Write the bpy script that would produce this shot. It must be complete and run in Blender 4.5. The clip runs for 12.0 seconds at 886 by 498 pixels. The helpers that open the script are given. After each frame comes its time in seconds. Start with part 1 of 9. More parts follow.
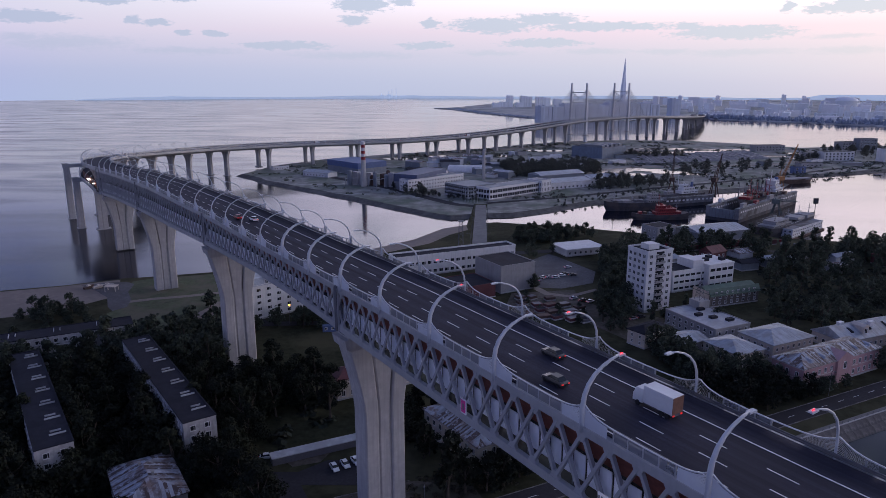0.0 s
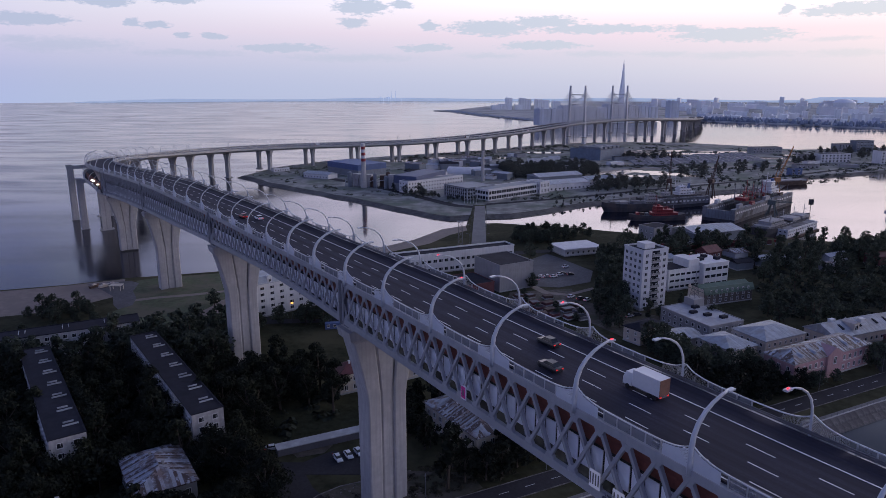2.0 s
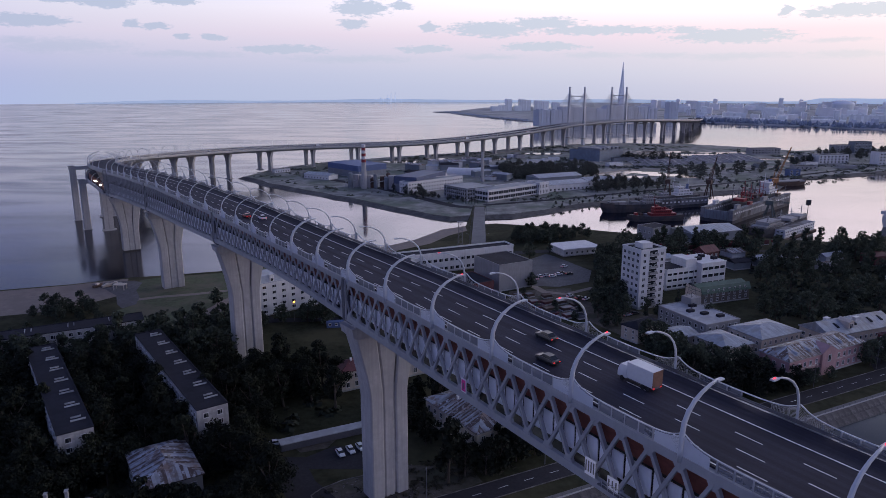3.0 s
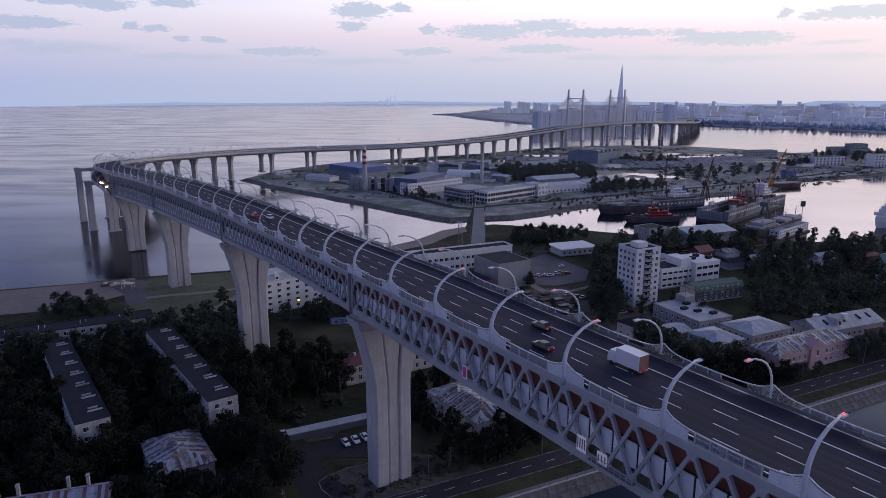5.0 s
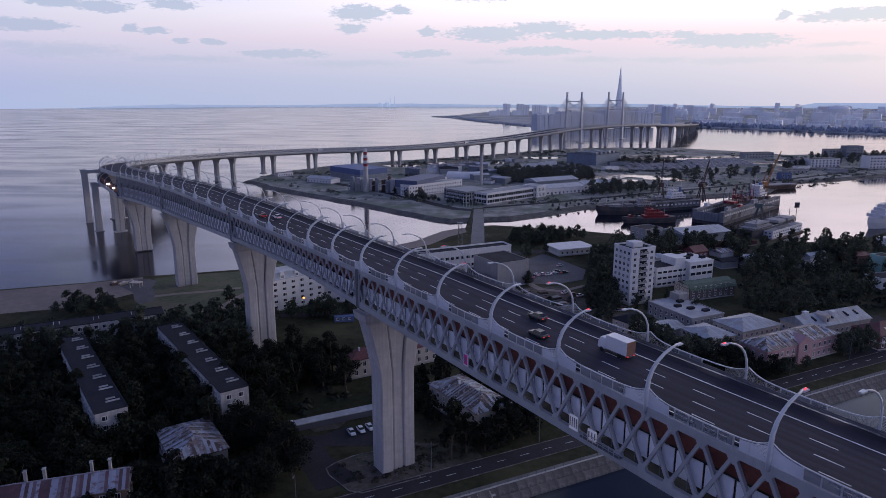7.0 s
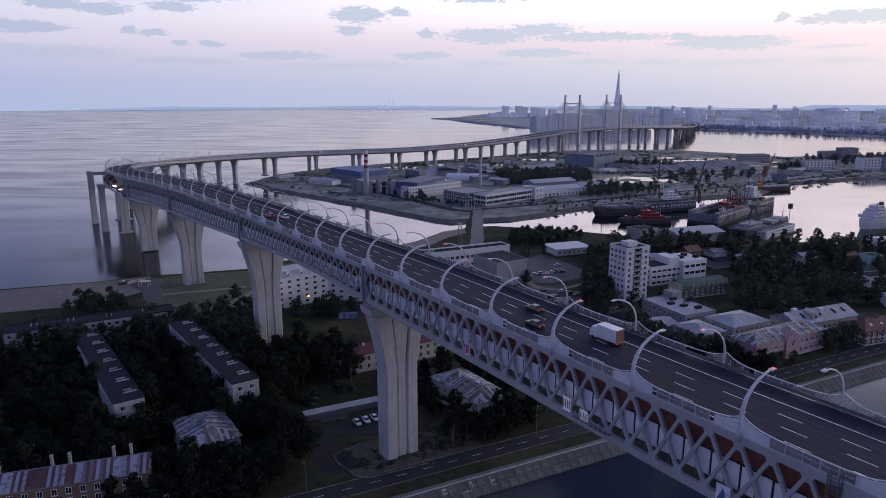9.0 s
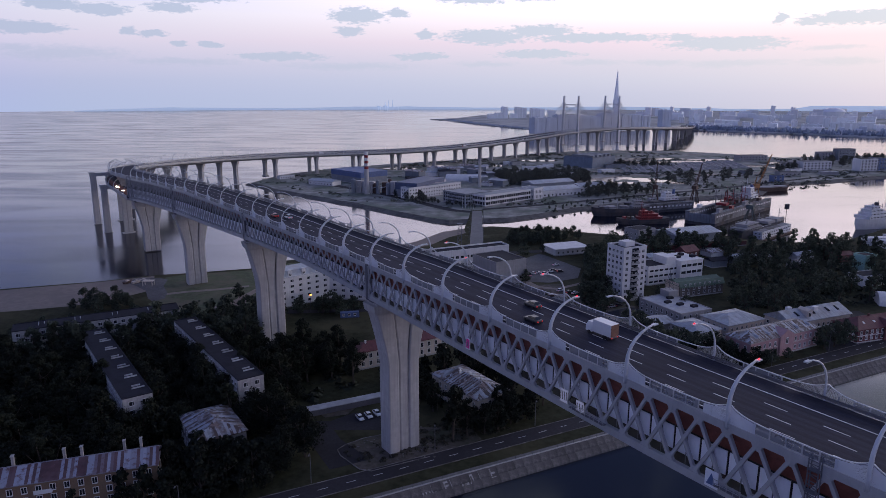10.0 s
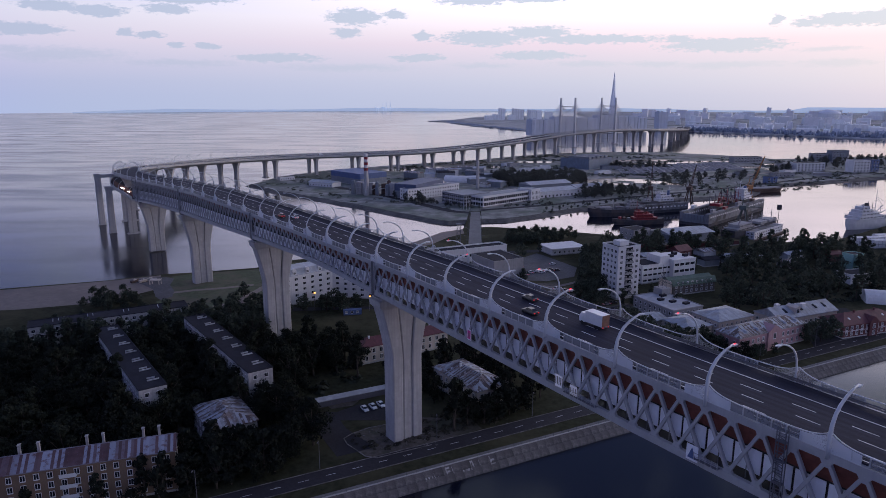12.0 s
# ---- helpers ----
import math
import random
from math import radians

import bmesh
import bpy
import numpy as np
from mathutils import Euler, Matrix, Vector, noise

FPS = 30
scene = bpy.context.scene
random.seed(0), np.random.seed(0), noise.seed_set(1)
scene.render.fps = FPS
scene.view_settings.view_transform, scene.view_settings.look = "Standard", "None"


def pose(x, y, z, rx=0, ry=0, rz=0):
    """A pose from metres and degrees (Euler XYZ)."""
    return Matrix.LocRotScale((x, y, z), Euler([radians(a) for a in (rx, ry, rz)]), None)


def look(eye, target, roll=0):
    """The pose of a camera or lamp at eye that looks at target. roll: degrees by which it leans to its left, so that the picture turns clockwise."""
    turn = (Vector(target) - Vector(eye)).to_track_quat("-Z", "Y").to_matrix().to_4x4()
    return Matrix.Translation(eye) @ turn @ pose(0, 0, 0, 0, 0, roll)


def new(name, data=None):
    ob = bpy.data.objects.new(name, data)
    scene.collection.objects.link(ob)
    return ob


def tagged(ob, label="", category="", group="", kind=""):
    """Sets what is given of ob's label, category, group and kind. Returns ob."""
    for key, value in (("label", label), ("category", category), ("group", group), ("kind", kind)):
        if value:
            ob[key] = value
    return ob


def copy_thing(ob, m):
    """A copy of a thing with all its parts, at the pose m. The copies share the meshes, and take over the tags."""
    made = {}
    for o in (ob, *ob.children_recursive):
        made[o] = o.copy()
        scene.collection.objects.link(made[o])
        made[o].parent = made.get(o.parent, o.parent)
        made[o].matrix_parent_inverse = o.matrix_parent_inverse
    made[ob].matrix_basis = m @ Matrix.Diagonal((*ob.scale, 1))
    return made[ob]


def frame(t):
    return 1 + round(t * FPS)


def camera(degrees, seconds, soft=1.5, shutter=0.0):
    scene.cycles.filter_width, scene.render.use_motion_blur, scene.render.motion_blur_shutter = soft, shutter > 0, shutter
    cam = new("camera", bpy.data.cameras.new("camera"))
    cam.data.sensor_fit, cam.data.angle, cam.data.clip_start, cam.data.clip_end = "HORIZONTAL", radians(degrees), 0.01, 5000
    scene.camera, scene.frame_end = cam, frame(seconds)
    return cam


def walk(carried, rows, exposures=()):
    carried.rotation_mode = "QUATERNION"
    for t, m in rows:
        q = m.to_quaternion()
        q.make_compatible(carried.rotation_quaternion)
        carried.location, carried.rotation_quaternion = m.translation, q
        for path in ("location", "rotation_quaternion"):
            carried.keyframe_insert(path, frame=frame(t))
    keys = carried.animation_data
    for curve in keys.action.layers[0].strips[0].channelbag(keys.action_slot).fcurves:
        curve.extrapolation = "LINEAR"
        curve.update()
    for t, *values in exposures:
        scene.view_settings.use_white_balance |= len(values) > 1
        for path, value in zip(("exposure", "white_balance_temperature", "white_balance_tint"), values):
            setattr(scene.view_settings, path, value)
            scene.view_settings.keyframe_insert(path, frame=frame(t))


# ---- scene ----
cam = camera(66.10, 12.0, soft=0.35)
# seconds, x, y, z, pitch, yaw
ROWS = [
    (0.0, 1.627, 21.207, 104.246, -13.699, 0.293),
    (0.5, 1.569, 19.842, 104.210, -13.651, 0.272),
    (1.0, 1.505, 18.361, 104.206, -13.603, 0.253),
    (1.5, 1.433, 16.770, 104.232, -13.555, 0.237),
    (2.0, 1.353, 15.075, 104.287, -13.507, 0.222),
    (2.5, 1.265, 13.281, 104.370, -13.460, 0.209),
    (3.0, 1.169, 11.394, 104.478, -13.413, 0.197),
    (3.5, 1.062, 9.420, 104.611, -13.367, 0.185),
    (4.0, 0.946, 7.365, 104.767, -13.321, 0.174),
    (4.5, 0.820, 5.235, 104.944, -13.276, 0.162),
    (5.0, 0.683, 3.036, 105.140, -13.231, 0.150),
    (5.5, 0.535, 0.773, 105.356, -13.188, 0.137),
    (6.0, 0.374, -1.547, 105.588, -13.145, 0.123),
    (6.5, 0.202, -3.919, 105.835, -13.103, 0.106),
    (7.0, 0.017, -6.337, 106.097, -13.063, 0.088),
    (7.5, -0.182, -8.795, 106.370, -13.023, 0.067),
    (8.0, -0.394, -11.287, 106.655, -12.985, 0.043),
    (8.5, -0.620, -13.808, 106.949, -12.948, 0.015),
    (9.0, -0.861, -16.351, 107.251, -12.913, -0.016),
    (9.5, -1.118, -18.911, 107.560, -12.879, -0.051),
    (10.0, -1.390, -21.482, 107.873, -12.847, -0.091),
    (10.5, -1.678, -24.057, 108.190, -12.816, -0.136),
    (11.0, -1.983, -26.632, 108.509, -12.787, -0.187),
    (11.5, -2.305, -29.200, 108.828, -12.760, -0.243),
    (12.0, -2.644, -31.755, 109.147, -12.734, -0.305),
]
walk(cam, [(t, pose(x, y, z, 90 + pitch, 0, yaw)) for t, x, y, z, pitch, yaw in ROWS])

# ---- world, sun ----
world = bpy.data.worlds.new("dusk_sky")
scene.world = world
world.use_nodes = True
wt = world.node_tree
wt.nodes.clear()


def wn(kind, **kw):
    nd = wt.nodes.new(kind)
    for k, v in kw.items():
        if k == "op":
            nd.operation = v
        elif k == "sky":
            nd.sky_type = v
    return nd


def wmath(op, a, b=None, c=None, clamp=False):
    nd = wt.nodes.new("ShaderNodeMath")
    nd.operation, nd.use_clamp = op, clamp
    for i, v in enumerate((a, b, c)):
        if v is None:
            continue
        if isinstance(v, (int, float)):
            nd.inputs[i].default_value = v
        else:
            wt.links.new(v, nd.inputs[i])
    return nd.outputs[0]


def wmix(f, a, b):
    nd = wt.nodes.new("ShaderNodeMix")
    nd.data_type = "RGBA"
    for sock, v in ((nd.inputs[0], f), (nd.inputs[6], a), (nd.inputs[7], b)):
        if isinstance(v, (tuple, list)):
            sock.default_value = (*v, 1)
        elif isinstance(v, (int, float)):
            sock.default_value = v
        else:
            wt.links.new(v, sock)
    return nd.outputs[2]


def wramp(f, stops):
    nd = wt.nodes.new("ShaderNodeValToRGB")
    el = nd.color_ramp.elements
    while len(el) < len(stops):
        el.new(0.5)
    for e, (p, c) in zip(el, stops):
        e.position, e.color = p, (*c, 1)
    wt.links.new(f, nd.inputs[0])
    return nd.outputs[0]


def wnoise(vec, scale, detail, rough, dist=0.0):
    nd = wt.nodes.new("ShaderNodeTexNoise")
    nd.inputs["Scale"].default_value, nd.inputs["Detail"].default_value = scale, detail
    nd.inputs["Roughness"].default_value, nd.inputs["Distortion"].default_value = rough, dist
    wt.links.new(vec, nd.inputs["Vector"])
    return nd.outputs["Fac"]


SUN_EL, SUN_AZ = radians(3.0), radians(62.0)   # low, to the right of the way the camera looks
co = wt.nodes.new("ShaderNodeTexCoord").outputs["Generated"]
sep = wt.nodes.new("ShaderNodeSeparateXYZ")
wt.links.new(co, sep.inputs[0])
dx, dy, dz = sep.outputs
elev = wmath("MAXIMUM", wmath("ADD", dz, 0.021), 0.0)      # counted from the sea's visible edge
low_far = [(0.0, (0.60, 0.69, 0.80)), (0.085, (0.62, 0.68, 0.79)), (0.13, (0.70, 0.71, 0.80)), (0.20, (0.90, 0.83, 0.85)), (0.276, (0.97, 0.93, 0.90))]
low_sun = [(0.0, (0.50, 0.57, 0.70)), (0.085, (0.56, 0.63, 0.75)), (0.13, (0.62, 0.65, 0.76)), (0.20, (0.82, 0.71, 0.80)), (0.235, (0.95, 0.84, 0.89)), (0.29, (1.14, 1.06, 1.10))]
height = wmath("MULTIPLY", elev, 2.2, clamp=True)
grad_far = wramp(height, low_far + [(0.40, (0.60, 0.64, 0.90)), (0.60, (0.19, 0.26, 0.56)), (1.0, (0.08, 0.115, 0.29))])
grad_sun = wramp(height, low_sun + [(0.42, (1.9, 1.68, 1.82)), (0.62, (2.7, 2.62, 2.75)), (0.82, (0.78, 0.88, 1.26)), (1.0, (0.08, 0.12, 0.28))])
# the afterglow on the side of the set sun, deeper blue away from it but lighter over the open sea
side = wmath("ADD", wmath("MULTIPLY", dx, math.sin(SUN_AZ)), wmath("MULTIPLY", dy, math.cos(SUN_AZ)))
open_west = wmath("MULTIPLY", wmath("MAXIMUM", wmath("SUBTRACT", wmath("MULTIPLY", dx, -1.0), 0.56), 0.0), 0.95)
glow = wmath("ADD", wmath("MULTIPLY_ADD", side, 0.5, 0.5, clamp=True), open_west)
grad = wmix(wmath("MULTIPLY", wmath("SUBTRACT", glow, 0.46), 2.8, clamp=True), grad_far, grad_sun)
warm = wramp(glow, [(0.0, (0.42, 0.455, 0.80)), (0.32, (0.54, 0.565, 0.92)), (0.50, (0.69, 0.71, 0.89)), (1.0, (1.08, 1.02, 1.04))])
base_sky = wt.nodes.new("ShaderNodeMix")
base_sky.data_type, base_sky.blend_type = "RGBA", "MULTIPLY"
base_sky.inputs[0].default_value = 1.0
wt.links.new(grad, base_sky.inputs[6])
wt.links.new(warm, base_sky.inputs[7])
# separate flat puffs of cloud over a pale layered haze: bearing, height, half width and half height in degrees
PUFFS = [(-28.4, 6.1, 2.2, 0.34), (-20.8, 6.25, 1.8, 0.39), (-6.7, 6.05, 2.3, 0.6), (-3.5, 6.2, 0.9, 0.38), (-7.4, 4.85, 1.2, 0.4), (-30.4, 4.5, 2.8, 0.45), (-23.7, 4.55, 0.5, 0.3), (-22.2, 4.4, 1.1, 0.3), (-20.4, 3.7, 0.6, 0.22),
         (-18.0, 3.7, 0.9, 0.2), (-1.3, 4.6, 0.9, 0.38), (-12.8, 2.87, 3.4, 0.32), (-1.6, 2.94, 2.2, 0.3), (-25.5, 5.95, 2.0, 0.4), (-20.1, 7.1, 4.5, 0.42), (2.7, 7.35, 2.8, 0.5), (7.2, 7.45, 3.7, 0.35), (-9.5, 7.65, 3.1, 0.36)]
BANKS = [(3.7, 4.45, 3.4, 0.62), (7.9, 4.85, 2.7, 0.5), (12.4, 4.28, 5.1, 0.36), (21.9, 3.66, 4.3, 0.52), (18.7, 4.15, 1.2, 0.32), (7.8, 3.1, 3.3, 0.34), (25.4, 5.32, 0.5, 0.4), (27.3, 5.05, 0.9, 0.33), (29.3, 5.17, 2.4, 0.5), (31.5, 5.2, 1.9, 0.55)]
VEILS = [(-28.3, 2.86, 4.8, 0.6), (-31.0, 3.16, 1.7, 0.34), (-20.0, 2.4, 4.6, 0.3), (-7.5, 2.17, 5.5, 0.35), (12.0, 2.4, 3.2, 0.26), (17.4, 2.34, 2.5, 0.22), (22.4, 2.23, 4.2, 0.3), (29.5, 2.22, 3.0, 0.3), (29.0, 3.2, 2.4, 0.2), (3.5, 2.36, 2.7, 0.26)]
bearing = wmath("MULTIPLY", wmath("ARCTAN2", dx, dy), 57.2958)
degrees_up = wmath("MULTIPLY", wmath("ARCSINE", dz), 57.2958)
flat = wt.nodes.new("ShaderNodeCombineXYZ")
wt.links.new(bearing, flat.inputs[0])
wt.links.new(degrees_up, flat.inputs[1])
stretch = wt.nodes.new("ShaderNodeMapping")
stretch.inputs["Scale"].default_value = (0.55, 1.5, 1.0)
wt.links.new(flat.outputs[0], stretch.inputs["Vector"])
torn = wt.nodes.new("ShaderNodeTexNoise")
torn.inputs["Scale"].default_value, torn.inputs["Detail"].default_value, torn.inputs["Roughness"].default_value = 1.0, 5.0, 0.55
wt.links.new(stretch.outputs[0], torn.inputs["Vector"])
shift = wt.nodes.new("ShaderNodeVectorMath")
shift.operation = "MULTIPLY_ADD"
wt.links.new(torn.outputs["Color"], shift.inputs[0])
shift.inputs[1].default_value, shift.inputs[2].default_value = (1.5, 0.55, 0.0), (-0.75, -0.275, 0.0)
moved = wt.nodes.new("ShaderNodeVectorMath")
wt.links.new(flat.outputs[0], moved.inputs[0])
wt.links.new(shift.outputs[0], moved.inputs[1])
edge = wnoise(stretch.outputs[0], 3.2, 6.0, 0.6)


def cloud_cover(clouds, ragged, crisp):
    nearest = None
    for a, e, w, h in clouds:
        mp = wt.nodes.new("ShaderNodeMapping")
        mp.inputs["Location"].default_value, mp.inputs["Scale"].default_value = (-a / w, -e / h, 0.0), (1 / w, 1 / h, 0.0)
        wt.links.new(moved.outputs[0], mp.inputs["Vector"])
        ln = wt.nodes.new("ShaderNodeVectorMath")
        ln.operation = "LENGTH"
        wt.links.new(mp.outputs[0], ln.inputs[0])
        nearest = ln.outputs["Value"] if nearest is None else wmath("MINIMUM", nearest, ln.outputs["Value"])
    depth = wmath("ADD", wmath("SUBTRACT", 1.14, nearest), wmath("MULTIPLY", wmath("SUBTRACT", edge, 0.5), ragged))
    return wmath("MULTIPLY", depth, crisp, clamp=True)


puff = wt.nodes.new("ShaderNodeMapping")
puff.inputs["Scale"].default_value = (9.0, 9.0, 31.0)
wt.links.new(co, puff.inputs["Vector"])
lump = wmath("ADD", wmath("MULTIPLY", wnoise(puff.outputs[0], 0.42, 2.0, 0.5), 0.6), wmath("MULTIPLY", wnoise(puff.outputs[0], 1.25, 8.0, 0.62, 0.15), 0.7))
higher = wmath("MULTIPLY", wmath("MULTIPLY", wmath("SUBTRACT", lump, 0.680), 17.0, clamp=True), wmath("MULTIPLY", wmath("SUBTRACT", elev, 0.175), 25.0, clamp=True))
mask = wmath("MAXIMUM", wmath("MAXIMUM", cloud_cover(PUFFS, 1.9, 2.8), cloud_cover(BANKS, 1.9, 2.8)), higher)
cloudcol = wmix(glow, (0.27, 0.32, 0.57), (0.54, 0.61, 0.735))
veil = cloud_cover(VEILS, 1.4, 1.3)
sky_a = wmix(wmath("MULTIPLY", veil, 0.6), base_sky.outputs[2], cloudcol)
sky_b = wmix(wmath("MULTIPLY", mask, 0.9), sky_a, cloudcol)
nish = wt.nodes.new("ShaderNodeTexSky")
nish.sky_type, nish.sun_disc, nish.sun_elevation, nish.sun_rotation = "NISHITA", False, SUN_EL, SUN_AZ
bg1, bg2 = wt.nodes.new("ShaderNodeBackground"), wt.nodes.new("ShaderNodeBackground")
wt.links.new(sky_b, bg1.inputs[0])
wt.links.new(nish.outputs[0], bg2.inputs[0])
bg1.inputs[1].default_value, bg2.inputs[1].default_value = 1.06, 0.03
addw, outw = wt.nodes.new("ShaderNodeAddShader"), wt.nodes.new("ShaderNodeOutputWorld")
wt.links.new(bg1.outputs[0], addw.inputs[0])
wt.links.new(bg2.outputs[0], addw.inputs[1])
wt.links.new(addw.outputs[0], outw.inputs[0])

sun = new("sun", bpy.data.lights.new("sun", "SUN"))
sun.data.energy, sun.data.angle, sun.data.color = 0.50, radians(25), (1.0, 0.92, 1.0)
sun.matrix_world = look((0, 0, 0), (-math.sin(SUN_AZ), -math.cos(SUN_AZ), -0.32))


# ---- materials ----
def rgb(*c):
    return (*c, 1)


def surface(name, col, rough=0.8, metal=0.0, var=0.25, grain=1.5, patch=0.12, bump=0.0, bump_scale=3.0, col2=None, streaks=0.0, spread=0.0, island=0.0, stripe=None, tracks=0.0):
    """Base colour broken up at two scales, with an optional fine relief and vertical run-off streaks."""
    m = bpy.data.materials.new(name)
    m.use_nodes = True
    t = m.node_tree
    b = t.nodes["Principled BSDF"]
    b.inputs["Roughness"].default_value, b.inputs["Metallic"].default_value = rough, metal
    co = t.nodes.new("ShaderNodeTexCoord").outputs["Object"]

    def noise_at(scale, detail=4.0, vec=co):
        nd = t.nodes.new("ShaderNodeTexNoise")
        nd.inputs["Scale"].default_value, nd.inputs["Detail"].default_value = scale, detail
        nd.inputs["Roughness"].default_value = 0.62
        t.links.new(vec, nd.inputs["Vector"])
        return nd.outputs["Fac"]

    def mixed(f, a, c, blend="MIX"):
        nd = t.nodes.new("ShaderNodeMix")
        nd.data_type, nd.blend_type = "RGBA", blend
        for sock, v in ((nd.inputs[0], f), (nd.inputs[6], a), (nd.inputs[7], c)):
            if isinstance(v, tuple):
                sock.default_value = v
            elif isinstance(v, float):
                sock.default_value = v
            else:
                t.links.new(v, sock)
        return nd.outputs[2]

    def ramp(f, lo, hi):
        nd = t.nodes.new("ShaderNodeMapRange")
        nd.inputs[1].default_value, nd.inputs[2].default_value = lo, hi
        t.links.new(f, nd.inputs[0])
        return nd.outputs[0]

    dark = tuple(c * (1 - var) for c in col)
    lite = tuple(min(1.0, c * (1 + var)) for c in col)
    c1 = mixed(ramp(noise_at(grain), 0.3, 0.7), rgb(*dark), rgb(*lite))
    second = col2 if col2 else tuple(c * (1 - 0.9 * var) for c in col)
    c2 = mixed(ramp(noise_at(patch, 5.0), 0.47, 0.62), c1, rgb(*second))
    if tracks:
        # wheel tracks along the carriageway
        mp = t.nodes.new("ShaderNodeMapping")
        mp.inputs["Rotation"].default_value = (0, 0, -2.173)
        mq = t.nodes.new("ShaderNodeMapping")
        mq.inputs["Scale"].default_value = (0.006, 0.62, 0.0)
        t.links.new(co, mp.inputs["Vector"])
        t.links.new(mp.outputs[0], mq.inputs["Vector"])
        tr = ramp(noise_at(1.0, 4.0, mq.outputs[0]), 0.40, 0.64)
        nd = t.nodes.new("ShaderNodeMath")
        nd.operation = "MULTIPLY"
        nd.inputs[1].default_value = tracks
        t.links.new(tr, nd.inputs[0])
        c2 = mixed(nd.outputs[0], c2, rgb(*(c * 0.42 for c in col)))
    if stripe:
        src = t.nodes.new("ShaderNodeObjectInfo").outputs["Random"] if spread else t.nodes.new("ShaderNodeNewGeometry").outputs["Random Per Island"]
        rp = ramp(src, 0.54, 0.60)
        mu = t.nodes.new("ShaderNodeMath")
        mu.operation = "MULTIPLY"
        t.links.new(rp, mu.inputs[0])
        t.links.new(ramp(noise_at(0.8, 5.0), 0.32, 0.48), mu.inputs[1])
        c2 = mixed(mu.outputs[0], c2, rgb(*stripe))
    if streaks:
        mp = t.nodes.new("ShaderNodeMapping")
        mp.inputs["Scale"].default_value = (1.4, 1.4, 0.07)
        t.links.new(co, mp.inputs["Vector"])
        f = ramp(noise_at(1.0, 3.0, mp.outputs[0]), 0.45, 0.75)
        nd = t.nodes.new("ShaderNodeMath")
        nd.operation = "MULTIPLY"
        t.links.new(f, nd.inputs[0])
        nd.inputs[1].default_value = streaks
        c2 = mixed(nd.outputs[0], c2, rgb(*(c * 0.45 for c in col)))
    if spread or island:
        nd = t.nodes.new("ShaderNodeMapRange")
        nd.inputs[3].default_value, nd.inputs[4].default_value = 1 - (spread or island), 1 + (spread or island)
        src = t.nodes.new("ShaderNodeObjectInfo").outputs["Random"] if spread else t.nodes.new("ShaderNodeNewGeometry").outputs["Random Per Island"]
        t.links.new(src, nd.inputs[0])
        hs = t.nodes.new("ShaderNodeHueSaturation")
        t.links.new(nd.outputs[0], hs.inputs["Value"])
        t.links.new(c2, hs.inputs["Color"])
        c2 = hs.outputs[0]
    t.links.new(c2, b.inputs["Base Color"])
    if bump:
        bp = t.nodes.new("ShaderNodeBump")
        bp.inputs["Strength"].default_value, bp.inputs["Distance"].default_value = bump, 0.1
        t.links.new(noise_at(bump_scale, 6.0), bp.inputs["Height"])
        t.links.new(bp.outputs[0], b.inputs["Normal"])
    return m


def glowing(name, col, strength):
    m = bpy.data.materials.new(name)
    m.use_nodes = True
    b = m.node_tree.nodes["Principled BSDF"]
    b.inputs["Base Color"].default_value = rgb(*col)
    b.inputs["Emission Color"].default_value = rgb(*col)
    b.inputs["Emission Strength"].default_value = strength
    return m


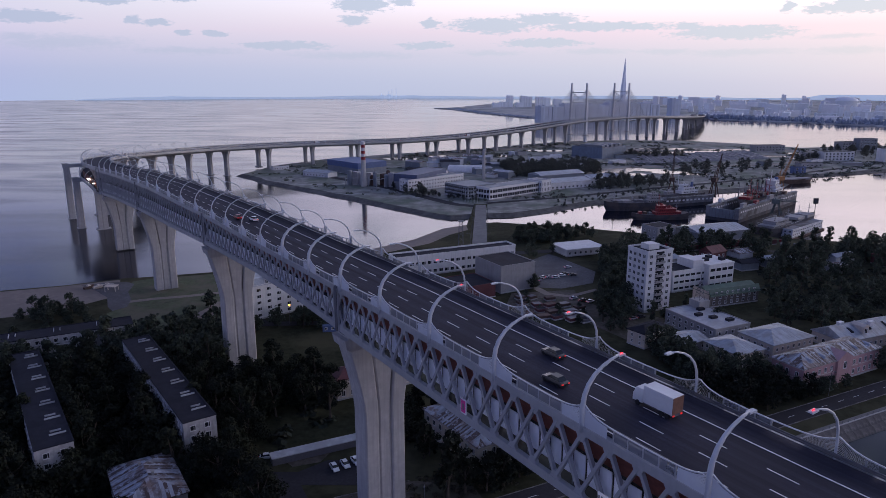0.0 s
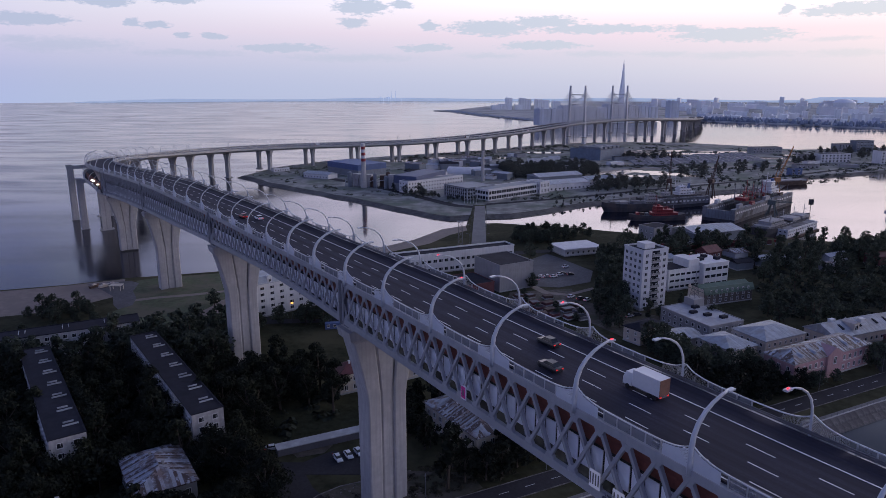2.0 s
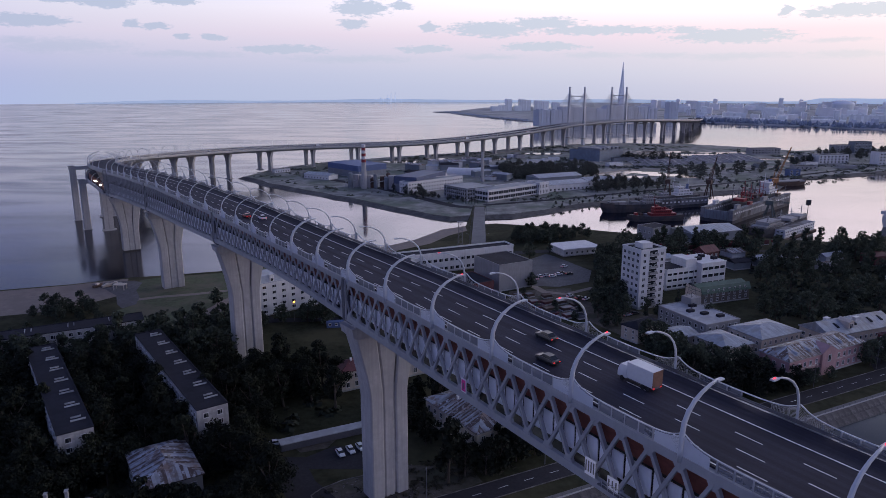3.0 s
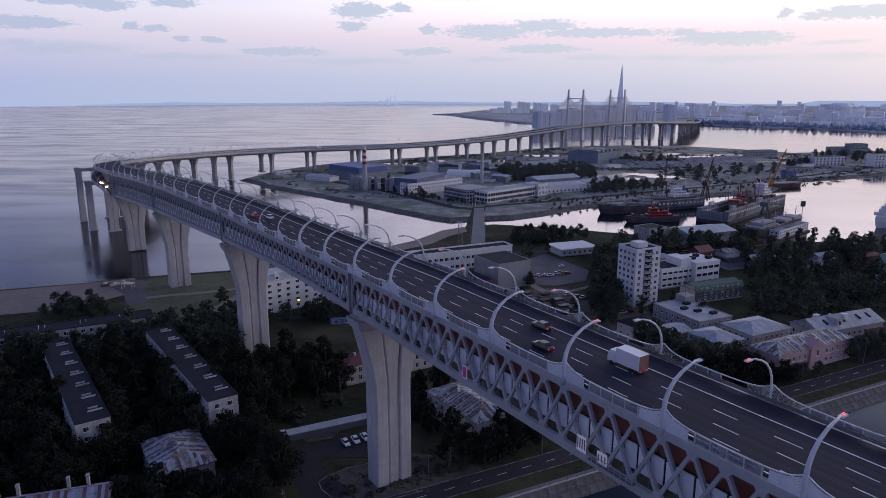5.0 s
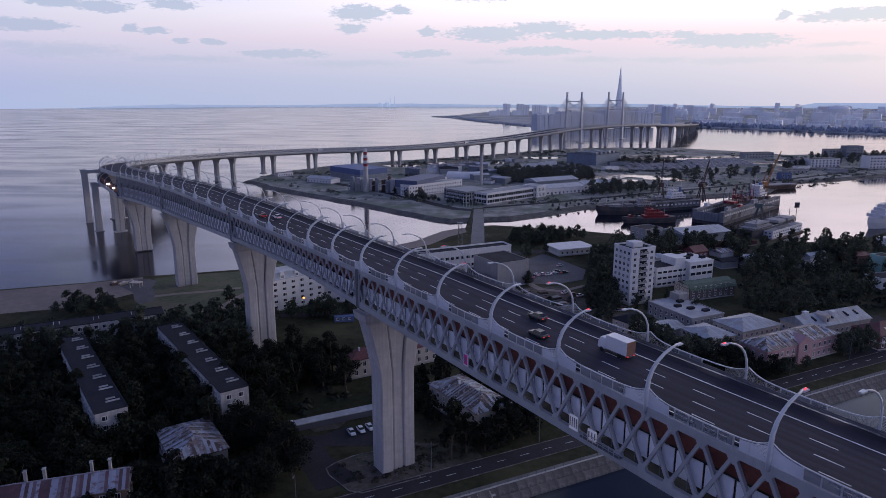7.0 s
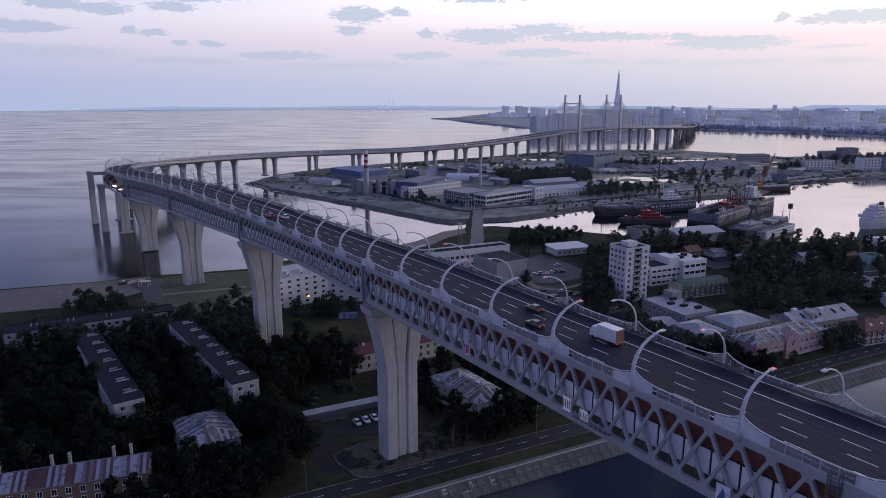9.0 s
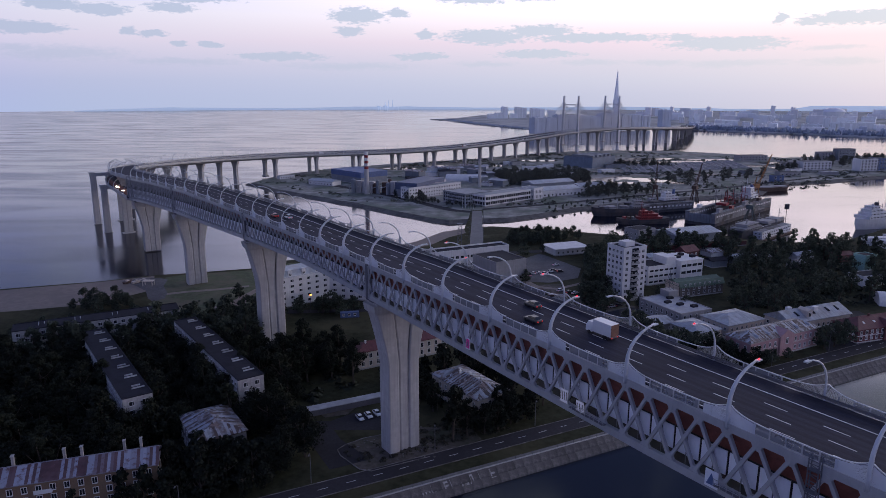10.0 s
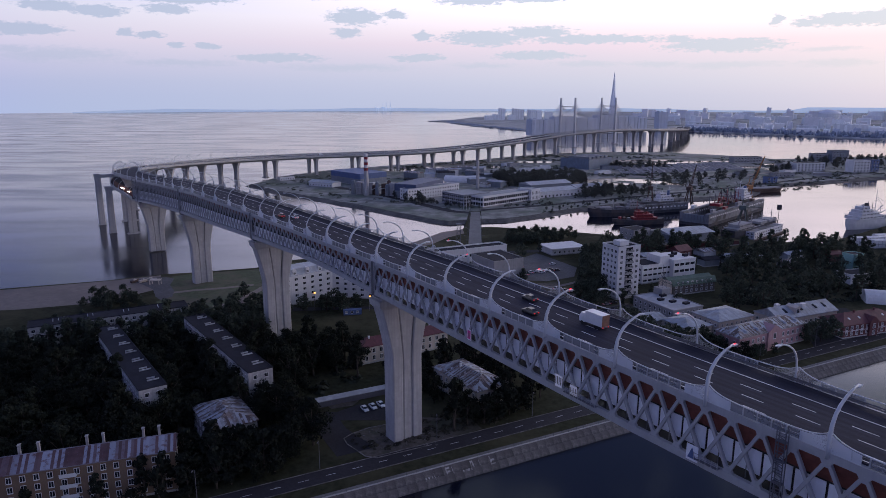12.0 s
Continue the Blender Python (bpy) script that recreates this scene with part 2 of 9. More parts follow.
def water_material():
    m = bpy.data.materials.new("water")
    m.use_nodes = True
    t = m.node_tree
    b = t.nodes["Principled BSDF"]
    b.inputs["Base Color"].default_value = rgb(0.005, 0.007, 0.017)
    b.inputs["Roughness"].default_value = 0.10
    b.inputs["IOR"].default_value = 1.33
    co = t.nodes.new("ShaderNodeTexCoord").outputs["Object"]
    mp = t.nodes.new("ShaderNodeMapping")
    mp.inputs["Scale"].default_value = (1.0, 1.7, 1.0)
    mp.inputs["Rotation"].default_value = (0, 0, 0.5)
    t.links.new(co, mp.inputs["Vector"])
    hs = []
    for scale, detail, amp in ((0.9, 4.0, 0.09), (0.16, 3.0, 0.16)):
        nd = t.nodes.new("ShaderNodeTexNoise")
        nd.inputs["Scale"].default_value, nd.inputs["Detail"].default_value = scale, detail
        t.links.new(mp.outputs[0], nd.inputs["Vector"])
        mu = t.nodes.new("ShaderNodeMath")
        mu.operation = "MULTIPLY"
        mu.inputs[1].default_value = amp
        t.links.new(nd.outputs["Fac"], mu.inputs[0])
        hs.append(mu.outputs[0])
    ad = t.nodes.new("ShaderNodeMath")
    t.links.new(hs[0], ad.inputs[0])
    t.links.new(hs[1], ad.inputs[1])
    # calm lanes and ruffled patches
    lane = t.nodes.new("ShaderNodeMapping")
    lane.inputs["Scale"].default_value = (0.006, 0.022, 1.0)
    t.links.new(co, lane.inputs["Vector"])
    nd = t.nodes.new("ShaderNodeTexNoise")
    nd.inputs["Scale"].default_value, nd.inputs["Detail"].default_value, nd.inputs["Distortion"].default_value = 1.0, 6.0, 0.8
    t.links.new(lane.outputs[0], nd.inputs["Vector"])
    mr = t.nodes.new("ShaderNodeMapRange")
    mr.inputs[1].default_value, mr.inputs[2].default_value, mr.inputs[3].default_value, mr.inputs[4].default_value = 0.36, 0.66, 0.08, 0.20
    t.links.new(nd.outputs["Fac"], mr.inputs[0])
    # the open sea to the west is ruffled, the sheltered canal calm
    xyz = t.nodes.new("ShaderNodeSeparateXYZ")
    t.links.new(co, xyz.inputs[0])
    wind = []
    for sea, calm in ((1.15, 0.7), (1.9, 0.5)):
        ex = t.nodes.new("ShaderNodeMapRange")
        ex.inputs[1].default_value, ex.inputs[2].default_value, ex.inputs[3].default_value, ex.inputs[4].default_value = -240, -90, sea, calm
        t.links.new(xyz.outputs[0], ex.inputs[0])
        mu = t.nodes.new("ShaderNodeMath")
        mu.operation = "MULTIPLY"
        t.links.new(ex.outputs[0], mu.inputs[0])
        wind.append(mu)
    t.links.new(mr.outputs[0], wind[0].inputs[1])
    t.links.new(wind[0].outputs[0], b.inputs["Roughness"])
    mr2 = t.nodes.new("ShaderNodeMapRange")
    mr2.inputs[1].default_value, mr2.inputs[2].default_value, mr2.inputs[3].default_value, mr2.inputs[4].default_value = 0.36, 0.66, 0.05, 0.15
    t.links.new(nd.outputs["Fac"], mr2.inputs[0])
    bp = t.nodes.new("ShaderNodeBump")
    bp.inputs["Distance"].default_value = 1.0
    t.links.new(mr2.outputs[0], wind[1].inputs[1])
    t.links.new(wind[1].outputs[0], bp.inputs["Strength"])
    t.links.new(ad.outputs[0], bp.inputs["Height"])
    t.links.new(bp.outputs[0], b.inputs["Normal"])
    return m


WATER = water_material()
CONCRETE = surface("pier_concrete", (0.44, 0.425, 0.42), 0.85, var=0.12, grain=0.5, patch=0.08, bump=0.15, streaks=0.35)
STEEL = surface("grey_painted_steel", (0.38, 0.38, 0.39), 0.5, 0.0, var=0.10, grain=0.6, patch=0.15, streaks=0.18)
# near-black: the shade inside the lower level put into the colour
STEEL_BLACK = surface("shade_black_steel", (0.020, 0.020, 0.025), 0.7, var=0.2)
STEEL_DARK = surface("shaded_steel", (0.12, 0.12, 0.14), 0.6, var=0.15)
LAMP_GREY = surface("light_grey_mast_paint", (0.52, 0.54, 0.58), 0.4, var=0.06, grain=0.8)
RUST_RED = surface("red_oxide_steel", (0.19, 0.058, 0.042), 0.7, var=0.3, grain=0.8)
PANEL_WHITE = surface("white_noise_panel", (0.86, 0.87, 0.90), 0.6, var=0.08, grain=0.5, streaks=0.15)
# translucent screen panels let the light of the far side through
pt = PANEL_WHITE.node_tree
pm, ptr = pt.nodes.new("ShaderNodeMixShader"), pt.nodes.new("ShaderNodeBsdfTranslucent")
ptr.inputs[0].default_value = (0.85, 0.86, 0.90, 1)
pm.inputs[0].default_value = 0.12
pt.links.new(pt.nodes["Principled BSDF"].outputs[0], pm.inputs[1])
pt.links.new(ptr.outputs[0], pm.inputs[2])
pt.links.new(pm.outputs[0], pt.nodes["Material Output"].inputs[0])
ASPHALT = surface("bridge_asphalt", (0.042, 0.041, 0.062), 0.80, tracks=0.85, var=0.18, grain=2.5, patch=0.05, bump=0.2, bump_scale=8)
ROAD = surface("street_asphalt", (0.036, 0.035, 0.042), 0.85, var=0.22, grain=1.2, patch=0.06, bump=0.2, bump_scale=6)
for m in (ASPHALT, ROAD):
    m.node_tree.nodes["Principled BSDF"].inputs["Specular IOR Level"].default_value = 0.15
RAIL_GLASS = surface("grey_rail_glazing", (0.30, 0.31, 0.34), 0.3, var=0.1, grain=0.6)
RAIL_GLASS.node_tree.nodes["Principled BSDF"].inputs["Alpha"].default_value = 0.5
PAINT = surface("road_paint", (0.80, 0.80, 0.80), 0.7, var=0.25, grain=2.0)
GRASS = surface("dull_grass", (0.038, 0.040, 0.024), 0.95, var=0.35, grain=0.45, patch=0.035, col2=(0.070, 0.066, 0.040), bump=0.6, bump_scale=2.0)
YARD = surface("waste_ground", (0.082, 0.070, 0.060), 0.95, var=0.45, grain=0.6, patch=0.09, col2=(0.040, 0.042, 0.026), bump=0.5, bump_scale=1.5)
LOT = surface("worn_yard_asphalt", (0.098, 0.096, 0.106), 0.9, var=0.3, grain=0.9, patch=0.07, bump=0.2, bump_scale=6)
MEADOW = surface("shore_meadow_grass", (0.066, 0.082, 0.040), 0.95, var=0.35, grain=0.5, patch=0.06, col2=(0.105, 0.095, 0.062), bump=0.6, bump_scale=2.0)
SAND = surface("beach_sand", (0.21, 0.175, 0.155), 0.95, var=0.15, grain=0.3, patch=0.04, bump=0.3)
STONE = surface("embankment_concrete", (0.150, 0.138, 0.136), 0.92, var=0.5, grain=0.55, patch=0.3, bump=0.8, col2=(0.065, 0.063, 0.064), spread=0.2)
WALL_WHITE = surface("pale_panel_wall", (0.70, 0.69, 0.69), 0.85, var=0.08, grain=0.3, patch=0.2, streaks=0.25)
WALL_PANEL = surface("weathered_panel_wall", (0.50, 0.49, 0.49), 0.85, var=0.14, grain=0.35, patch=0.25, col2=(0.36, 0.35, 0.35), streaks=0.4)
WALL_GREY = surface("grey_block_wall", (0.34, 0.33, 0.33), 0.9, var=0.14, grain=0.3, patch=0.15, streaks=0.25)
WALL_BRICK = surface("buff_brick_wall", (0.20, 0.135, 0.092), 0.9, var=0.2, grain=2.5, patch=0.15, bump=0.2, bump_scale=6)
WALL_DARKBRICK = surface("dark_brick_wall", (0.13, 0.047, 0.052), 0.9, var=0.2, grain=2.0, patch=0.15)
WALL_PINK = surface("pink_plaster", (0.45, 0.28, 0.29), 0.88, var=0.1, grain=0.5, patch=0.2, streaks=0.2)
WALL_CREAM = surface("cream_plaster", (0.58, 0.51, 0.44), 0.88, var=0.1, grain=0.5, patch=0.2, streaks=0.2)
TRIM_WHITE = surface("white_trim", (0.68, 0.68, 0.68), 0.7, var=0.06)
ROOF_TAR = surface("tar_roof", (0.024, 0.025, 0.036), 0.9, var=0.25, grain=0.4, patch=0.12, bump=0.3)
ROOF_TAR.node_tree.nodes["Principled BSDF"].inputs["Specular IOR Level"].default_value = 0.2
ROOF_ZINC = surface("grey_sheet_roof", (0.35, 0.38, 0.43), 0.5, 0.0, var=0.18, grain=0.5, patch=0.2, col2=(0.31, 0.32, 0.34), island=0.16)
ROOF_RUST = surface("rusting_sheet_roof", (0.46, 0.47, 0.51), 0.6, 0.0, var=0.2, grain=0.5, patch=0.3, col2=(0.20, 0.13, 0.11), island=0.3, stripe=(0.085, 0.05, 0.042))
ROOF_SHEETS = surface("rusting_roof_sheet", (0.40, 0.42, 0.47), 0.6, 0.0, var=0.25, grain=0.5, patch=0.3, col2=(0.24, 0.175, 0.155), spread=0.45, stripe=(0.060, 0.038, 0.034))
ROOF_SHEET_PALE = surface("pale_roof_sheet", (0.31, 0.335, 0.38), 0.5, var=0.18, grain=0.5, patch=0.2, col2=(0.25, 0.25, 0.26), spread=0.12)
ROOF_MAROON = surface("worn_maroon_roof", (0.105, 0.048, 0.052), 0.6, var=0.3, grain=0.6, patch=0.13, col2=(0.14, 0.085, 0.09), island=0.3, stripe=(0.25, 0.26, 0.32))
ROOF_RED = surface("red_roof", (0.12, 0.034, 0.040), 0.65, var=0.2, grain=0.6, patch=0.2, island=0.15)
ROOF_GREEN = surface("green_roof", (0.060, 0.11, 0.085), 0.6, var=0.2, grain=0.5, patch=0.2)
ROOF_PALE = surface("pale_flat_roof", (0.38, 0.39, 0.42), 0.8, var=0.2, grain=0.4, patch=0.12)
BLUE = surface("blue_cladding", (0.085, 0.13, 0.27), 0.6, var=0.12, grain=0.4, streaks=0.2)
DOCK_GREY = surface("dock_paint", (0.22, 0.22, 0.235), 0.9, var=0.25, grain=0.3, patch=0.1, col2=(0.085, 0.078, 0.078), streaks=0.3)
# far crowns are paler than near leaves: distance haze put into the colour
HAZE_LEAF = surface("distant_leaves_hazed", (0.115, 0.125, 0.118), 0.8, var=0.3, grain=0.3, patch=0.05, island=0.35)
FAR_LEAF = surface("far_leaves_hazed", (0.082, 0.098, 0.078), 0.8, var=0.35, grain=0.5, patch=0.1, island=0.4)
GREY_CLAD = surface("grey_cladding", (0.20, 0.22, 0.25), 0.6, var=0.15, grain=0.3, streaks=0.2)
RED_PAINT = surface("red_ship_paint", (0.24, 0.013, 0.024), 0.5, var=0.2, grain=0.5, patch=0.2)
BLACK_HULL = surface("black_hull_paint", (0.05, 0.05, 0.062), 0.5, var=0.3, grain=0.3, patch=0.1, col2=(0.09, 0.075, 0.072))
BLACK_HULL.node_tree.nodes["Principled BSDF"].inputs["Roughness"].default_value = 0.85
RUSTY = surface("rusty_steel", (0.095, 0.058, 0.048), 0.8, var=0.35, grain=0.5, patch=0.2)
ORANGE = surface("orange_crane_paint", (0.34, 0.15, 0.05), 0.5, var=0.2)
BARK = surface("bark", (0.07, 0.055, 0.045), 0.95, var=0.3, grain=3.0, bump=0.5)
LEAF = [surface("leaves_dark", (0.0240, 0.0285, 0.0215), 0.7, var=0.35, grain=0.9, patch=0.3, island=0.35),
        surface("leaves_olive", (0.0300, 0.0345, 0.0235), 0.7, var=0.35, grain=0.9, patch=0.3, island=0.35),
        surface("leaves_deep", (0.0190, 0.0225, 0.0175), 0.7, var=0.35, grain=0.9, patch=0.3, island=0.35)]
for m in (*LEAF, FAR_LEAF, HAZE_LEAF, GRASS):
    m.node_tree.nodes["Principled BSDF"].inputs["Specular IOR Level"].default_value = 0.05
# only the far leaves let low light through, lifting them as haze would
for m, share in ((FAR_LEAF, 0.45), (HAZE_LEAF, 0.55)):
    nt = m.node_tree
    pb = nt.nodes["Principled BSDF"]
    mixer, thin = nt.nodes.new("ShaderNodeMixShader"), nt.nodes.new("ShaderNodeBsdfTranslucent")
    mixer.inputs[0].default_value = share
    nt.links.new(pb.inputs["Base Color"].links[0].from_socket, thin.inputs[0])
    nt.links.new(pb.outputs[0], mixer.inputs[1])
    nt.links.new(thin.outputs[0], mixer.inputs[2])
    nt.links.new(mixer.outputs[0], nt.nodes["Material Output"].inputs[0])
GLASS = surface("window_glass", (0.025, 0.028, 0.034), 0.12, var=0.1)
TYRE = surface("tyre_rubber", (0.02, 0.02, 0.022), 0.9, var=0.1)
SIGNAL = glowing("red_signal_glow", (1.0, 0.02, 0.035), 2.6)
WARM_LIGHT = glowing("sodium_lamp_glow", (1.0, 0.36, 0.07), 4.0)
COOL_LIGHT = glowing("cool_lamp_glow", (0.78, 0.86, 1.0), 12.0)
HEADLIGHT = glowing("headlight_glow", (1.0, 0.85, 0.7), 12.0)
TAIL = glowing("tail_light_glow", (1.0, 0.03, 0.03), 0.7)
LIT = glowing("lit_sign_face", (0.5, 0.5, 0.6), 0.22)
MAGENTA = glowing("magenta_sign_face", (0.40, 0.03, 0.20), 0.13)


# ---- mesh tools ----
class Build:
    """Collects vertices and faces for one mesh, with a material slot number for each face."""

    def __init__(self):
        self.v, self.f, self.m = [], [], []

    def face(self, pts, mi=0):
        k = len(self.v)
        self.v += [tuple(p) for p in pts]
        self.f.append(tuple(range(k, k + len(pts))))
        self.m.append(mi)

    def hexa(self, p, mi=0):
        """Eight corners: four below, four above, each counter-clockwise from above."""
        k = len(self.v)
        self.v += [tuple(q) for q in p]
        for a in ((3, 2, 1, 0), (4, 5, 6, 7), (0, 1, 5, 4), (1, 2, 6, 5), (2, 3, 7, 6), (3, 0, 4, 7)):
            self.f.append(tuple(k + i for i in a))
            self.m.append(mi)

    def box(self, x0, y0, z0, x1, y1, z1, mi=0):
        self.hexa([(x0, y0, z0), (x1, y0, z0), (x1, y1, z0), (x0, y1, z0), (x0, y0, z1), (x1, y0, z1), (x1, y1, z1), (x0, y1, z1)], mi)

    def bar(self, a, b, w, h, mi=0, up=(0, 0, 1)):
        """A straight bar of section w by h from a to b."""
        a, b = Vector(a), Vector(b)
        d = (b - a).normalized()
        s = d.cross(Vector(up))
        if s.length < 1e-4:
            s = d.cross(Vector((1, 0, 0)))
        s = s.normalized() * w / 2
        u = s.cross(d).normalized() * h / 2
        self.hexa([a - s - u, b - s - u, b + s - u, a + s - u, a - s + u, b - s + u, b + s + u, a + s + u], mi)

    def prism(self, pts, z0, z1, mi=0, mtop=None):
        """An upright prism over a counter-clockwise outline."""
        k, n = len(self.v), len(pts)
        self.v += [(x, y, z0) for x, y in pts] + [(x, y, z1) for x, y in pts]
        for i in range(n):
            j = (i + 1) % n
            self.f.append((k + i, k + j, k + n + j, k + n + i))
            self.m.append(mi)
        self.f.append(tuple(k + n + i for i in range(n)))
        self.m.append(mi if mtop is None else mtop)
        self.f.append(tuple(k + i for i in reversed(range(n))))
        self.m.append(mi)

    def loft(self, rings, mi=0, caps=True, closed=True):
        k, n = len(self.v), len(rings[0])
        for r in rings:
            self.v += [tuple(p) for p in r]
        for a in range(len(rings) - 1):
            for i in range(n if closed else n - 1):
                j = (i + 1) % n
                self.f.append((k + a * n + i, k + a * n + j, k + (a + 1) * n + j, k + (a + 1) * n + i))
                self.m.append(mi)
        if caps:
            self.f.append(tuple(k + i for i in reversed(range(n))))
            self.m.append(mi)
            self.f.append(tuple(k + (len(rings) - 1) * n + i for i in range(n)))
            self.m.append(mi)

    def tube(self, path, radii, sides=8, mi=0):
        rings = []
        path = [Vector(p) for p in path]
        for i, p in enumerate(path):
            d = (path[min(i + 1, len(path) - 1)] - path[max(i - 1, 0)]).normalized()
            u = d.cross(Vector((0.13, 0.97, 0.21))).normalized()
            w = d.cross(u)
            r = radii[i] if isinstance(radii, (list, tuple)) else radii
            rings.append([p + u * r * math.cos(q * math.tau / sides) + w * r * math.sin(q * math.tau / sides) for q in range(sides)])
        self.loft(rings, mi)

    def mesh(self, name, mats, smooth=False):
        me = bpy.data.meshes.new(name)
        me.from_pydata(self.v, [], self.f)
        for m in (mats if isinstance(mats, (list, tuple)) else [mats]):
            me.materials.append(m)
        me.polygons.foreach_set("material_index", self.m)
        if smooth:
            me.polygons.foreach_set("use_smooth", [True] * len(self.f))
        me.update()
        return me


def part(name, b, mats, parent=None, label="", at=None, smooth=False):
    me = b if isinstance(b, bpy.types.Mesh) else b.mesh(name, mats, smooth)
    ob = new(name, me)
    if parent:
        ob.parent = parent
    if at is not None:
        ob.matrix_basis = at
    return tagged(ob, label) if label else ob


def thing(name, at, label, category, group="", kind=""):
    ob = new(name)
    ob.empty_display_size = 0.5
    ob.matrix_basis = at
    return tagged(ob, label, category, group, kind)


def lerp(tab, s):
    return float(np.interp(s, [a for a, _ in tab], [b for _, b in tab]))


# ---- ground and water ----
b = Build()
ring = [(4980 * math.cos(a * math.tau / 96), 4980 * math.sin(a * math.tau / 96), 0.0) for a in range(96)]
b.face(ring)
tagged(part("water", b, WATER), "calm grey-lilac sea and canal water at dusk", "water", kind="structure")


def land(name, outline, top, mat, label, skirt=6.0, category="ground", bank=None):
    """A flat island whose edge slopes down into the water."""
    cx, cy = sum(p[0] for p in outline) / len(outline), sum(p[1] for p in outline) / len(outline)
    area = sum(outline[i - 1][0] * outline[i][1] - outline[i][0] * outline[i - 1][1] for i in range(len(outline)))
    if area < 0:
        outline = outline[::-1]
    n = len(outline)
    low = []
    for i in range(n):
        p, q, r = Vector(outline[i - 1]), Vector(outline[i]), Vector(outline[(i + 1) % n])
        e = ((q - p).normalized() + (r - q).normalized()).normalized()
        low.append(q + Vector((e.y, -e.x)) * skirt)
    b = Build()
    b.loft([[(p.x, p.y, -1.0) for p in low], [(x, y, top) for x, y in outline]], 1 if bank else 0, caps=False)
    b.face([(x, y, top) for x, y in outline])
    me = b.mesh(name, [mat, bank] if bank else mat)
    bm = bmesh.new()
    bm.from_mesh(me)
    bmesh.ops.triangulate(bm, faces=[f for f in bm.faces if len(f.verts) > 4])
    bm.to_mesh(me)
    bm.free()
    return tagged(part(name, me, mat), label, category, kind="structure")


def rough(pts, step, amp, seed):
    """The outline with more points and an uneven edge."""
    rnd = random.Random(seed)
    out = []
    for i, p in enumerate(pts):
        q = pts[(i + 1) % len(pts)]
        k = max(1, int(math.dist(p, q) / step))
        for j in range(k):
            f = j / k
            out.append((p[0] + (q[0] - p[0]) * f + rnd.uniform(-amp, amp), p[1] + (q[1] - p[1]) * f + rnd.uniform(-amp, amp)))
    return out


E1 = Vector((math.cos(radians(26.5)), math.sin(radians(26.5))))      # along the canal
E2 = Vector((-E1.y, E1.x))                                            # inland


def grid(o, a, c):
    """The point a metres along the canal and c metres inland from o."""
    return (o[0] + E1.x * a + E2.x * c, o[1] + E1.y * a + E2.y * c)


QUAY = (-34.4, 132.4)      # a point of the embankment's top edge
south = [grid(QUAY, a, 0) for a in (-420, -200, 0, 100, 160, 260, 420, 700)]
island_near = south + [grid(QUAY, 760, 160), (560, 610), (420, 560), (345, 505), (300, 470), (285, 452), (225, 468), (205, 500), (150, 478), (116, 493), (97, 503), (62, 514), (40, 521),
                       (29, 519), (36.5, 600), (25.5, 600), (17.5, 512), (0, 499), (-19, 464), (-48, 432), (-80, 412), (-103, 405), (-118, 385), (-156, 373), (-171, 369), (-196, 356), (-234, 343), (-330, 310), (-480, 250)]
land("ground_near_island", island_near, 3.0, GRASS, "dark grassy ground of the built-up near island", skirt=2.5)
island_far = rough([(-234, 801), (-174, 730), (-103, 663), (-43, 598), (-7, 562), (3, 549), (26, 556), (55, 562), (87, 581), (124, 619), (180, 650), (270, 689), (326, 709), (402, 791), (569, 868), (800, 960), (1200, 1100),
                    (1200, 1250), (900, 1200), (767, 1177), (640, 1150), (576, 1135), (520, 1200), (439, 1272), (340, 1285), (238, 1265), (160, 1215), (60, 1120), (-50, 1050), (-150, 975), (-215, 890)], 22, 2.5, 5)
WASTE = surface("dry_waste_ground", (0.215, 0.215, 0.20), 0.95, var=0.55, grain=0.08, patch=0.022, col2=(0.10, 0.125, 0.095), bump=0.4, bump_scale=0.4)
# far shore ground: its pale base colour includes the distance haze
FAR_LAND = surface("hazed_shore_ground", (0.36, 0.36, 0.36), 0.95, var=0.3, grain=0.03, patch=0.006, col2=(0.17, 0.19, 0.18))
BANK = surface("dark_rubble_bank", (0.085, 0.080, 0.076), 0.95, var=0.4, grain=0.3, patch=0.05, col2=(0.14, 0.13, 0.12), bump=0.6, bump_scale=1.0)
land("ground_far_island", island_far, 2.6, WASTE, "dull waste ground of the industrial far island", skirt=11, bank=BANK)
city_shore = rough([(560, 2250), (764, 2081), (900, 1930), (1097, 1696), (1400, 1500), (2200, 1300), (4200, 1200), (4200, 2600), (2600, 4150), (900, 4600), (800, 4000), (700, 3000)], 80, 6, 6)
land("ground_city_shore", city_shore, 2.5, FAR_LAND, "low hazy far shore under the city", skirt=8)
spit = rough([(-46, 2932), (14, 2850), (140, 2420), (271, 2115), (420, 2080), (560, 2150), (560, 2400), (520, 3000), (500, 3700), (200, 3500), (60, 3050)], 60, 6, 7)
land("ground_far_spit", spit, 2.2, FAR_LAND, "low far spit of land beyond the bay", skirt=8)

# ---- the bridge ----
DIR, RGT = Vector((-0.566, 0.824)).normalized(), Vector((0.824, 0.566)).normalized()
AXIS = 83.5
TOP = [(-80, 59.2), (50, 60.3), (130, 61.4), (250, 60.9), (340, 59.2), (420, 55.5), (500, 50.6)]
BOT = [(-80, 47.9), (50, 49.3), (130, 51.5), (150, 52.1), (172, 52.8), (200, 52.8), (250, 50.9), (300, 48.3), (365, 45.3), (440, 40.6), (489, 36.6), (500, 35.8)]
S0, S1 = -70.0, 500.0
HALF = 9.6                # from the axis to a truss plane


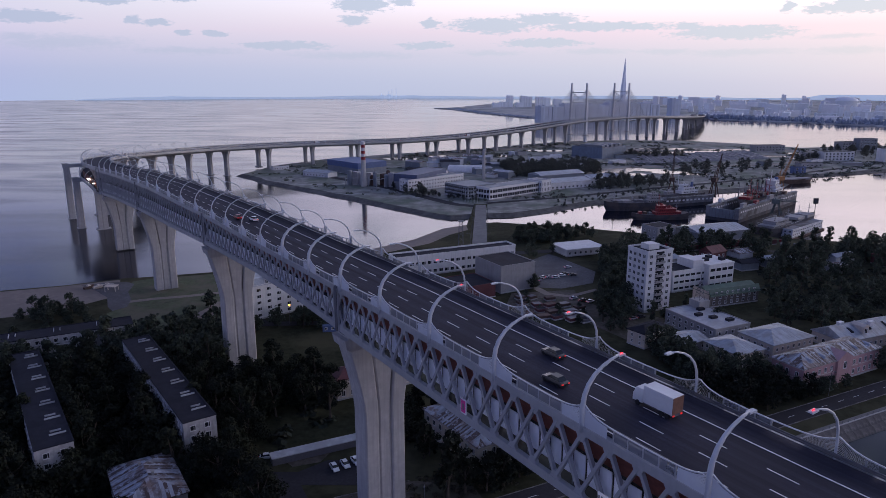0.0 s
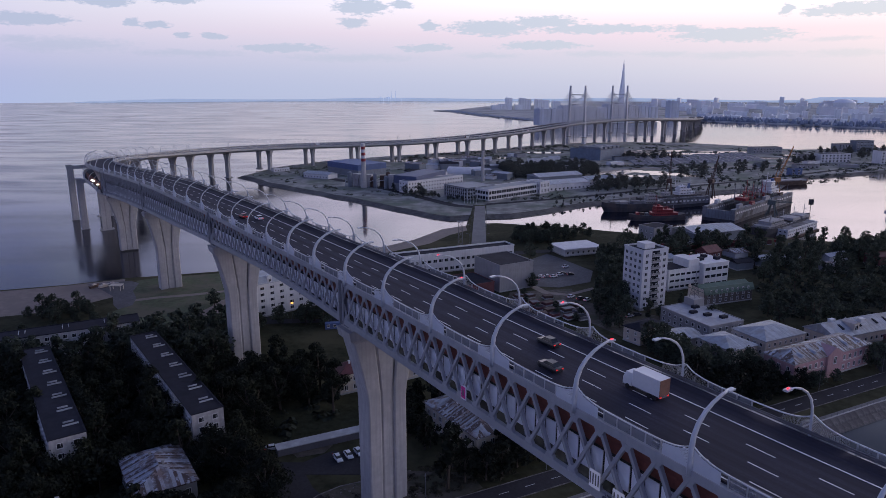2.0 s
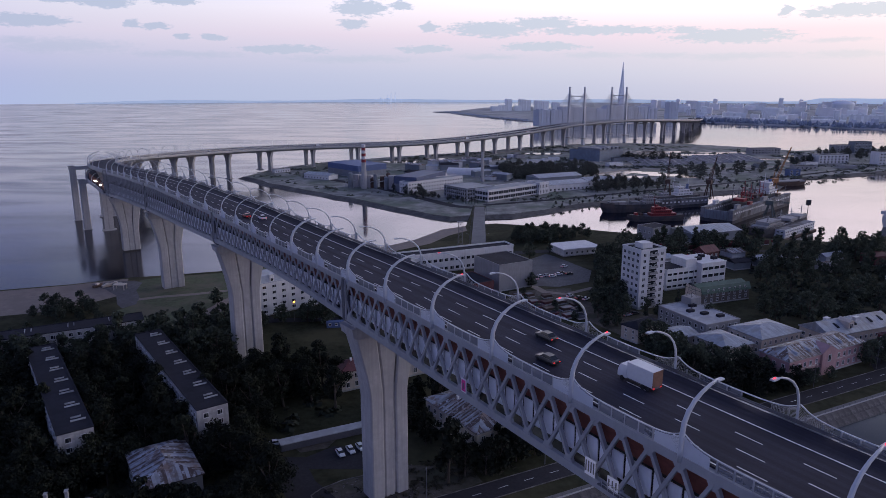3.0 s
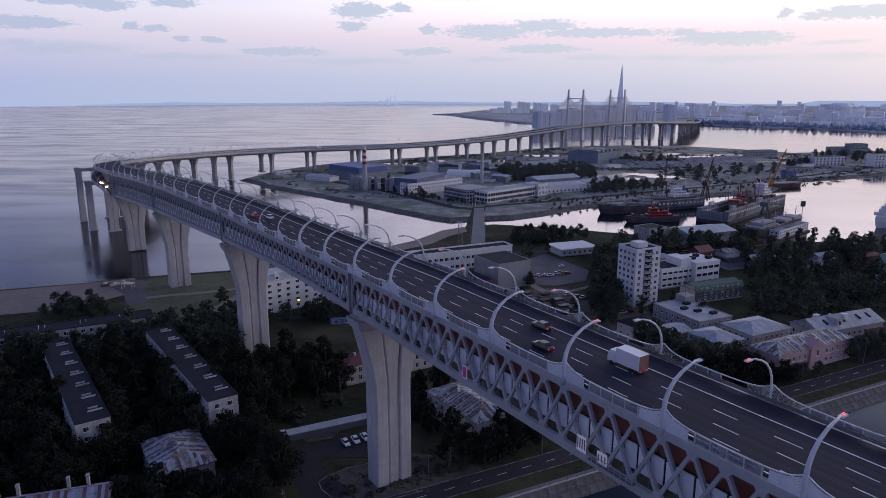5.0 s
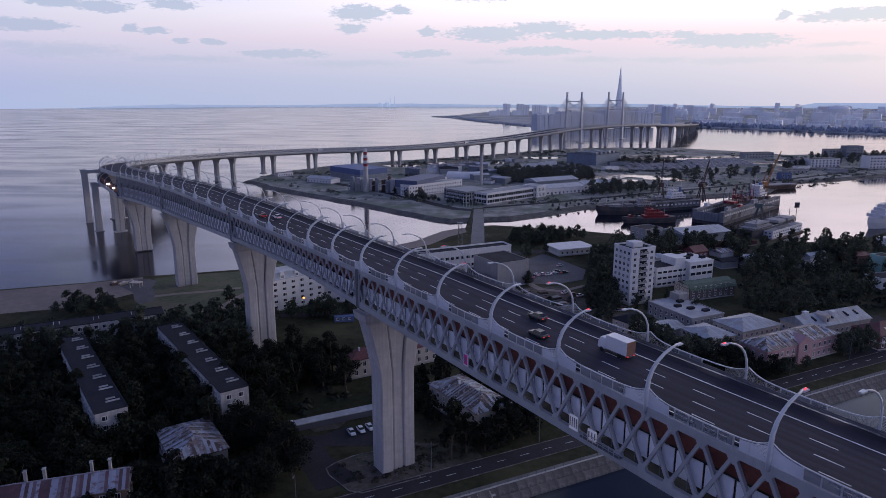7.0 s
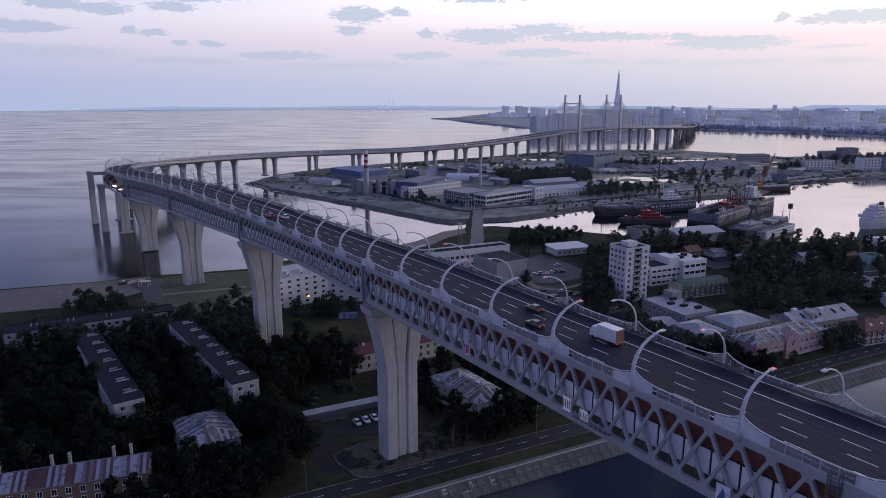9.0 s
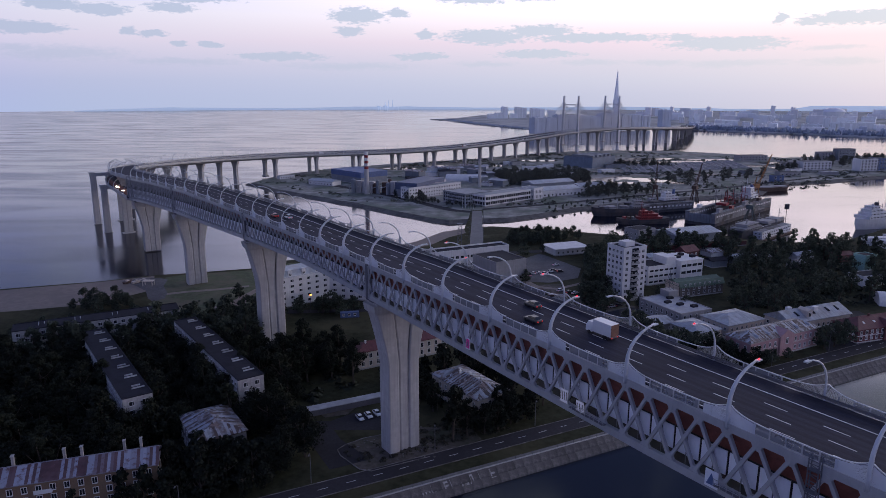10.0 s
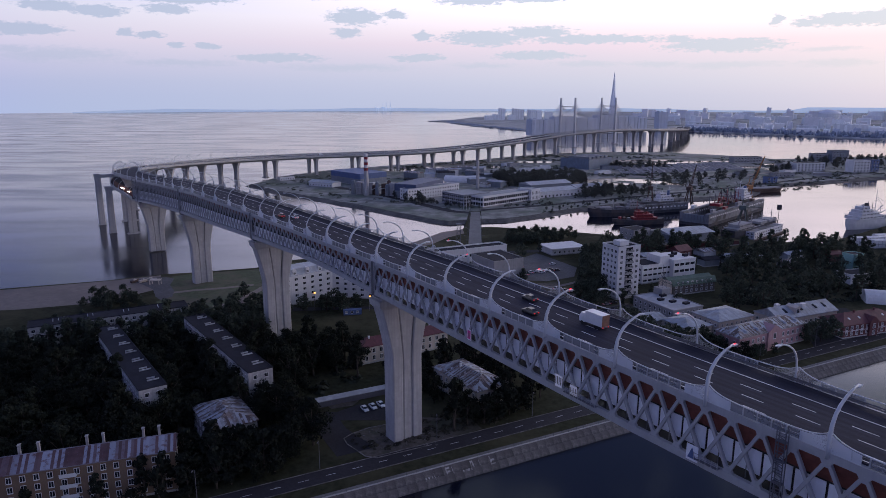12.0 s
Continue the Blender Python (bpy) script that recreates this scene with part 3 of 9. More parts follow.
def at_s(s, n=0.0, z=0.0):
    """A point of the straight bridge: s along it, n to the right of its axis."""
    return Vector((RGT.x * (AXIS + n) + DIR.x * s, RGT.y * (AXIS + n) + DIR.y * s, z))


def top(s):
    return lerp(TOP, s)


def bot(s):
    return lerp(BOT, s)


def spline(pts, step=5.0):
    """A smooth line through the points (Catmull-Rom), evenly walked."""
    p = [Vector(q) for q in pts]
    p = [p[0] * 2 - p[1]] + p + [p[-1] * 2 - p[-2]]
    raw = []
    for i in range(1, len(p) - 2):
        k = max(2, int((p[i + 1] - p[i]).length / step))
        for j in range(k):
            f = j / k
            a, b_, c, d = p[i - 1], p[i], p[i + 1], p[i + 2]
            raw.append(0.5 * (2 * b_ + (c - a) * f + (2 * a - 5 * b_ + 4 * c - d) * f * f + (3 * b_ - a - 3 * c + d) * f ** 3))
    raw.append(p[-2])
    return raw


def sweep(b, path, profile, mi=0, closed=True, caps=True):
    """Carries a cross-section (right, up) along a path."""
    rings = []
    for i, p in enumerate(path):
        d = path[min(i + 1, len(path) - 1)] - path[max(i - 1, 0)]
        r = Vector((d.y, -d.x)).normalized()
        rings.append([(p.x + r.x * n, p.y + r.y * n, p.z + z) for n, z in profile])
    b.loft(rings, mi, caps, closed)


def side_of(path, n, dz=0.0):
    out = []
    for i, p in enumerate(path):
        d = path[min(i + 1, len(path) - 1)] - path[max(i - 1, 0)]
        r = Vector((d.y, -d.x)).normalized()
        out.append(Vector((p.x + r.x * n, p.y + r.y * n, p.z + dz)))
    return out


steps = [S0 + i * 5.0 for i in range(int((S1 - S0) / 5) + 1)]
straight = [at_s(s, 0, top(s)) for s in steps]
low_line = [at_s(s, 0, bot(s)) for s in steps]
UPPER = [tuple(at_s(480, 0, top(480))), tuple(at_s(500, 0, 50.6)), (-250, 511, 48.2), (-274, 562, 45.2), (-287, 622, 41.4), (-288, 684, 37.4), (-276, 745, 34.2), (-254, 800, 31.8), (-222, 848, 30.0), (-178, 890, 28.8), (-120, 925, 27.8),
         (-50, 968, 27.2), (10, 1018, 27.5), (60, 1066, 28.5), (107, 1112, 30.5), (155, 1160, 33.5), (195, 1200, 36.5), (243, 1247, 39.5), (342, 1340, 41.0), (420, 1420, 38.0), (508, 1535, 32.0), (605, 1700, 25.0), (700, 1920, 17.0), (770, 2130, 11.0)]
curve = spline(UPPER)[4:]
OUTER = [tuple(at_s(494, -2, 37.0)), (-233, 484, 37.0), (-262, 528, 36.8), (-286, 580, 36.4), (-302, 640, 35.6), (-306, 695, 34.6), (-296, 757, 33.0), (-274, 814, 31.2), (-240, 866, 29.8), (-192, 911, 28.6), (-132, 947, 27.8),
         (-62, 988, 27.2), (-4, 1036, 27.5), (46, 1084, 28.5), (93, 1130, 30.5), (141, 1178, 33.5), (181, 1218, 36.5), (229, 1264, 39.5), (328, 1357, 41.0), (406, 1436, 38.0), (492, 1550, 32.0), (588, 1714, 25.0), (682, 1930, 17.0), (752, 2138, 11.0)]
outer = spline(OUTER)

bridge = thing("road_bridge", Matrix(), "long grey double-deck steel truss road bridge on concrete piers", "bridge")
# upper roadway of the truss
b = Build()
sweep(b, straight, [(-HALF, -0.9), (HALF, -0.9), (HALF, 0.25), (-HALF, 0.25)])
part("deck_slab", b, STEEL, bridge)
b = Build()
sweep(b, straight, [(-9.0, 0.252), (9.0, 0.252), (9.0, 0.55), (-9.0, 0.55)])
part("roadway", b, ASPHALT, bridge, "dark worn asphalt carriageway of four lanes")
# reddish cross-beams and floor of the lower level, the floor blackened to paint its shade
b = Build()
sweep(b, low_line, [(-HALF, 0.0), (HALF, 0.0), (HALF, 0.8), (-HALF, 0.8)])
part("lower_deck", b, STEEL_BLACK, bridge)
b = Build()
sweep(b, straight, [(-HALF + 1.0, -2.6), (HALF - 1.0, -2.6), (HALF - 1.0, -0.95), (-HALF + 1.0, -0.95)])
part("upper_deck_soffit", b, RUST_RED, bridge, "red oxide floor beams under the upper roadway")
for sgn in (-1, 1):
    # added black sheet: keeps the openings dark in place of interior shade
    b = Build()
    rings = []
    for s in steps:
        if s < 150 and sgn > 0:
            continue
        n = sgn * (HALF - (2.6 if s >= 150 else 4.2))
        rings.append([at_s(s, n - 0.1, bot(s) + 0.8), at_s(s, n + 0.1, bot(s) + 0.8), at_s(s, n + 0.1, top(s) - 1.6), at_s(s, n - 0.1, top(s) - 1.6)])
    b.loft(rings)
    part("inner_wall", b, STEEL_BLACK, bridge, "added black sheet painting the shade inside the lower level")
    # red oxide wind beam above the screens
    b = Build()
    rings = []
    for s in steps:
        if s > 190:
            break
        z1 = top(s) - 1.2
        z0 = z1 - 0.36 * (top(s) - bot(s))
        n = sgn * (HALF - 2.3)
        rings.append([at_s(s, n - 0.15, z0), at_s(s, n + 0.15, z0), at_s(s, n + 0.15, z1), at_s(s, n - 0.15, z1)])
    b.loft(rings)
    part("wind_beam", b, RUST_RED, bridge, "red-brown beam above the screens")
    for nm, line, lo, hi, out in (("top_chord", straight, -0.95, 0.3, 0.34), ("bottom_chord", low_line, -0.40, 0.95, 0.42)):
        b = Build()
        sweep(b, line, [(sgn * HALF - out, lo), (sgn * HALF + out, lo), (sgn * HALF + out, hi), (sgn * HALF - out, hi)])
        part(nm, b, STEEL, bridge)

# lamps stand at these places along the bridge
def right_shift(s):
    """How far ahead of the near lamps those of the other side stand."""
    return min(6.0, max(0.0, 0.1 * (s - 205))) - max(0.0, 5.5 - 0.03 * s)


LAMPS = [35.3 + 19.3 * k - 0.19 * k * k for k in range(-4, 13)] + [259.5 + 20.2 * k for k in range(12)]
nodes = []
for i in range(len(LAMPS) - 1):
    bays = 4 if LAMPS[i] < 250 else 5
    for j in range(bays):
        nodes.append(LAMPS[i] + (LAMPS[i + 1] - LAMPS[i]) * j / bays)
nodes.append(LAMPS[-1])
while nodes[-1] + 3.2 < S1:
    nodes.append(nodes[-1] + 3.2)
rest = Build()
for sgn in (-1, 1):
    for i in range(len(nodes) - 1):
        for flip in (0, 1):
            sa, sb = (nodes[i], nodes[i + 1]) if not flip else (nodes[i + 1], nodes[i])
            inset = 0.06 if flip else -0.06
            p, q = at_s(sa, sgn * (HALF + inset), bot(sa) + 0.9), at_s(sb, sgn * (HALF + inset), top(sb) - 0.9)
            near = sgn < 0 and nodes[i] < 300
            b = Build() if near else rest
            b.bar(p, q, 0.6 if nodes[i] < 120 else 0.32, min(0.56, (0.108 if nodes[i] < 150 else 0.09) * (nodes[i + 1] - nodes[i])))
            if near:
                part("truss_diagonal", b, STEEL, bridge)
tagged(part("far_lattice", rest, STEEL, bridge), kind="stuff")
# gusset plates where the diagonals meet the chords, and the white screens seen through the openings
far_gusset, far_screen = Build(), Build()
for sgn in (-1, 1):
    for i in range(len(nodes) - 1):
        a, c = nodes[i], nodes[i + 1]
        n = sgn * (HALF + 0.02)
        near = sgn < 0 and a < 230
        gw, gh = (min(1.05, 0.20 * (c - a)), min(1.1, 0.25 * (c - a))) if a < 150 else (0.14 * (c - a), 0.3 * (c - a))
        b = Build() if near else far_gusset
        b.loft([[at_s(a + u, n + v, bot(a) + 0.9) for u, v in ((-gw, -0.3), (gw, -0.3), (gw, 0.3), (-gw, 0.3))], [at_s(a + u, n + v, bot(a) + 0.9 + gh) for u, v in ((-0.35, -0.3), (0.35, -0.3), (0.35, 0.3), (-0.35, 0.3))]])
        if near:
            part("gusset_plate", b, STEEL, bridge)
            b = Build()
        b.loft([[at_s(a + u, n + v, top(a) - 0.9 - gh) for u, v in ((-0.35, -0.3), (0.35, -0.3), (0.35, 0.3), (-0.35, 0.3))], [at_s(a + u, n + v, top(a) - 0.9) for u, v in ((-gw, -0.3), (gw, -0.3), (gw, 0.3), (-gw, 0.3))]])
        if near:
            part("gusset_plate", b, STEEL, bridge)
        if sgn > 0:
            continue
        b = Build() if near else far_screen
        m, half = (a + c) / 2, (c - a) * 0.46
        zs = (bot(m) + (0.20 if a < 150 else 0.10) * (top(m) - bot(m)), bot(m) + (0.56 if a < 150 else 0.50) * (top(m) - bot(m)))
        n = sgn * (HALF - 1.05)
        lo, hi = ([at_s(m + u, n + v, z) for u, v in ((-half, -0.06), (half, -0.06), (half, 0.06), (-half, 0.06))] for z in zs)
        b.loft([lo, hi])
        if near:
            scr = part("noise_screen", b, PANEL_WHITE, bridge, "white screen panel beside the lower roadway")
            b = Build()
            b.bar(at_s(m, sgn * (HALF - 0.9), bot(m) + 0.8), at_s(m, sgn * (HALF - 0.9), zs[1]), 0.12, 0.12)
            part("screen_post", b, STEEL_DARK, scr)
tagged(part("far_gusset", far_gusset, STEEL, bridge), kind="stuff")
tagged(part("far_screen", far_screen, PANEL_WHITE, bridge), kind="stuff")
# lamps along the lower level, behind the screens
for k in range(10):
    a, c = -34 + 20 * k, -14.5 + 20 * k
    line = thing("tunnel_lamp", Matrix(), "long cool white lamp strip over the lower roadway", "lamp", "lamps of the lower level")
    b = Build()
    b.bar(at_s(a, -HALF + 3.1, top(a) - 3.4), at_s(c, -HALF + 3.1, top(c) - 3.4), 0.22, 0.12)
    part("lamp_glass", b, COOL_LIGHT, line)
    b = Build()
    for q in (a + 2, (a + c) / 2, c - 2):
        b.bar(at_s(q, -HALF + 3.1, top(q) - 3.35), at_s(q, -HALF + 3.1, top(q) - 2.5), 0.08, 0.08)
    part("hanger", b, STEEL_DARK, line)
# stair towers and wide posts over the piers
for s in (-30.0, 146.4, 251.0, 368.0, 483.0, 497.0):
    for sgn in (-1, 1):
        b = Build()
        b.bar(at_s(s, sgn * HALF, bot(s) - 0.6), at_s(s, sgn * HALF, top(s) + 0.3), 1.3, 1.1, up=(DIR.x, DIR.y, 0))
        post = part("portal_post", b, STEEL_DARK, bridge, "dark joint post over a pier")
        for u in (-0.95, 0.95):
            b = Build()
            b.bar(at_s(s + u, sgn * (HALF + 0.45), bot(s) - 0.3), at_s(s + u, sgn * (HALF + 0.45), top(s)), 0.35, 0.3, up=(DIR.x, DIR.y, 0))
            part("flange", b, STEEL, post)

# access ladder with a small cage at the expansion joint, and maintenance balconies along the lower chord
ladder = thing("access_ladder", Matrix(), "dark steel access ladder up the side of the truss", "ladder")
for u in (-0.7, 0.7):
    for v in (0.45, 1.25):
        b = Build()
        b.bar(at_s(22 + u, -HALF - v, bot(22)), at_s(22 + u, -HALF - v, top(22) + 1.6), 0.13, 0.13)
        part("stile", b, STEEL_DARK, ladder)
for k in range(24):
    z = bot(22) + 0.4 + 0.5 * k
    b = Build()
    b.bar(at_s(21.3, -HALF - 1.25, z), at_s(22.7, -HALF - 1.25, z + (0.5 if k % 3 == 0 else 0.0)), 0.09, 0.09)
    part("rung", b, STEEL_DARK, ladder)
for z in (0.0, 3.6, 7.2, 10.4):
    b = Build()
    b.hexa([at_s(22 + u, -HALF - v, bot(22) + z + w) for w in (0, 0.1) for u, v in ((-0.8, 0.4), (0.8, 0.4), (0.8, 1.35), (-0.8, 1.35))])
    part("landing", b, STEEL_DARK, ladder)
for s_a, s_b in ((31.6, 36.0), (58.0, 66.5)):
    bal = thing("maintenance_balcony", Matrix(), "narrow steel maintenance balcony with railings on the truss", "balcony", "maintenance balconies")
    b = Build()
    b.hexa([at_s(q, -HALF - v, bot(q) + 0.95 + w) for w in (0, 0.12) for q, v in ((s_a, 0.3), (s_b, 0.3), (s_b, 1.2), (s_a, 1.2))])
    part("floor_plate", b, STEEL_DARK, bal)
    for z in (1.5, 2.1):
        b = Build()
        b.bar(at_s(s_a, -HALF - 1.2, bot(s_a) + z), at_s(s_b, -HALF - 1.2, bot(s_b) + z), 0.08, 0.08)
        part("rail", b, STEEL, bal)
    q = s_a
    while q <= s_b + 0.01:
        b = Build()
        b.bar(at_s(q, -HALF - 1.2, bot(q) + 0.95), at_s(q, -HALF - 1.2, bot(q) + 2.2), 0.09, 0.09)
        part("baluster", b, STEEL, bal)
        q += 1.1
# parapets: a rail that flares up to every lamp, posts and mesh infill
def flare(s, sgn=-1):
    s = s - (right_shift(s) if sgn > 0 else 0.0)
    k = min(LAMPS, key=lambda q: abs(q - s))
    return 1.55 * math.exp(-abs(s - k) / 1.7)


def parapet(line_at, ss, sgn, parent, fl):
    b = Build()
    rings = []
    for s in ss:
        z = 1.75 + fl(s, sgn)
        rings.append([line_at(s, sgn * HALF - 0.09, z), line_at(s, sgn * HALF + 0.09, z), line_at(s, sgn * HALF + 0.09, z + 0.14), line_at(s, sgn * HALF - 0.09, z + 0.14)])
    b.loft(rings)
    part("top_rail", b, LAMP_GREY, parent)


fine = []
s = S0
while s <= S1:
    fine.append(s)
    s += 0.5
on_deck = lambda s, n, z: at_s(s, n, top(s) + z)
for sgn in (-1, 1):
    parapet(on_deck, fine, sgn, bridge, flare)
    infill, plates = Build(), {}
    for i in range(len(fine) - 1):
        a, c = fine[i], fine[i + 1]
        mid = (a + c) / 2 - (right_shift(a) if sgn > 0 else 0.0)
        k = min(LAMPS, key=lambda q: abs(q - mid))
        if abs(mid - k) < 4.4 - 0.005 * max(a, 0):
            # louvred plate round the foot of a lamp
            slats = plates.setdefault(k, Build())
            h0, h1 = 1.7 + flare(a, sgn), 1.7 + flare(c, sgn)
            for j in range(13):
                f0, f1 = j / 13, (j + 0.66) / 13
                slats.face([on_deck(a, sgn * (HALF + 0.16), 0.3 + (h0 - 0.3) * f0), on_deck(c, sgn * (HALF + 0.16), 0.3 + (h1 - 0.3) * f0), on_deck(c, sgn * (HALF + 0.06), 0.3 + (h1 - 0.3) * f1), on_deck(a, sgn * (HALF + 0.06), 0.3 + (h0 - 0.3) * f1)])
    for k, slats in plates.items():
        part("louvre_plate", slats, LAMP_GREY, bridge)
    s, rest_posts = S0, Build()
    while s < S1:
        if abs(min(LAMPS, key=lambda q: abs(q - s)) - s) > 2.2:
            posts = Build() if sgn < 0 and s < 300 else rest_posts
            posts.bar(on_deck(s, sgn * HALF, 0.2), on_deck(s, sgn * HALF, 1.8), 0.16, 0.2, up=(DIR.x, DIR.y, 0))
            if posts is not rest_posts:
                part("rail_post", posts, STEEL, bridge)
            mid = s + 1.15 - (right_shift(s) if sgn > 0 else 0.0)
            if abs(min(LAMPS, key=lambda q: abs(q - mid)) - mid) > 4.6:
                pane = Build() if posts is not rest_posts else infill
                pane.hexa([on_deck(s + u, sgn * HALF + v, z) for z in (0.4, 1.7) for u, v in ((0.12, -0.03), (2.18, -0.03), (2.18, 0.03), (0.12, 0.03))])
                if pane is not infill:
                    part("rail_pane", pane, RAIL_GLASS, bridge)
        s += 2.3
    tagged(part("far_rail_pane", infill, RAIL_GLASS, bridge), kind="stuff")
    tagged(part("far_railing", rest_posts, STEEL, bridge), kind="stuff")
    for off, z in ((8.75, 0.95), (8.75, 1.25)):
        b = Build()
        sweep(b, straight, [(sgn * off - 0.08, z), (sgn * off + 0.08, z), (sgn * off + 0.08, z + 0.22), (sgn * off - 0.08, z + 0.22)])
        part("crash_barrier", b, STEEL_DARK, bridge)
# lane paint
dash = Build()
dash.box(-0.09, -1.9, 0, 0.09, 1.9, 0.012)
dash_mesh = dash.mesh("lane_dash", PAINT)
heading = math.atan2(DIR.y, DIR.x) - math.pi / 2
for n in (-6.7, -3.1, 0.5):
    s = -40.0 + (n * 0.7)
    while s < 470:
        tilt = math.atan((top(s + 3) - top(s - 3)) / 6)
        part("lane_dash", dash_mesh, PAINT, bridge, at=Matrix.Translation(at_s(s, n, top(s) + 0.565)) @ Matrix.Rotation(heading, 4, "Z") @ Matrix.Rotation(tilt, 4, "X"))
        s += 9.2 - 0.0035 * max(s, 0)
for n in (-8.5, 4.3):
    b = Build()
    sweep(b, straight, [(n - 0.11, 0.555), (n + 0.11, 0.555), (n + 0.11, 0.575), (n - 0.11, 0.575)])
    part("edge_line", b, PAINT, bridge)

# the two carriageways beyond the truss
def viaduct(path, name):
    b = Build()
    sweep(b, path, [(-9.6, -0.9), (-5.0, -3.2), (5.0, -3.2), (9.6, -0.9), (9.6, 0.25), (-9.6, 0.25)])
    part("box_girder", b, STEEL, bridge)
    b = Build()
    sweep(b, path, [(-9.0, 0.252), (9.0, 0.252), (9.0, 0.5), (-9.0, 0.5)])
    part("roadway", b, ASPHALT, bridge)
    for sgn in (-1, 1):
        b = Build()
        sweep(b, path, [(sgn * 9.45 - 0.1, 0.2), (sgn * 9.45 + 0.1, 0.2), (sgn * 9.45 + 0.1, 1.3), (sgn * 9.45 - 0.1, 1.3)])
        part("parapet", b, STEEL, bridge)
        b = Build()
        sweep(b, path, [(sgn * 9.45 - 0.14, 1.55), (sgn * 9.45 + 0.14, 1.55), (sgn * 9.45 + 0.14, 1.75), (sgn * 9.45 - 0.14, 1.75)])
        part("top_rail", b, LAMP_GREY, bridge)


viaduct(curve, "inner")
viaduct(outer, "outer")

# street lamps bent over the roadway
def make_lamp(sgn, thick):
    ob = thing("street_lamp", Matrix(), "tall pale grey street lamp arched over the bridge roadway", "street lamp", "lamps along the bridge")
    b = Build()
    prof = [(0.0, -0.6), (-0.05, 0.9), (-0.05, 2.8), (0.2, 4.4), (0.85, 5.75), (1.95, 6.9), (3.4, 7.75), (4.95, 8.3), (6.2, 8.55)]
    rad = [(0.50, 0.34), (0.50, 0.33), (0.46, 0.32), (0.43, 0.30), (0.40, 0.28), (0.36, 0.25), (0.32, 0.21), (0.27, 0.18), (0.22, 0.15)]
    rings = []
    for i, (n, z) in enumerate(prof):
        n0, z0 = prof[max(i - 1, 0)]
        n1, z1 = prof[min(i + 1, len(prof) - 1)]
        tn, tz = n1 - n0, z1 - z0
        l = math.hypot(tn, tz)
        an, az = tz / l, -tn / l
        w, h = (q * thick for q in rad[i])
        rings.append([(sgn * (n + an * w * math.cos(q * math.tau / 8)), h * math.sin(q * math.tau / 8), z + az * w * math.cos(q * math.tau / 8)) for q in range(8)])
    b.loft(rings)
    part("mast", b, LAMP_GREY, ob, smooth=True)
    b = Build()
    x0, x1 = sorted((sgn * 6.0, sgn * 7.3))
    b.box(x0, -0.30, 8.40, x1, 0.30, 8.62)
    b.box(x0 + 0.15, -0.2, 8.35, x1 - 0.15, 0.2, 8.40)
    part("lamp_head", b, LAMP_GREY, ob)
    return ob


def lamp_pose(p, right):
    """Stands a lamp at p with its x axis along the right-hand side."""
    return Matrix.Translation(p) @ Matrix.Rotation(math.atan2(right.y, right.x), 4, "Z")


left_lamp, right_lamp, slim_left, slim_right = make_lamp(1, 0.92), make_lamp(-1, 0.5), make_lamp(1, 0.44), make_lamp(-1, 0.40)
red = Build()
red.tube([(0.05, 0, 0), (0.05, 0, 0.14), (0.4, 0, 0.14), (0.4, 0, 0)], [0.065, 0.055, 0.055, 0.065], 6)
red_mesh = red.mesh("red_light", SIGNAL)
first = [True, True]
lit_lamps = []
for i, s in enumerate(LAMPS):
    for side, proto, sgn in ((0, left_lamp, -1), (1, right_lamp, 1)):
        shift = right_shift(s) if side else 0.0
        m = lamp_pose(at_s(s + shift, HALF - 0.45 if side else -HALF - 0.25, top(s) + 0.1), RGT)
        if first[side]:
            proto.matrix_basis, first[side], ob = m, False, proto
        else:
            ob = copy_thing(proto if s < 190 else (slim_left, slim_right)[side], m)
        if (i + side) % 2 == 0 and s < 130:
            lit_lamps.append((ob, sgn))
gap, acc, placed = 17.0, 0.0, []
for path in (curve, outer):
    acc = 8.0
    for i in range(1, len(path) - 1):
        acc += (path[i] - path[i - 1]).length
        if acc < gap or path[i].y > 1260:
            continue
        acc = 0.0
        d = path[i + 1] - path[i - 1]
        r = Vector((d.y, -d.x)).normalized()
        for proto, sgn in ((slim_left, -1), (slim_right, 1)):
            if (path is curve and sgn < 0 and path[i].y > 560) or (path is outer and sgn > 0):
                continue
            m = lamp_pose((path[i].x + r.x * sgn * 9.7, path[i].y + r.y * sgn * 9.7, path[i].z + 0.2), r)
            if proto in placed:
                copy_thing(proto, m)
            else:
                proto.matrix_basis = m
                placed.append(proto)
for ob, sgn in lit_lamps:
    part("warning_light", red_mesh, SIGNAL, ob, "pair of red warning lights", at=Matrix.Translation((-sgn * 6.75 - 0.2, 0, 8.62)))


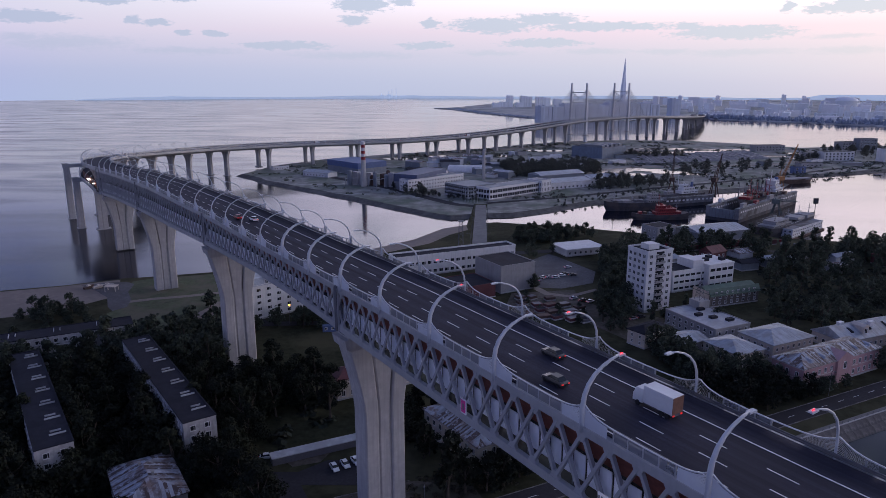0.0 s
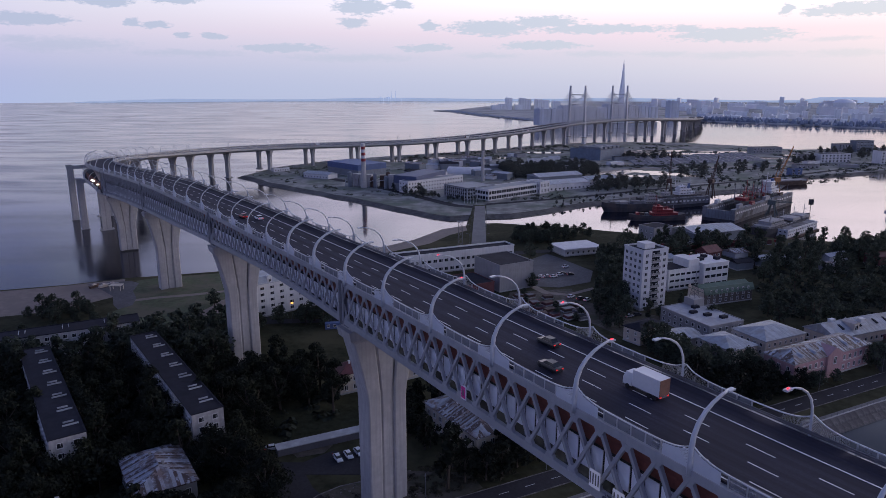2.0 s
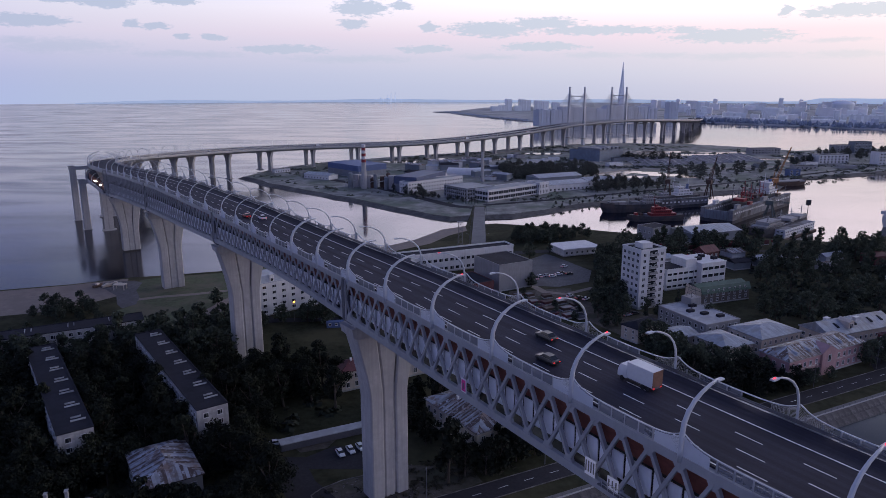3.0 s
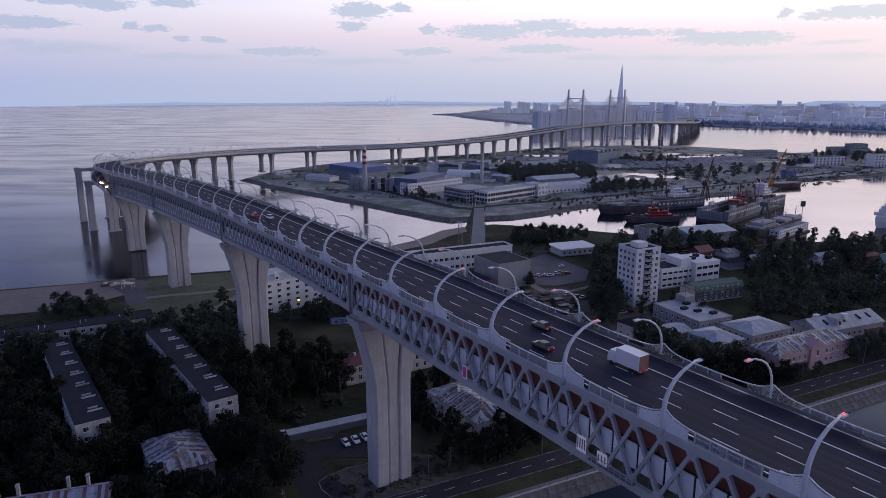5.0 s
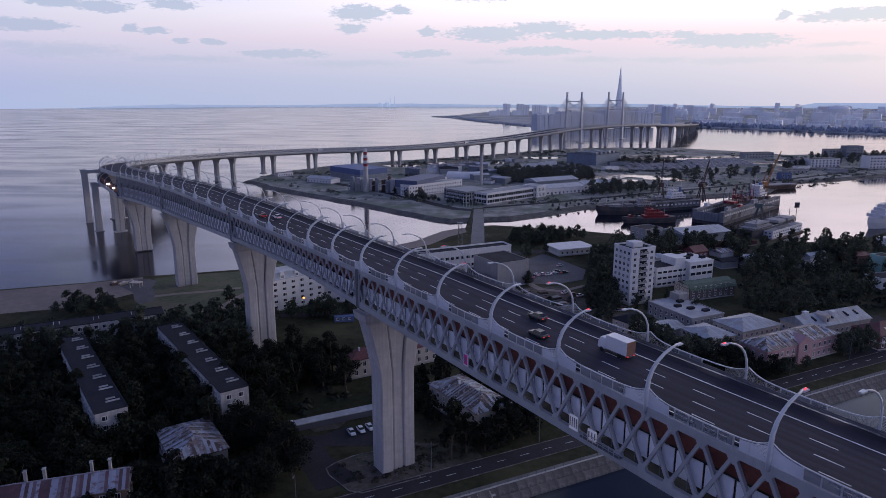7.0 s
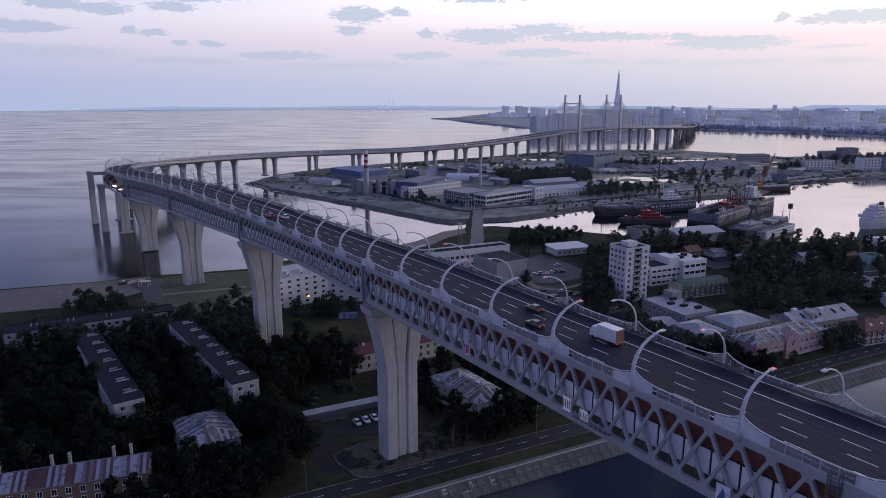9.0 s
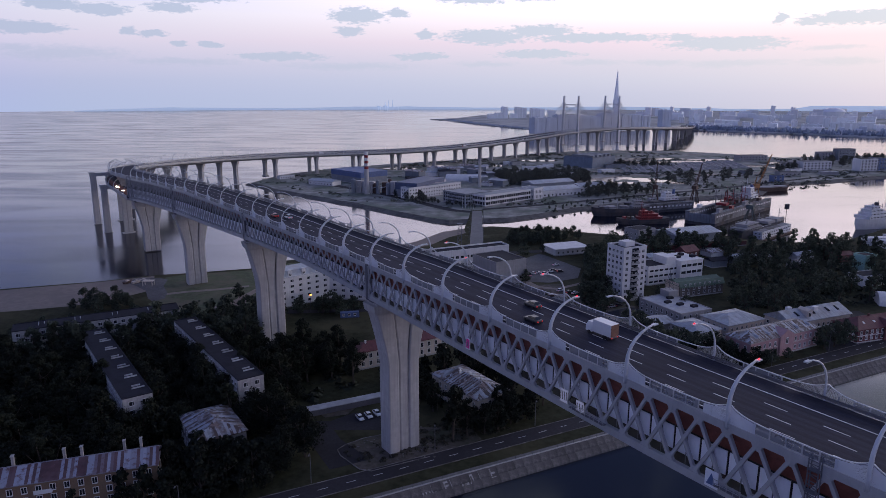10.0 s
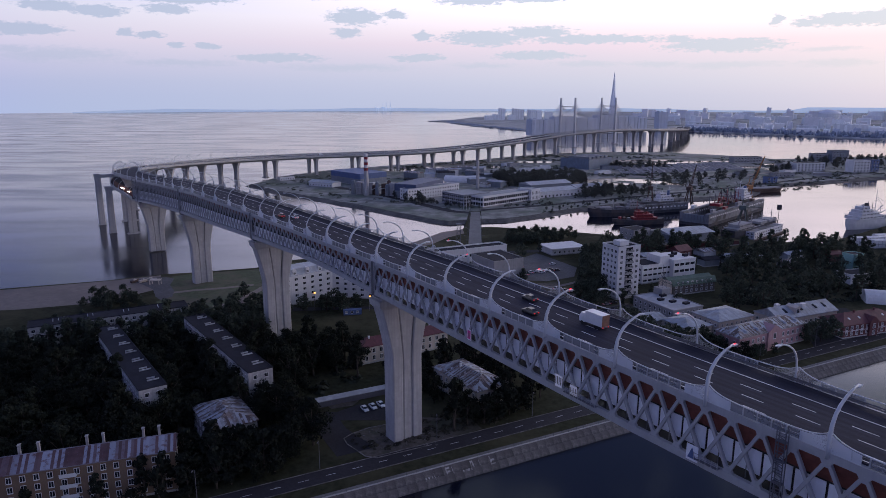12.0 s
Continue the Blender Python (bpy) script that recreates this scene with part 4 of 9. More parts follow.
# ---- piers ----
def tall_pier(s, base, base_label):
    """Three ribs side by side that fan out into a broad head."""
    h = bot(s) - 0.4 - base
    ob = thing("bridge_pier", Matrix.Translation(at_s(s, 0, base)) @ Matrix.Rotation(math.atan2(RGT.y, RGT.x), 4, "Z"), "tall ribbed concrete bridge pier " + base_label, "bridge pier", "tall bridge piers")
    zs = [0, h - 21, h - 18.5, h - 14, h - 9, h - 5.2, h - 4.6]
    grow = [0, 0, 0.25, 1.1, 2.3, 3.3, 3.45]
    for k, (a, c, dep) in enumerate(((-5.2, -1.75, 2.9), (-1.45, 1.45, 2.55), (1.75, 5.2, 2.9))):
        b = Build()
        rings = []
        for z, g in zip(zs, grow):
            x0 = a - (g if k == 0 else (-0.0 if k == 2 else g * 0.42)) + (g * 0.42 if k == 2 else 0)
            x1 = c + (g if k == 2 else (g * 0.42 if k == 1 else 0)) - (g * 0.42 if k == 0 else 0)
            ch = 0.35
            rings.append([(x0 + ch, -dep, z), (x1 - ch, -dep, z), (x1, -dep + ch, z), (x1, dep - ch, z), (x1 - ch, dep, z), (x0 + ch, dep, z), (x0, dep - ch, z), (x0, -dep + ch, z)])
        b.loft(rings)
        part("rib", b, CONCRETE, ob)
    b = Build()
    b.box(-4.9, -2.2, 0, 4.9, 2.2, h - 18)
    part("core", b, CONCRETE, ob)
    b = Build()
    b.loft([[(-8.7, -3.0, h - 4.6), (8.7, -3.0, h - 4.6), (8.7, 3.0, h - 4.6), (-8.7, 3.0, h - 4.6)], [(-9.4, -3.3, h - 3.9), (9.4, -3.3, h - 3.9), (9.4, 3.3, h - 3.9), (-9.4, 3.3, h - 3.9)],
            [(-9.9, -3.3, h - 1.7), (9.9, -3.3, h - 1.7), (9.9, 3.3, h - 1.7), (-9.9, 3.3, h - 1.7)]])
    part("cap_beam", b, CONCRETE, ob)
    b = Build()
    b.loft([[(-8.75, -3.0, h - 1.7), (8.75, -3.0, h - 1.7), (8.75, 3.0, h - 1.7), (-8.75, 3.0, h - 1.7)], [(-8.75, -3.0, h - 1.2), (8.75, -3.0, h - 1.2), (8.75, 3.0, h - 1.2), (-8.75, 3.0, h - 1.2)]])
    part("cap_top", b, CONCRETE, ob)
    for x in (-8.2, 8.2):
        b = Build()
        b.box(x - 0.8, -1.2, h - 1.2, x + 0.8, 1.2, h + 0.1)
        part("bearing", b, STEEL_DARK, ob)
    return ob


tall_pier(-30.0, 0.0, "standing in the canal")
for s, base, lab in ((146.4, 3.0, "standing on grass beside a parking place"), (252.5, 3.0, "standing on grass among trees"), (370.0, 3.0, "standing on the shore"), (483.0, 0.8, "standing in the sea")):
    tall_pier(s, base, lab)


def plinth(ob, x, y):
    b = Build()
    b.box(-x, -y, -1.2, x, y, 0.55)
    part("footing", b, CONCRETE, ob)


def slim_pier(p, r, head, base, hw=4.4, label="flared concrete bridge pier standing in the sea"):
    ob = thing("bridge_pier", Matrix.Translation((p[0], p[1], base)) @ Matrix.Rotation(math.atan2(r.y, r.x), 4, "Z"), label, "bridge pier", "viaduct piers")
    h = head - base
    b = Build()
    rings = []
    for z, w, d in ((-1, 2.6, 1.6), (max(0.2, h - 10), 2.6, 1.6), (max(1.0, h - 6.5), 3.0, 1.6), (h - 3, 4.2, 1.7), (h - 0.6, hw + 1.0, 1.8), (h, hw + 1.0, 1.8)):
        rings.append([(-w, -d, z), (-0.5, -d, z), (-0.4, -d + 0.4, z), (0.4, -d + 0.4, z), (0.5, -d, z), (w, -d, z), (w, d, z), (-w, d, z)])
    b.loft(rings)
    part("shaft", b, CONCRETE, ob)
    plinth(ob, 4.2, 2.8)
    return ob


pier_at, acc = [], 0.0
for i in range(1, len(curve) - 1):
    acc += (curve[i] - curve[i - 1]).length
    if acc < (58.0 if curve[i].y < 1380 else 80.0):
        continue
    acc = 0.0
    if 1215 < curve[i].y < 1262 or 1320 < curve[i].y < 1375:
        continue
    pier_at.append(i)
for i in pier_at:
    for path in (curve, outer):
        j = i if path is curve else min(range(1, len(outer) - 1), key=lambda q: (outer[q] - curve[i]).length)
        p, d = path[j], path[j + 1] - path[j - 1]
        r = Vector((d.y, -d.x)).normalized()
        on_land = 830 < p.y < 1200
        slim_pier(p, r, p.z - 3.2, 2.6 if on_land else 0.0, label="flared concrete bridge pier on the shore" if on_land else "flared concrete bridge pier standing in the sea")
# straddle frame that carries the upper roadway over the lower one
for (x, y), head, reach in (((-268, 513), 37.5, 9), ((-294, 549), 43.4, 22)):
    ob = thing("bridge_pier", Matrix.Translation((x, y, 0)) @ Matrix.Rotation(radians(35), 4, "Z"), "plain square concrete column of a straddle frame in the sea", "bridge pier", "straddle frame columns")
    b = Build()
    b.loft([[(-w, -1.9, z), (-w + 0.4, -2.3, z), (w - 0.4, -2.3, z), (w, -1.9, z), (w, 1.9, z), (w - 0.4, 2.3, z), (-w + 0.4, 2.3, z), (-w, 1.9, z)] for z, w in ((-1, 2.5), (head - 3, 2.2))])
    part("shaft", b, CONCRETE, ob)
    b = Build()
    b.box(-2.6, -2.2, head - 3.0, reach, 2.2, head - 0.4)
    part("cross_beam", b, STEEL, ob)
    b = Build()
    b.box(-2.9, -2.4, head - 0.4, 1.6, 2.4, head + 0.3)
    part("cap", b, CONCRETE, ob)
    plinth(ob, 3.0, 2.8)
# red screens and work lights where the lower roadway leaves the truss
b = Build()
red_line = side_of(outer[1:20], -7.2, 0.4)
sweep(b, red_line, [(-0.15, 0), (0.15, 0), (0.15, 4.4), (-0.15, 4.4)])
part("red_screen", b, RUST_RED, bridge, "red-brown screen along the lower roadway")
for i in (4, 8, 9):
    p = side_of(outer, -8.3, 2.9)[i]
    wl = thing("work_light", Matrix.Translation(p), "bright work light on the lower roadway", "light", "work lights")
    b = Build()
    b.box(-0.8, -0.25, 0, 0.8, 0.25, 0.5)
    part("lamp_glass", b, HEADLIGHT, wl)
    b = Build()
    b.bar((0, 0, -2.4), (0, 0, 0), 0.15, 0.15)
    part("stand", b, STEEL_DARK, wl)

# ---- buildings ----
def window_mesh(w, h, style):
    """One window in one piece: white frame and sill with the dark glass set back. It looks along -y."""
    b = Build()
    t = 0.09
    xs = [-w / 2 - 0.03, -w / 2 + t, w / 2 - t, w / 2 + 0.03]
    if style != "strip":
        x = 0.0 if style == "two" else w * 0.16
        xs[2:2] = [x - 0.04, x + 0.04]
    zs = [-0.12, t, h - t, h + 0.03]
    nx = len(xs)
    for z in zs:
        for x in xs:
            b.v.append((x, -0.16 if z < 0 else -0.10, z))
    front = lambda i, j: j * nx + i

    def quad(ids, mi=0):
        b.f.append(tuple(ids))
        b.m.append(mi)

    for j in range(3):
        for i in range(nx - 1):
            ring = [front(i, j), front(i + 1, j), front(i + 1, j + 1), front(i, j + 1)]
            if j == 1 and i % 2 == 1:
                k = len(b.v)
                b.v += [(b.v[q][0], -0.02, b.v[q][2]) for q in ring]
                for q in range(4):
                    quad((ring[q], ring[(q + 1) % 4], k + (q + 1) % 4, k + q))
                quad((k, k + 1, k + 2, k + 3), 1)
            else:
                quad(ring)
    rim_ids = [front(i, 0) for i in range(nx)] + [front(nx - 1, j) for j in (1, 2, 3)] + [front(i, 3) for i in range(nx - 2, -1, -1)] + [front(0, j) for j in (2, 1)]
    k = len(b.v)
    b.v += [(b.v[q][0], 0.03, b.v[q][2]) for q in rim_ids]
    for q in range(len(rim_ids)):
        o = (q + 1) % len(rim_ids)
        quad((rim_ids[o], rim_ids[q], k + q, k + o))
    return b.mesh("window", [TRIM_WHITE, GLASS])


WINDOWS = {}


def put_window(parent, x, y, z, turn, w=1.4, h=1.5, style="three", name="window"):
    key = (w, h, style)
    if key not in WINDOWS:
        WINDOWS[key] = window_mesh(w, h, style)
    return part(name, WINDOWS[key], None, parent, at=Matrix.Translation((x, y, z)) @ Matrix.Rotation(turn, 4, "Z"))


def house(name, o, ang, L, W_, h, wall, label, category, base=3.0, storeys=0, bay=3.0, win=(1.4, 1.5, "three"), faces="snew", roof="flat", roof_mat=None, rise=2.5, eave=0.5, plinth_h=0.6, skip=0.0, first=1.0, seed=1, parapet=0.35, group="", coping=None, sheets=False):
    """A rectangular building: o is a corner, L runs at ang degrees, W_ to the left of it. faces: s is the side along L at o, n the far one, w and e the ends."""
    ob = thing(name, Matrix.Translation((o[0], o[1], base)) @ Matrix.Rotation(radians(ang), 4, "Z"), label, category, group)
    if W_ < 0:
        ob.matrix_basis = ob.matrix_basis @ Matrix.Translation((0, W_, 0))
        W_ = -W_
    rnd = random.Random(seed)
    b = Build()
    b.box(0, 0, -0.8, L, W_, h)
    part("outer_wall", b, wall, ob)
    b = Build()
    b.box(-0.08, -0.08, -0.8, L + 0.08, W_ + 0.08, plinth_h)
    part("plinth", b, CONCRETE, ob)
    roof_mat = roof_mat or ROOF_TAR
    if roof == "flat":
        b = Build()
        b.box(0.25, 0.25, h, L - 0.25, W_ - 0.25, h + 0.06)
        part("roof", b, roof_mat, ob)
        for x0, y0, x1, y1 in ((-0.12, -0.12, L + 0.12, 0.25), (-0.12, W_ - 0.25, L + 0.12, W_ + 0.12), (-0.12, 0.25, 0.25, W_ - 0.25), (L - 0.25, 0.25, L + 0.12, W_ - 0.25)):
            b = Build()
            b.box(x0, y0, h - 0.05, x1, y1, h + parapet)
            part("parapet", b, coping or wall, ob)
    else:
        b = Build()
        e = eave
        r0, r1 = (W_ / 2, W_ / 2) if roof == "hip" else (-e, -e)
        r0 = min(r0, L * 0.42) if roof == "hip" else -e
        ridge0, ridge1 = (r0, W_ / 2, h + rise), (L - r0, W_ / 2, h + rise)
        # standing-seam sheets, each its own strip
        n = max(3, int(L / (0.62 if sheets else 0.75)))
        strips = []
        hip = roof == "hip"

        def climb(x):
            """How far up the slope the seam at x runs before it meets a hip, 0 to 1."""
            return max(0.0, min(1.0, (x + e) / (r0 + e), (L + e - x) / (r0 + e))) if hip else 1.0

        for side in (0, 1):
            ya = -e if side == 0 else W_ + e
            cuts = sorted({-e + (L + 2 * e) * i / n for i in range(n + 1)} | ({r0, L - r0} if hip else set()))
            for xa0, xa1 in zip(cuts, cuts[1:]):
                if xa1 - xa0 < 0.05:
                    continue
                lift = rnd.uniform(0, 0.05)
                c0, c1 = climb(xa0), climb(xa1)
                q = [(xa0, ya, h + 0.05 + lift), (xa1, ya, h + 0.05 + lift), (xa1, ya + (W_ / 2 - ya) * c1, h + 0.05 + rise * c1 + lift), (xa0, ya + (W_ / 2 - ya) * c0, h + 0.05 + rise * c0 + lift)]
                q = [p for a, p in enumerate(q) if a < 2 or (Vector(p) - Vector(q[1 if a == 2 else 0])).length > 0.01]
                strips.append(q if side == 0 else q[::-1])
        if hip:
            k = 2 * max(2, int(W_ / 1.5))
            for side in (0, 1):
                xa, rx_ = (-e, ridge0[0]) if side == 0 else (L + e, ridge1[0])
                for i in range(k):
                    y0, y1 = -e + (W_ + 2 * e) * i / k, -e + (W_ + 2 * e) * (i + 1) / k
                    c0, c1 = 1 - abs(2 * i / k - 1), 1 - abs(2 * (i + 1) / k - 1)
                    lift = rnd.uniform(0, 0.04)
                    q = [(xa, y0, h + 0.05 + lift), (xa + (rx_ - xa) * c0, y0, h + 0.05 + rise * c0 + lift), (xa + (rx_ - xa) * c1, y1, h + 0.05 + rise * c1 + lift), (xa, y1, h + 0.05 + lift)]
                    q = [p for a, p in enumerate(q) if not (a == 1 and c0 < 0.01) and not (a == 2 and c1 < 0.01)]
                    strips.append(q if side == 0 else q[::-1])
        b.box(-e, -e, h - 0.18, L + e, W_ + e, h + 0.04)
        if roof == "gable":
            for x in (0.0, L - 0.02):
                b.face([(x, 0, h), (x, W_, h), (x, W_ / 2, h + rise)])
        if not sheets:
            for q in strips:
                b.face(q)
        deck_ = part("roof", b, roof_mat, ob)
        if sheets:
            for q in strips:
                sh = Build()
                up_ = Vector((0, 0, 0.05))
                sh.loft([[Vector(v) for v in q], [Vector(v) + up_ for v in q]])
                part("roof_sheet", sh, roof_mat, deck_)
        b = Build()
        b.bar((ridge0[0], W_ / 2, h + rise + 0.06), (ridge1[0], W_ / 2, h + rise + 0.06), 0.3, 0.12)
        part("ridge", b, roof_mat, ob)
    if storeys:
        w, hh, st = win
        step = (h - first - 0.2) / storeys
        sides = {"s": (L, lambda t: (t, -0.02), 0.0), "n": (L, lambda t: (L - t, W_ + 0.02), math.pi), "e": (W_, lambda t: (L + 0.02, t), math.pi / 2), "w": (W_, lambda t: (-0.02, W_ - t), -math.pi / 2)}
        for f in faces:
            length, place, turn = sides[f]
            nb = max(1, int((length - 1.0) / bay))
            for i in range(nb):
                t = length / 2 + (i - (nb - 1) / 2) * ((length - 1.0) / nb)
                for k in range(storeys):
                    if rnd.random() < skip:
                        continue
                    x, y = place(t)
                    put_window(ob, x, y, first + k * step + 0.3, turn, w, hh, st)
    return ob


def chimneys(ob, spots, z, mat, w=0.6, d=0.6, h=1.4):
    for x, y in spots:
        b = Build()
        b.box(x - w / 2, y - d / 2, z - 0.6, x + w / 2, y + d / 2, z + h)
        b.box(x - w / 2 - 0.1, y - d / 2 - 0.1, z + h, x + w / 2 + 0.1, y + d / 2 + 0.1, z + h + 0.15)
        part("chimney", b, mat, ob)


def vents(ob, xs, y0, y1, z):
    """Pairs of long low vent housings across a flat roof."""
    for x in xs:
        for dx_, short in ((0.0, 0.0), (2.0, 0.9)):
            b = Build()
            b.box(x + dx_, y0 + short, z, x + dx_ + 0.22, y1 - short * 0.4, z + 0.5)
            part("roof_vent", b, ROOF_PALE, ob)


# five-storey slab blocks among the trees
five = dict(storeys=5, bay=2.9, win=(1.5, 1.45, "three"), roof="flat", first=0.9, parapet=0.25, coping=ROOF_TAR)
for o, L, lab in (((-97.5, 168.1), 73, "long five-storey panel apartment block with a dark flat roof"), ((-66.8, 182.0), 73, "long five-storey panel apartment block with vents on its flat roof")):
    ob = house("apartment_block", o, 126.2, L, -8.6, 15.2, WALL_PANEL, lab, "apartment block", faces="nwe", seed=3, group="panel apartment blocks", **five)
    vents(ob, [6 + 10.2 * k for k in range(7)], 0.8, 4.6, 15.2)
ob = house("apartment_block", (-170, 231.5), 28.3, 62, 10.1, 13.8, WALL_PANEL, "low panel apartment block half hidden by trees", "apartment block", faces="se", seed=4, group="panel apartment blocks", **five)
vents(ob, [9, 22, 36, 50], 4.0, 8.0, 13.8)
house("apartment_block", (-150.0, 150.0), 126.2, 60, -9, 15.2, WALL_PANEL, "five-storey panel apartment block at the edge of the estate", "apartment block", faces="nw", seed=5, group="panel apartment blocks", **five)
# brick block on the embankment street
ob = house("brick_house", (-168, 107.0), 17.7, 98, 9.5, 12.2, WALL_BRICK, "four-storey buff brick house with a worn maroon sheet roof", "house", storeys=4, bay=3.1, win=(1.3, 1.7, "two"), faces="sew", roof="gable", roof_mat=ROOF_MAROON, rise=2.6, seed=6)
for x in (60, 64.5, 76, 80, 90, 94):
    chimneys(ob, [(x, 6.2)], 14.0, WALL_GREY, 0.6, 1.0, 2.9)
for x in (72.0,):
    for k in range(3):
        b = Build()
        b.box(x - 2, -1.2, 3.4 + 3 * k, x + 2, 0, 3.55 + 3 * k)
        b.box(x - 2, -1.25, 3.55 + 3 * k, x + 2, -1.15, 4.5 + 3 * k)
        part("balcony", b, TRIM_WHITE, ob)
# low houses with rusting sheet roofs
ob = house("rust_roofed_house", (-71.4, 155.7), 123.3, 20.9, -14.3, 7.6, WALL_GREY, "two-storey house with a rust-streaked pale sheet roof", "house", storeys=2, bay=3.0, faces="snwe", roof="hip", roof_mat=ROOF_SHEETS, sheets=True, rise=2.6, seed=7)
chimneys(ob, [(8, 6), (14, 8)], 9.4, WALL_GREY)
ob = house("rust_roofed_house", (10.2, 184.0), 124.2, 26.8, -13.3, 7.4, WALL_CREAM, "two-storey cream house with a torn rusty sheet roof", "house", storeys=2, bay=3.0, win=(1.2, 1.7, "two"), faces="snwe", roof="hip", roof_mat=ROOF_SHEETS, sheets=True, rise=2.6, seed=8)
chimneys(ob, [(9, 5), (17, 8), (13, 6.5)], 9.2, WALL_WHITE)
ob = house("red_roofed_house", (-33.9, 225.9), 30.0, 40.0, 9.5, 7.2, WALL_CREAM, "two-storey cream plaster house with a faded red roof", "house", storeys=2, bay=3.2, win=(1.3, 1.9, "two"), faces="sew", roof="hip", roof_mat=ROOF_RED, rise=2.2, seed=9)
chimneys(ob, [(5, 4), (24, 5), (34, 5)], 8.6, WALL_WHITE)
# white dormitory with a mansard storey
for o, ang, L in (((-86, 300), 40, 34), ((-60.0, 321.5), -12, 42)):
    ob = house("dormitory", o, ang, L, 13, 15.5, WALL_WHITE, "white plastered dormitory with dormers on its roof storey", "apartment block", storeys=5, bay=4.2, win=(1.9, 1.4, "three"), faces="sew", roof="flat", seed=10, group="white dormitory wings")
    b = Build()
    b.loft([[(-0.3, -0.3, 15.4), (L + 0.3, -0.3, 15.4), (L + 0.3, 13.3, 15.4), (-0.3, 13.3, 15.4)], [(1.2, 1.4, 18.6), (L - 1.2, 1.4, 18.6), (L - 1.2, 11.6, 18.6), (1.2, 11.6, 18.6)]])
    part("mansard_roof", b, ROOF_ZINC, ob)
    x = 4.0
    while x < L - 3:
        b = Build()
        b.box(x - 1.1, 0.0, 15.6, x + 1.1, 1.6, 18.0)
        b.tube([(x, -0.05, 17.9), (x, 1.6, 17.9)], 1.15, 12)
        d = part("dormer", b, WALL_WHITE, ob)
        put_window(d, x, -0.03, 16.0, 0.0, 1.3, 1.5, "two", "dormer_window")
        x += 7.5
# the nine-storey tower
ob = house("tower_block", (91.0, 314.5), 25.0, 14.6, 13.2, 27.4, WALL_WHITE, "nine-storey pale brick tower block with a column of balconies", "apartment block", base=3.6, storeys=9, bay=3.0, win=(1.6, 1.6, "two"), faces="sw", seed=11, parapet=0.8)
b = Build()
b.box(4, 4, 27.4, 10, 9.5, 30.0)
part("lift_house", b, WALL_WHITE, ob)
for k in range(9):
    z = 1.2 + 2.95 * k
    b = Build()
    b.box(4.9, -0.9, z, 9.7, 0.2, z + 0.15)
    b.box(4.9, -0.95, z + 0.15, 9.7, -0.85, z + 1.05)
    b.box(4.9, -0.9, z + 0.15, 5.0, 0.1, z + 1.05)
    b.box(9.6, -0.9, z + 0.15, 9.7, 0.1, z + 1.05)
    bal = part("balcony", b, WALL_GREY, ob)
    b = Build()
    b.box(5.1, -0.05, z + 0.3, 9.5, 0.05, z + 2.5)
    part("balcony_opening", b, GLASS, bal)
# offices and houses beyond the tower
ob = house("office_building", (113.5, 345.0), 23.8, 36, 14, 10.8, WALL_WHITE, "white office building with window strips", "office building", storeys=3, bay=3.4, win=(2.9, 1.3, "strip"), faces="sw", seed=12)
b = Build()
b.box(13, 0.6, 10.8, 20, 12, 15.0)
part("stair_tower", b, WALL_WHITE, ob)
b = Build()
b.box(20.0, -3.2, -0.8, 36.4, 14.2, 12.6)
b.box(19.8, -3.4, 12.6, 36.6, 14.4, 13.1)
wing = part("front_wing", b, WALL_WHITE, ob, "white front wing with wide window strips")
for k in range(3):
    for q in range(4):
        put_window(wing, 22.4 + 3.9 * q, -3.22, 1.4 + 3.9 * k, 0.0, 3.4, 1.7, "strip")
for x, y in ((24, 4), (30, 8), (33, 2)):
    b = Build()
    b.box(x - 1.4, y - 1.2, 13.1, x + 1.4, y + 1.2, 14.6)
    part("roof_plant", b, ROOF_TAR, wing)
ob = house("workshop", (107.9, 275.0), 114.7, 28.1, -18.7, 6.6, WALL_GREY, "grey two-storey workshop with a pale flat roof", "workshop", storeys=2, bay=3.2, faces="snwe", roof_mat=ROOF_PALE, seed=13)
for x, y in ((6, 5), (11, 9), (16, 12), (21, 6)):
    b = Build()
    b.box(x - 1, y - 1.6, 6.6, x + 1, y + 1.6, 7.7)
    part("skylight", b, ROOF_TAR, ob)
b = Build()
b.box(21.8, 0.2, 6.6, 27.9, 6.0, 10.0)
part("stair_tower", b, WALL_GREY, ob)
b = Build()
for sx in (-1, 1):
    for sy in (-1, 1):
        b.bar((25 + sx * 1.5, 3 + sy * 1.5, 10.0), (25 + sx * 0.3, 3 + sy * 0.3, 18.0), 0.14, 0.14)
for k in range(5):
    w0, w1 = 1.5 - 0.24 * k, 1.5 - 0.24 * (k + 1)
    for sx, sy, tx, ty in ((-1, -1, 1, -1), (1, -1, 1, 1), (1, 1, -1, 1), (-1, 1, -1, -1)):
        b.bar((25 + sx * w0, 3 + sy * w0, 10 + 1.6 * k), (25 + tx * w1, 3 + ty * w1, 11.6 + 1.6 * k), 0.09, 0.09)
b.bar((25, 3, 17.5), (25, 3, 22.0), 0.12, 0.12)
part("antenna_mast", b, STEEL_DARK, ob, "dark steel lattice antenna mast")
ob = house("green_roofed_house", (123.5, 321.8), 20.8, 28.6, 12, 6.4, surface("brown_grey_plaster", (0.14, 0.122, 0.112), 0.9, var=0.15, grain=0.5, streaks=0.2), "cream house with a dull green sheet roof", "house", storeys=2, bay=3.2, win=(1.3, 1.6, "two"), faces="swe", roof="gable", roof_mat=ROOF_GREEN, rise=2.4, seed=14)
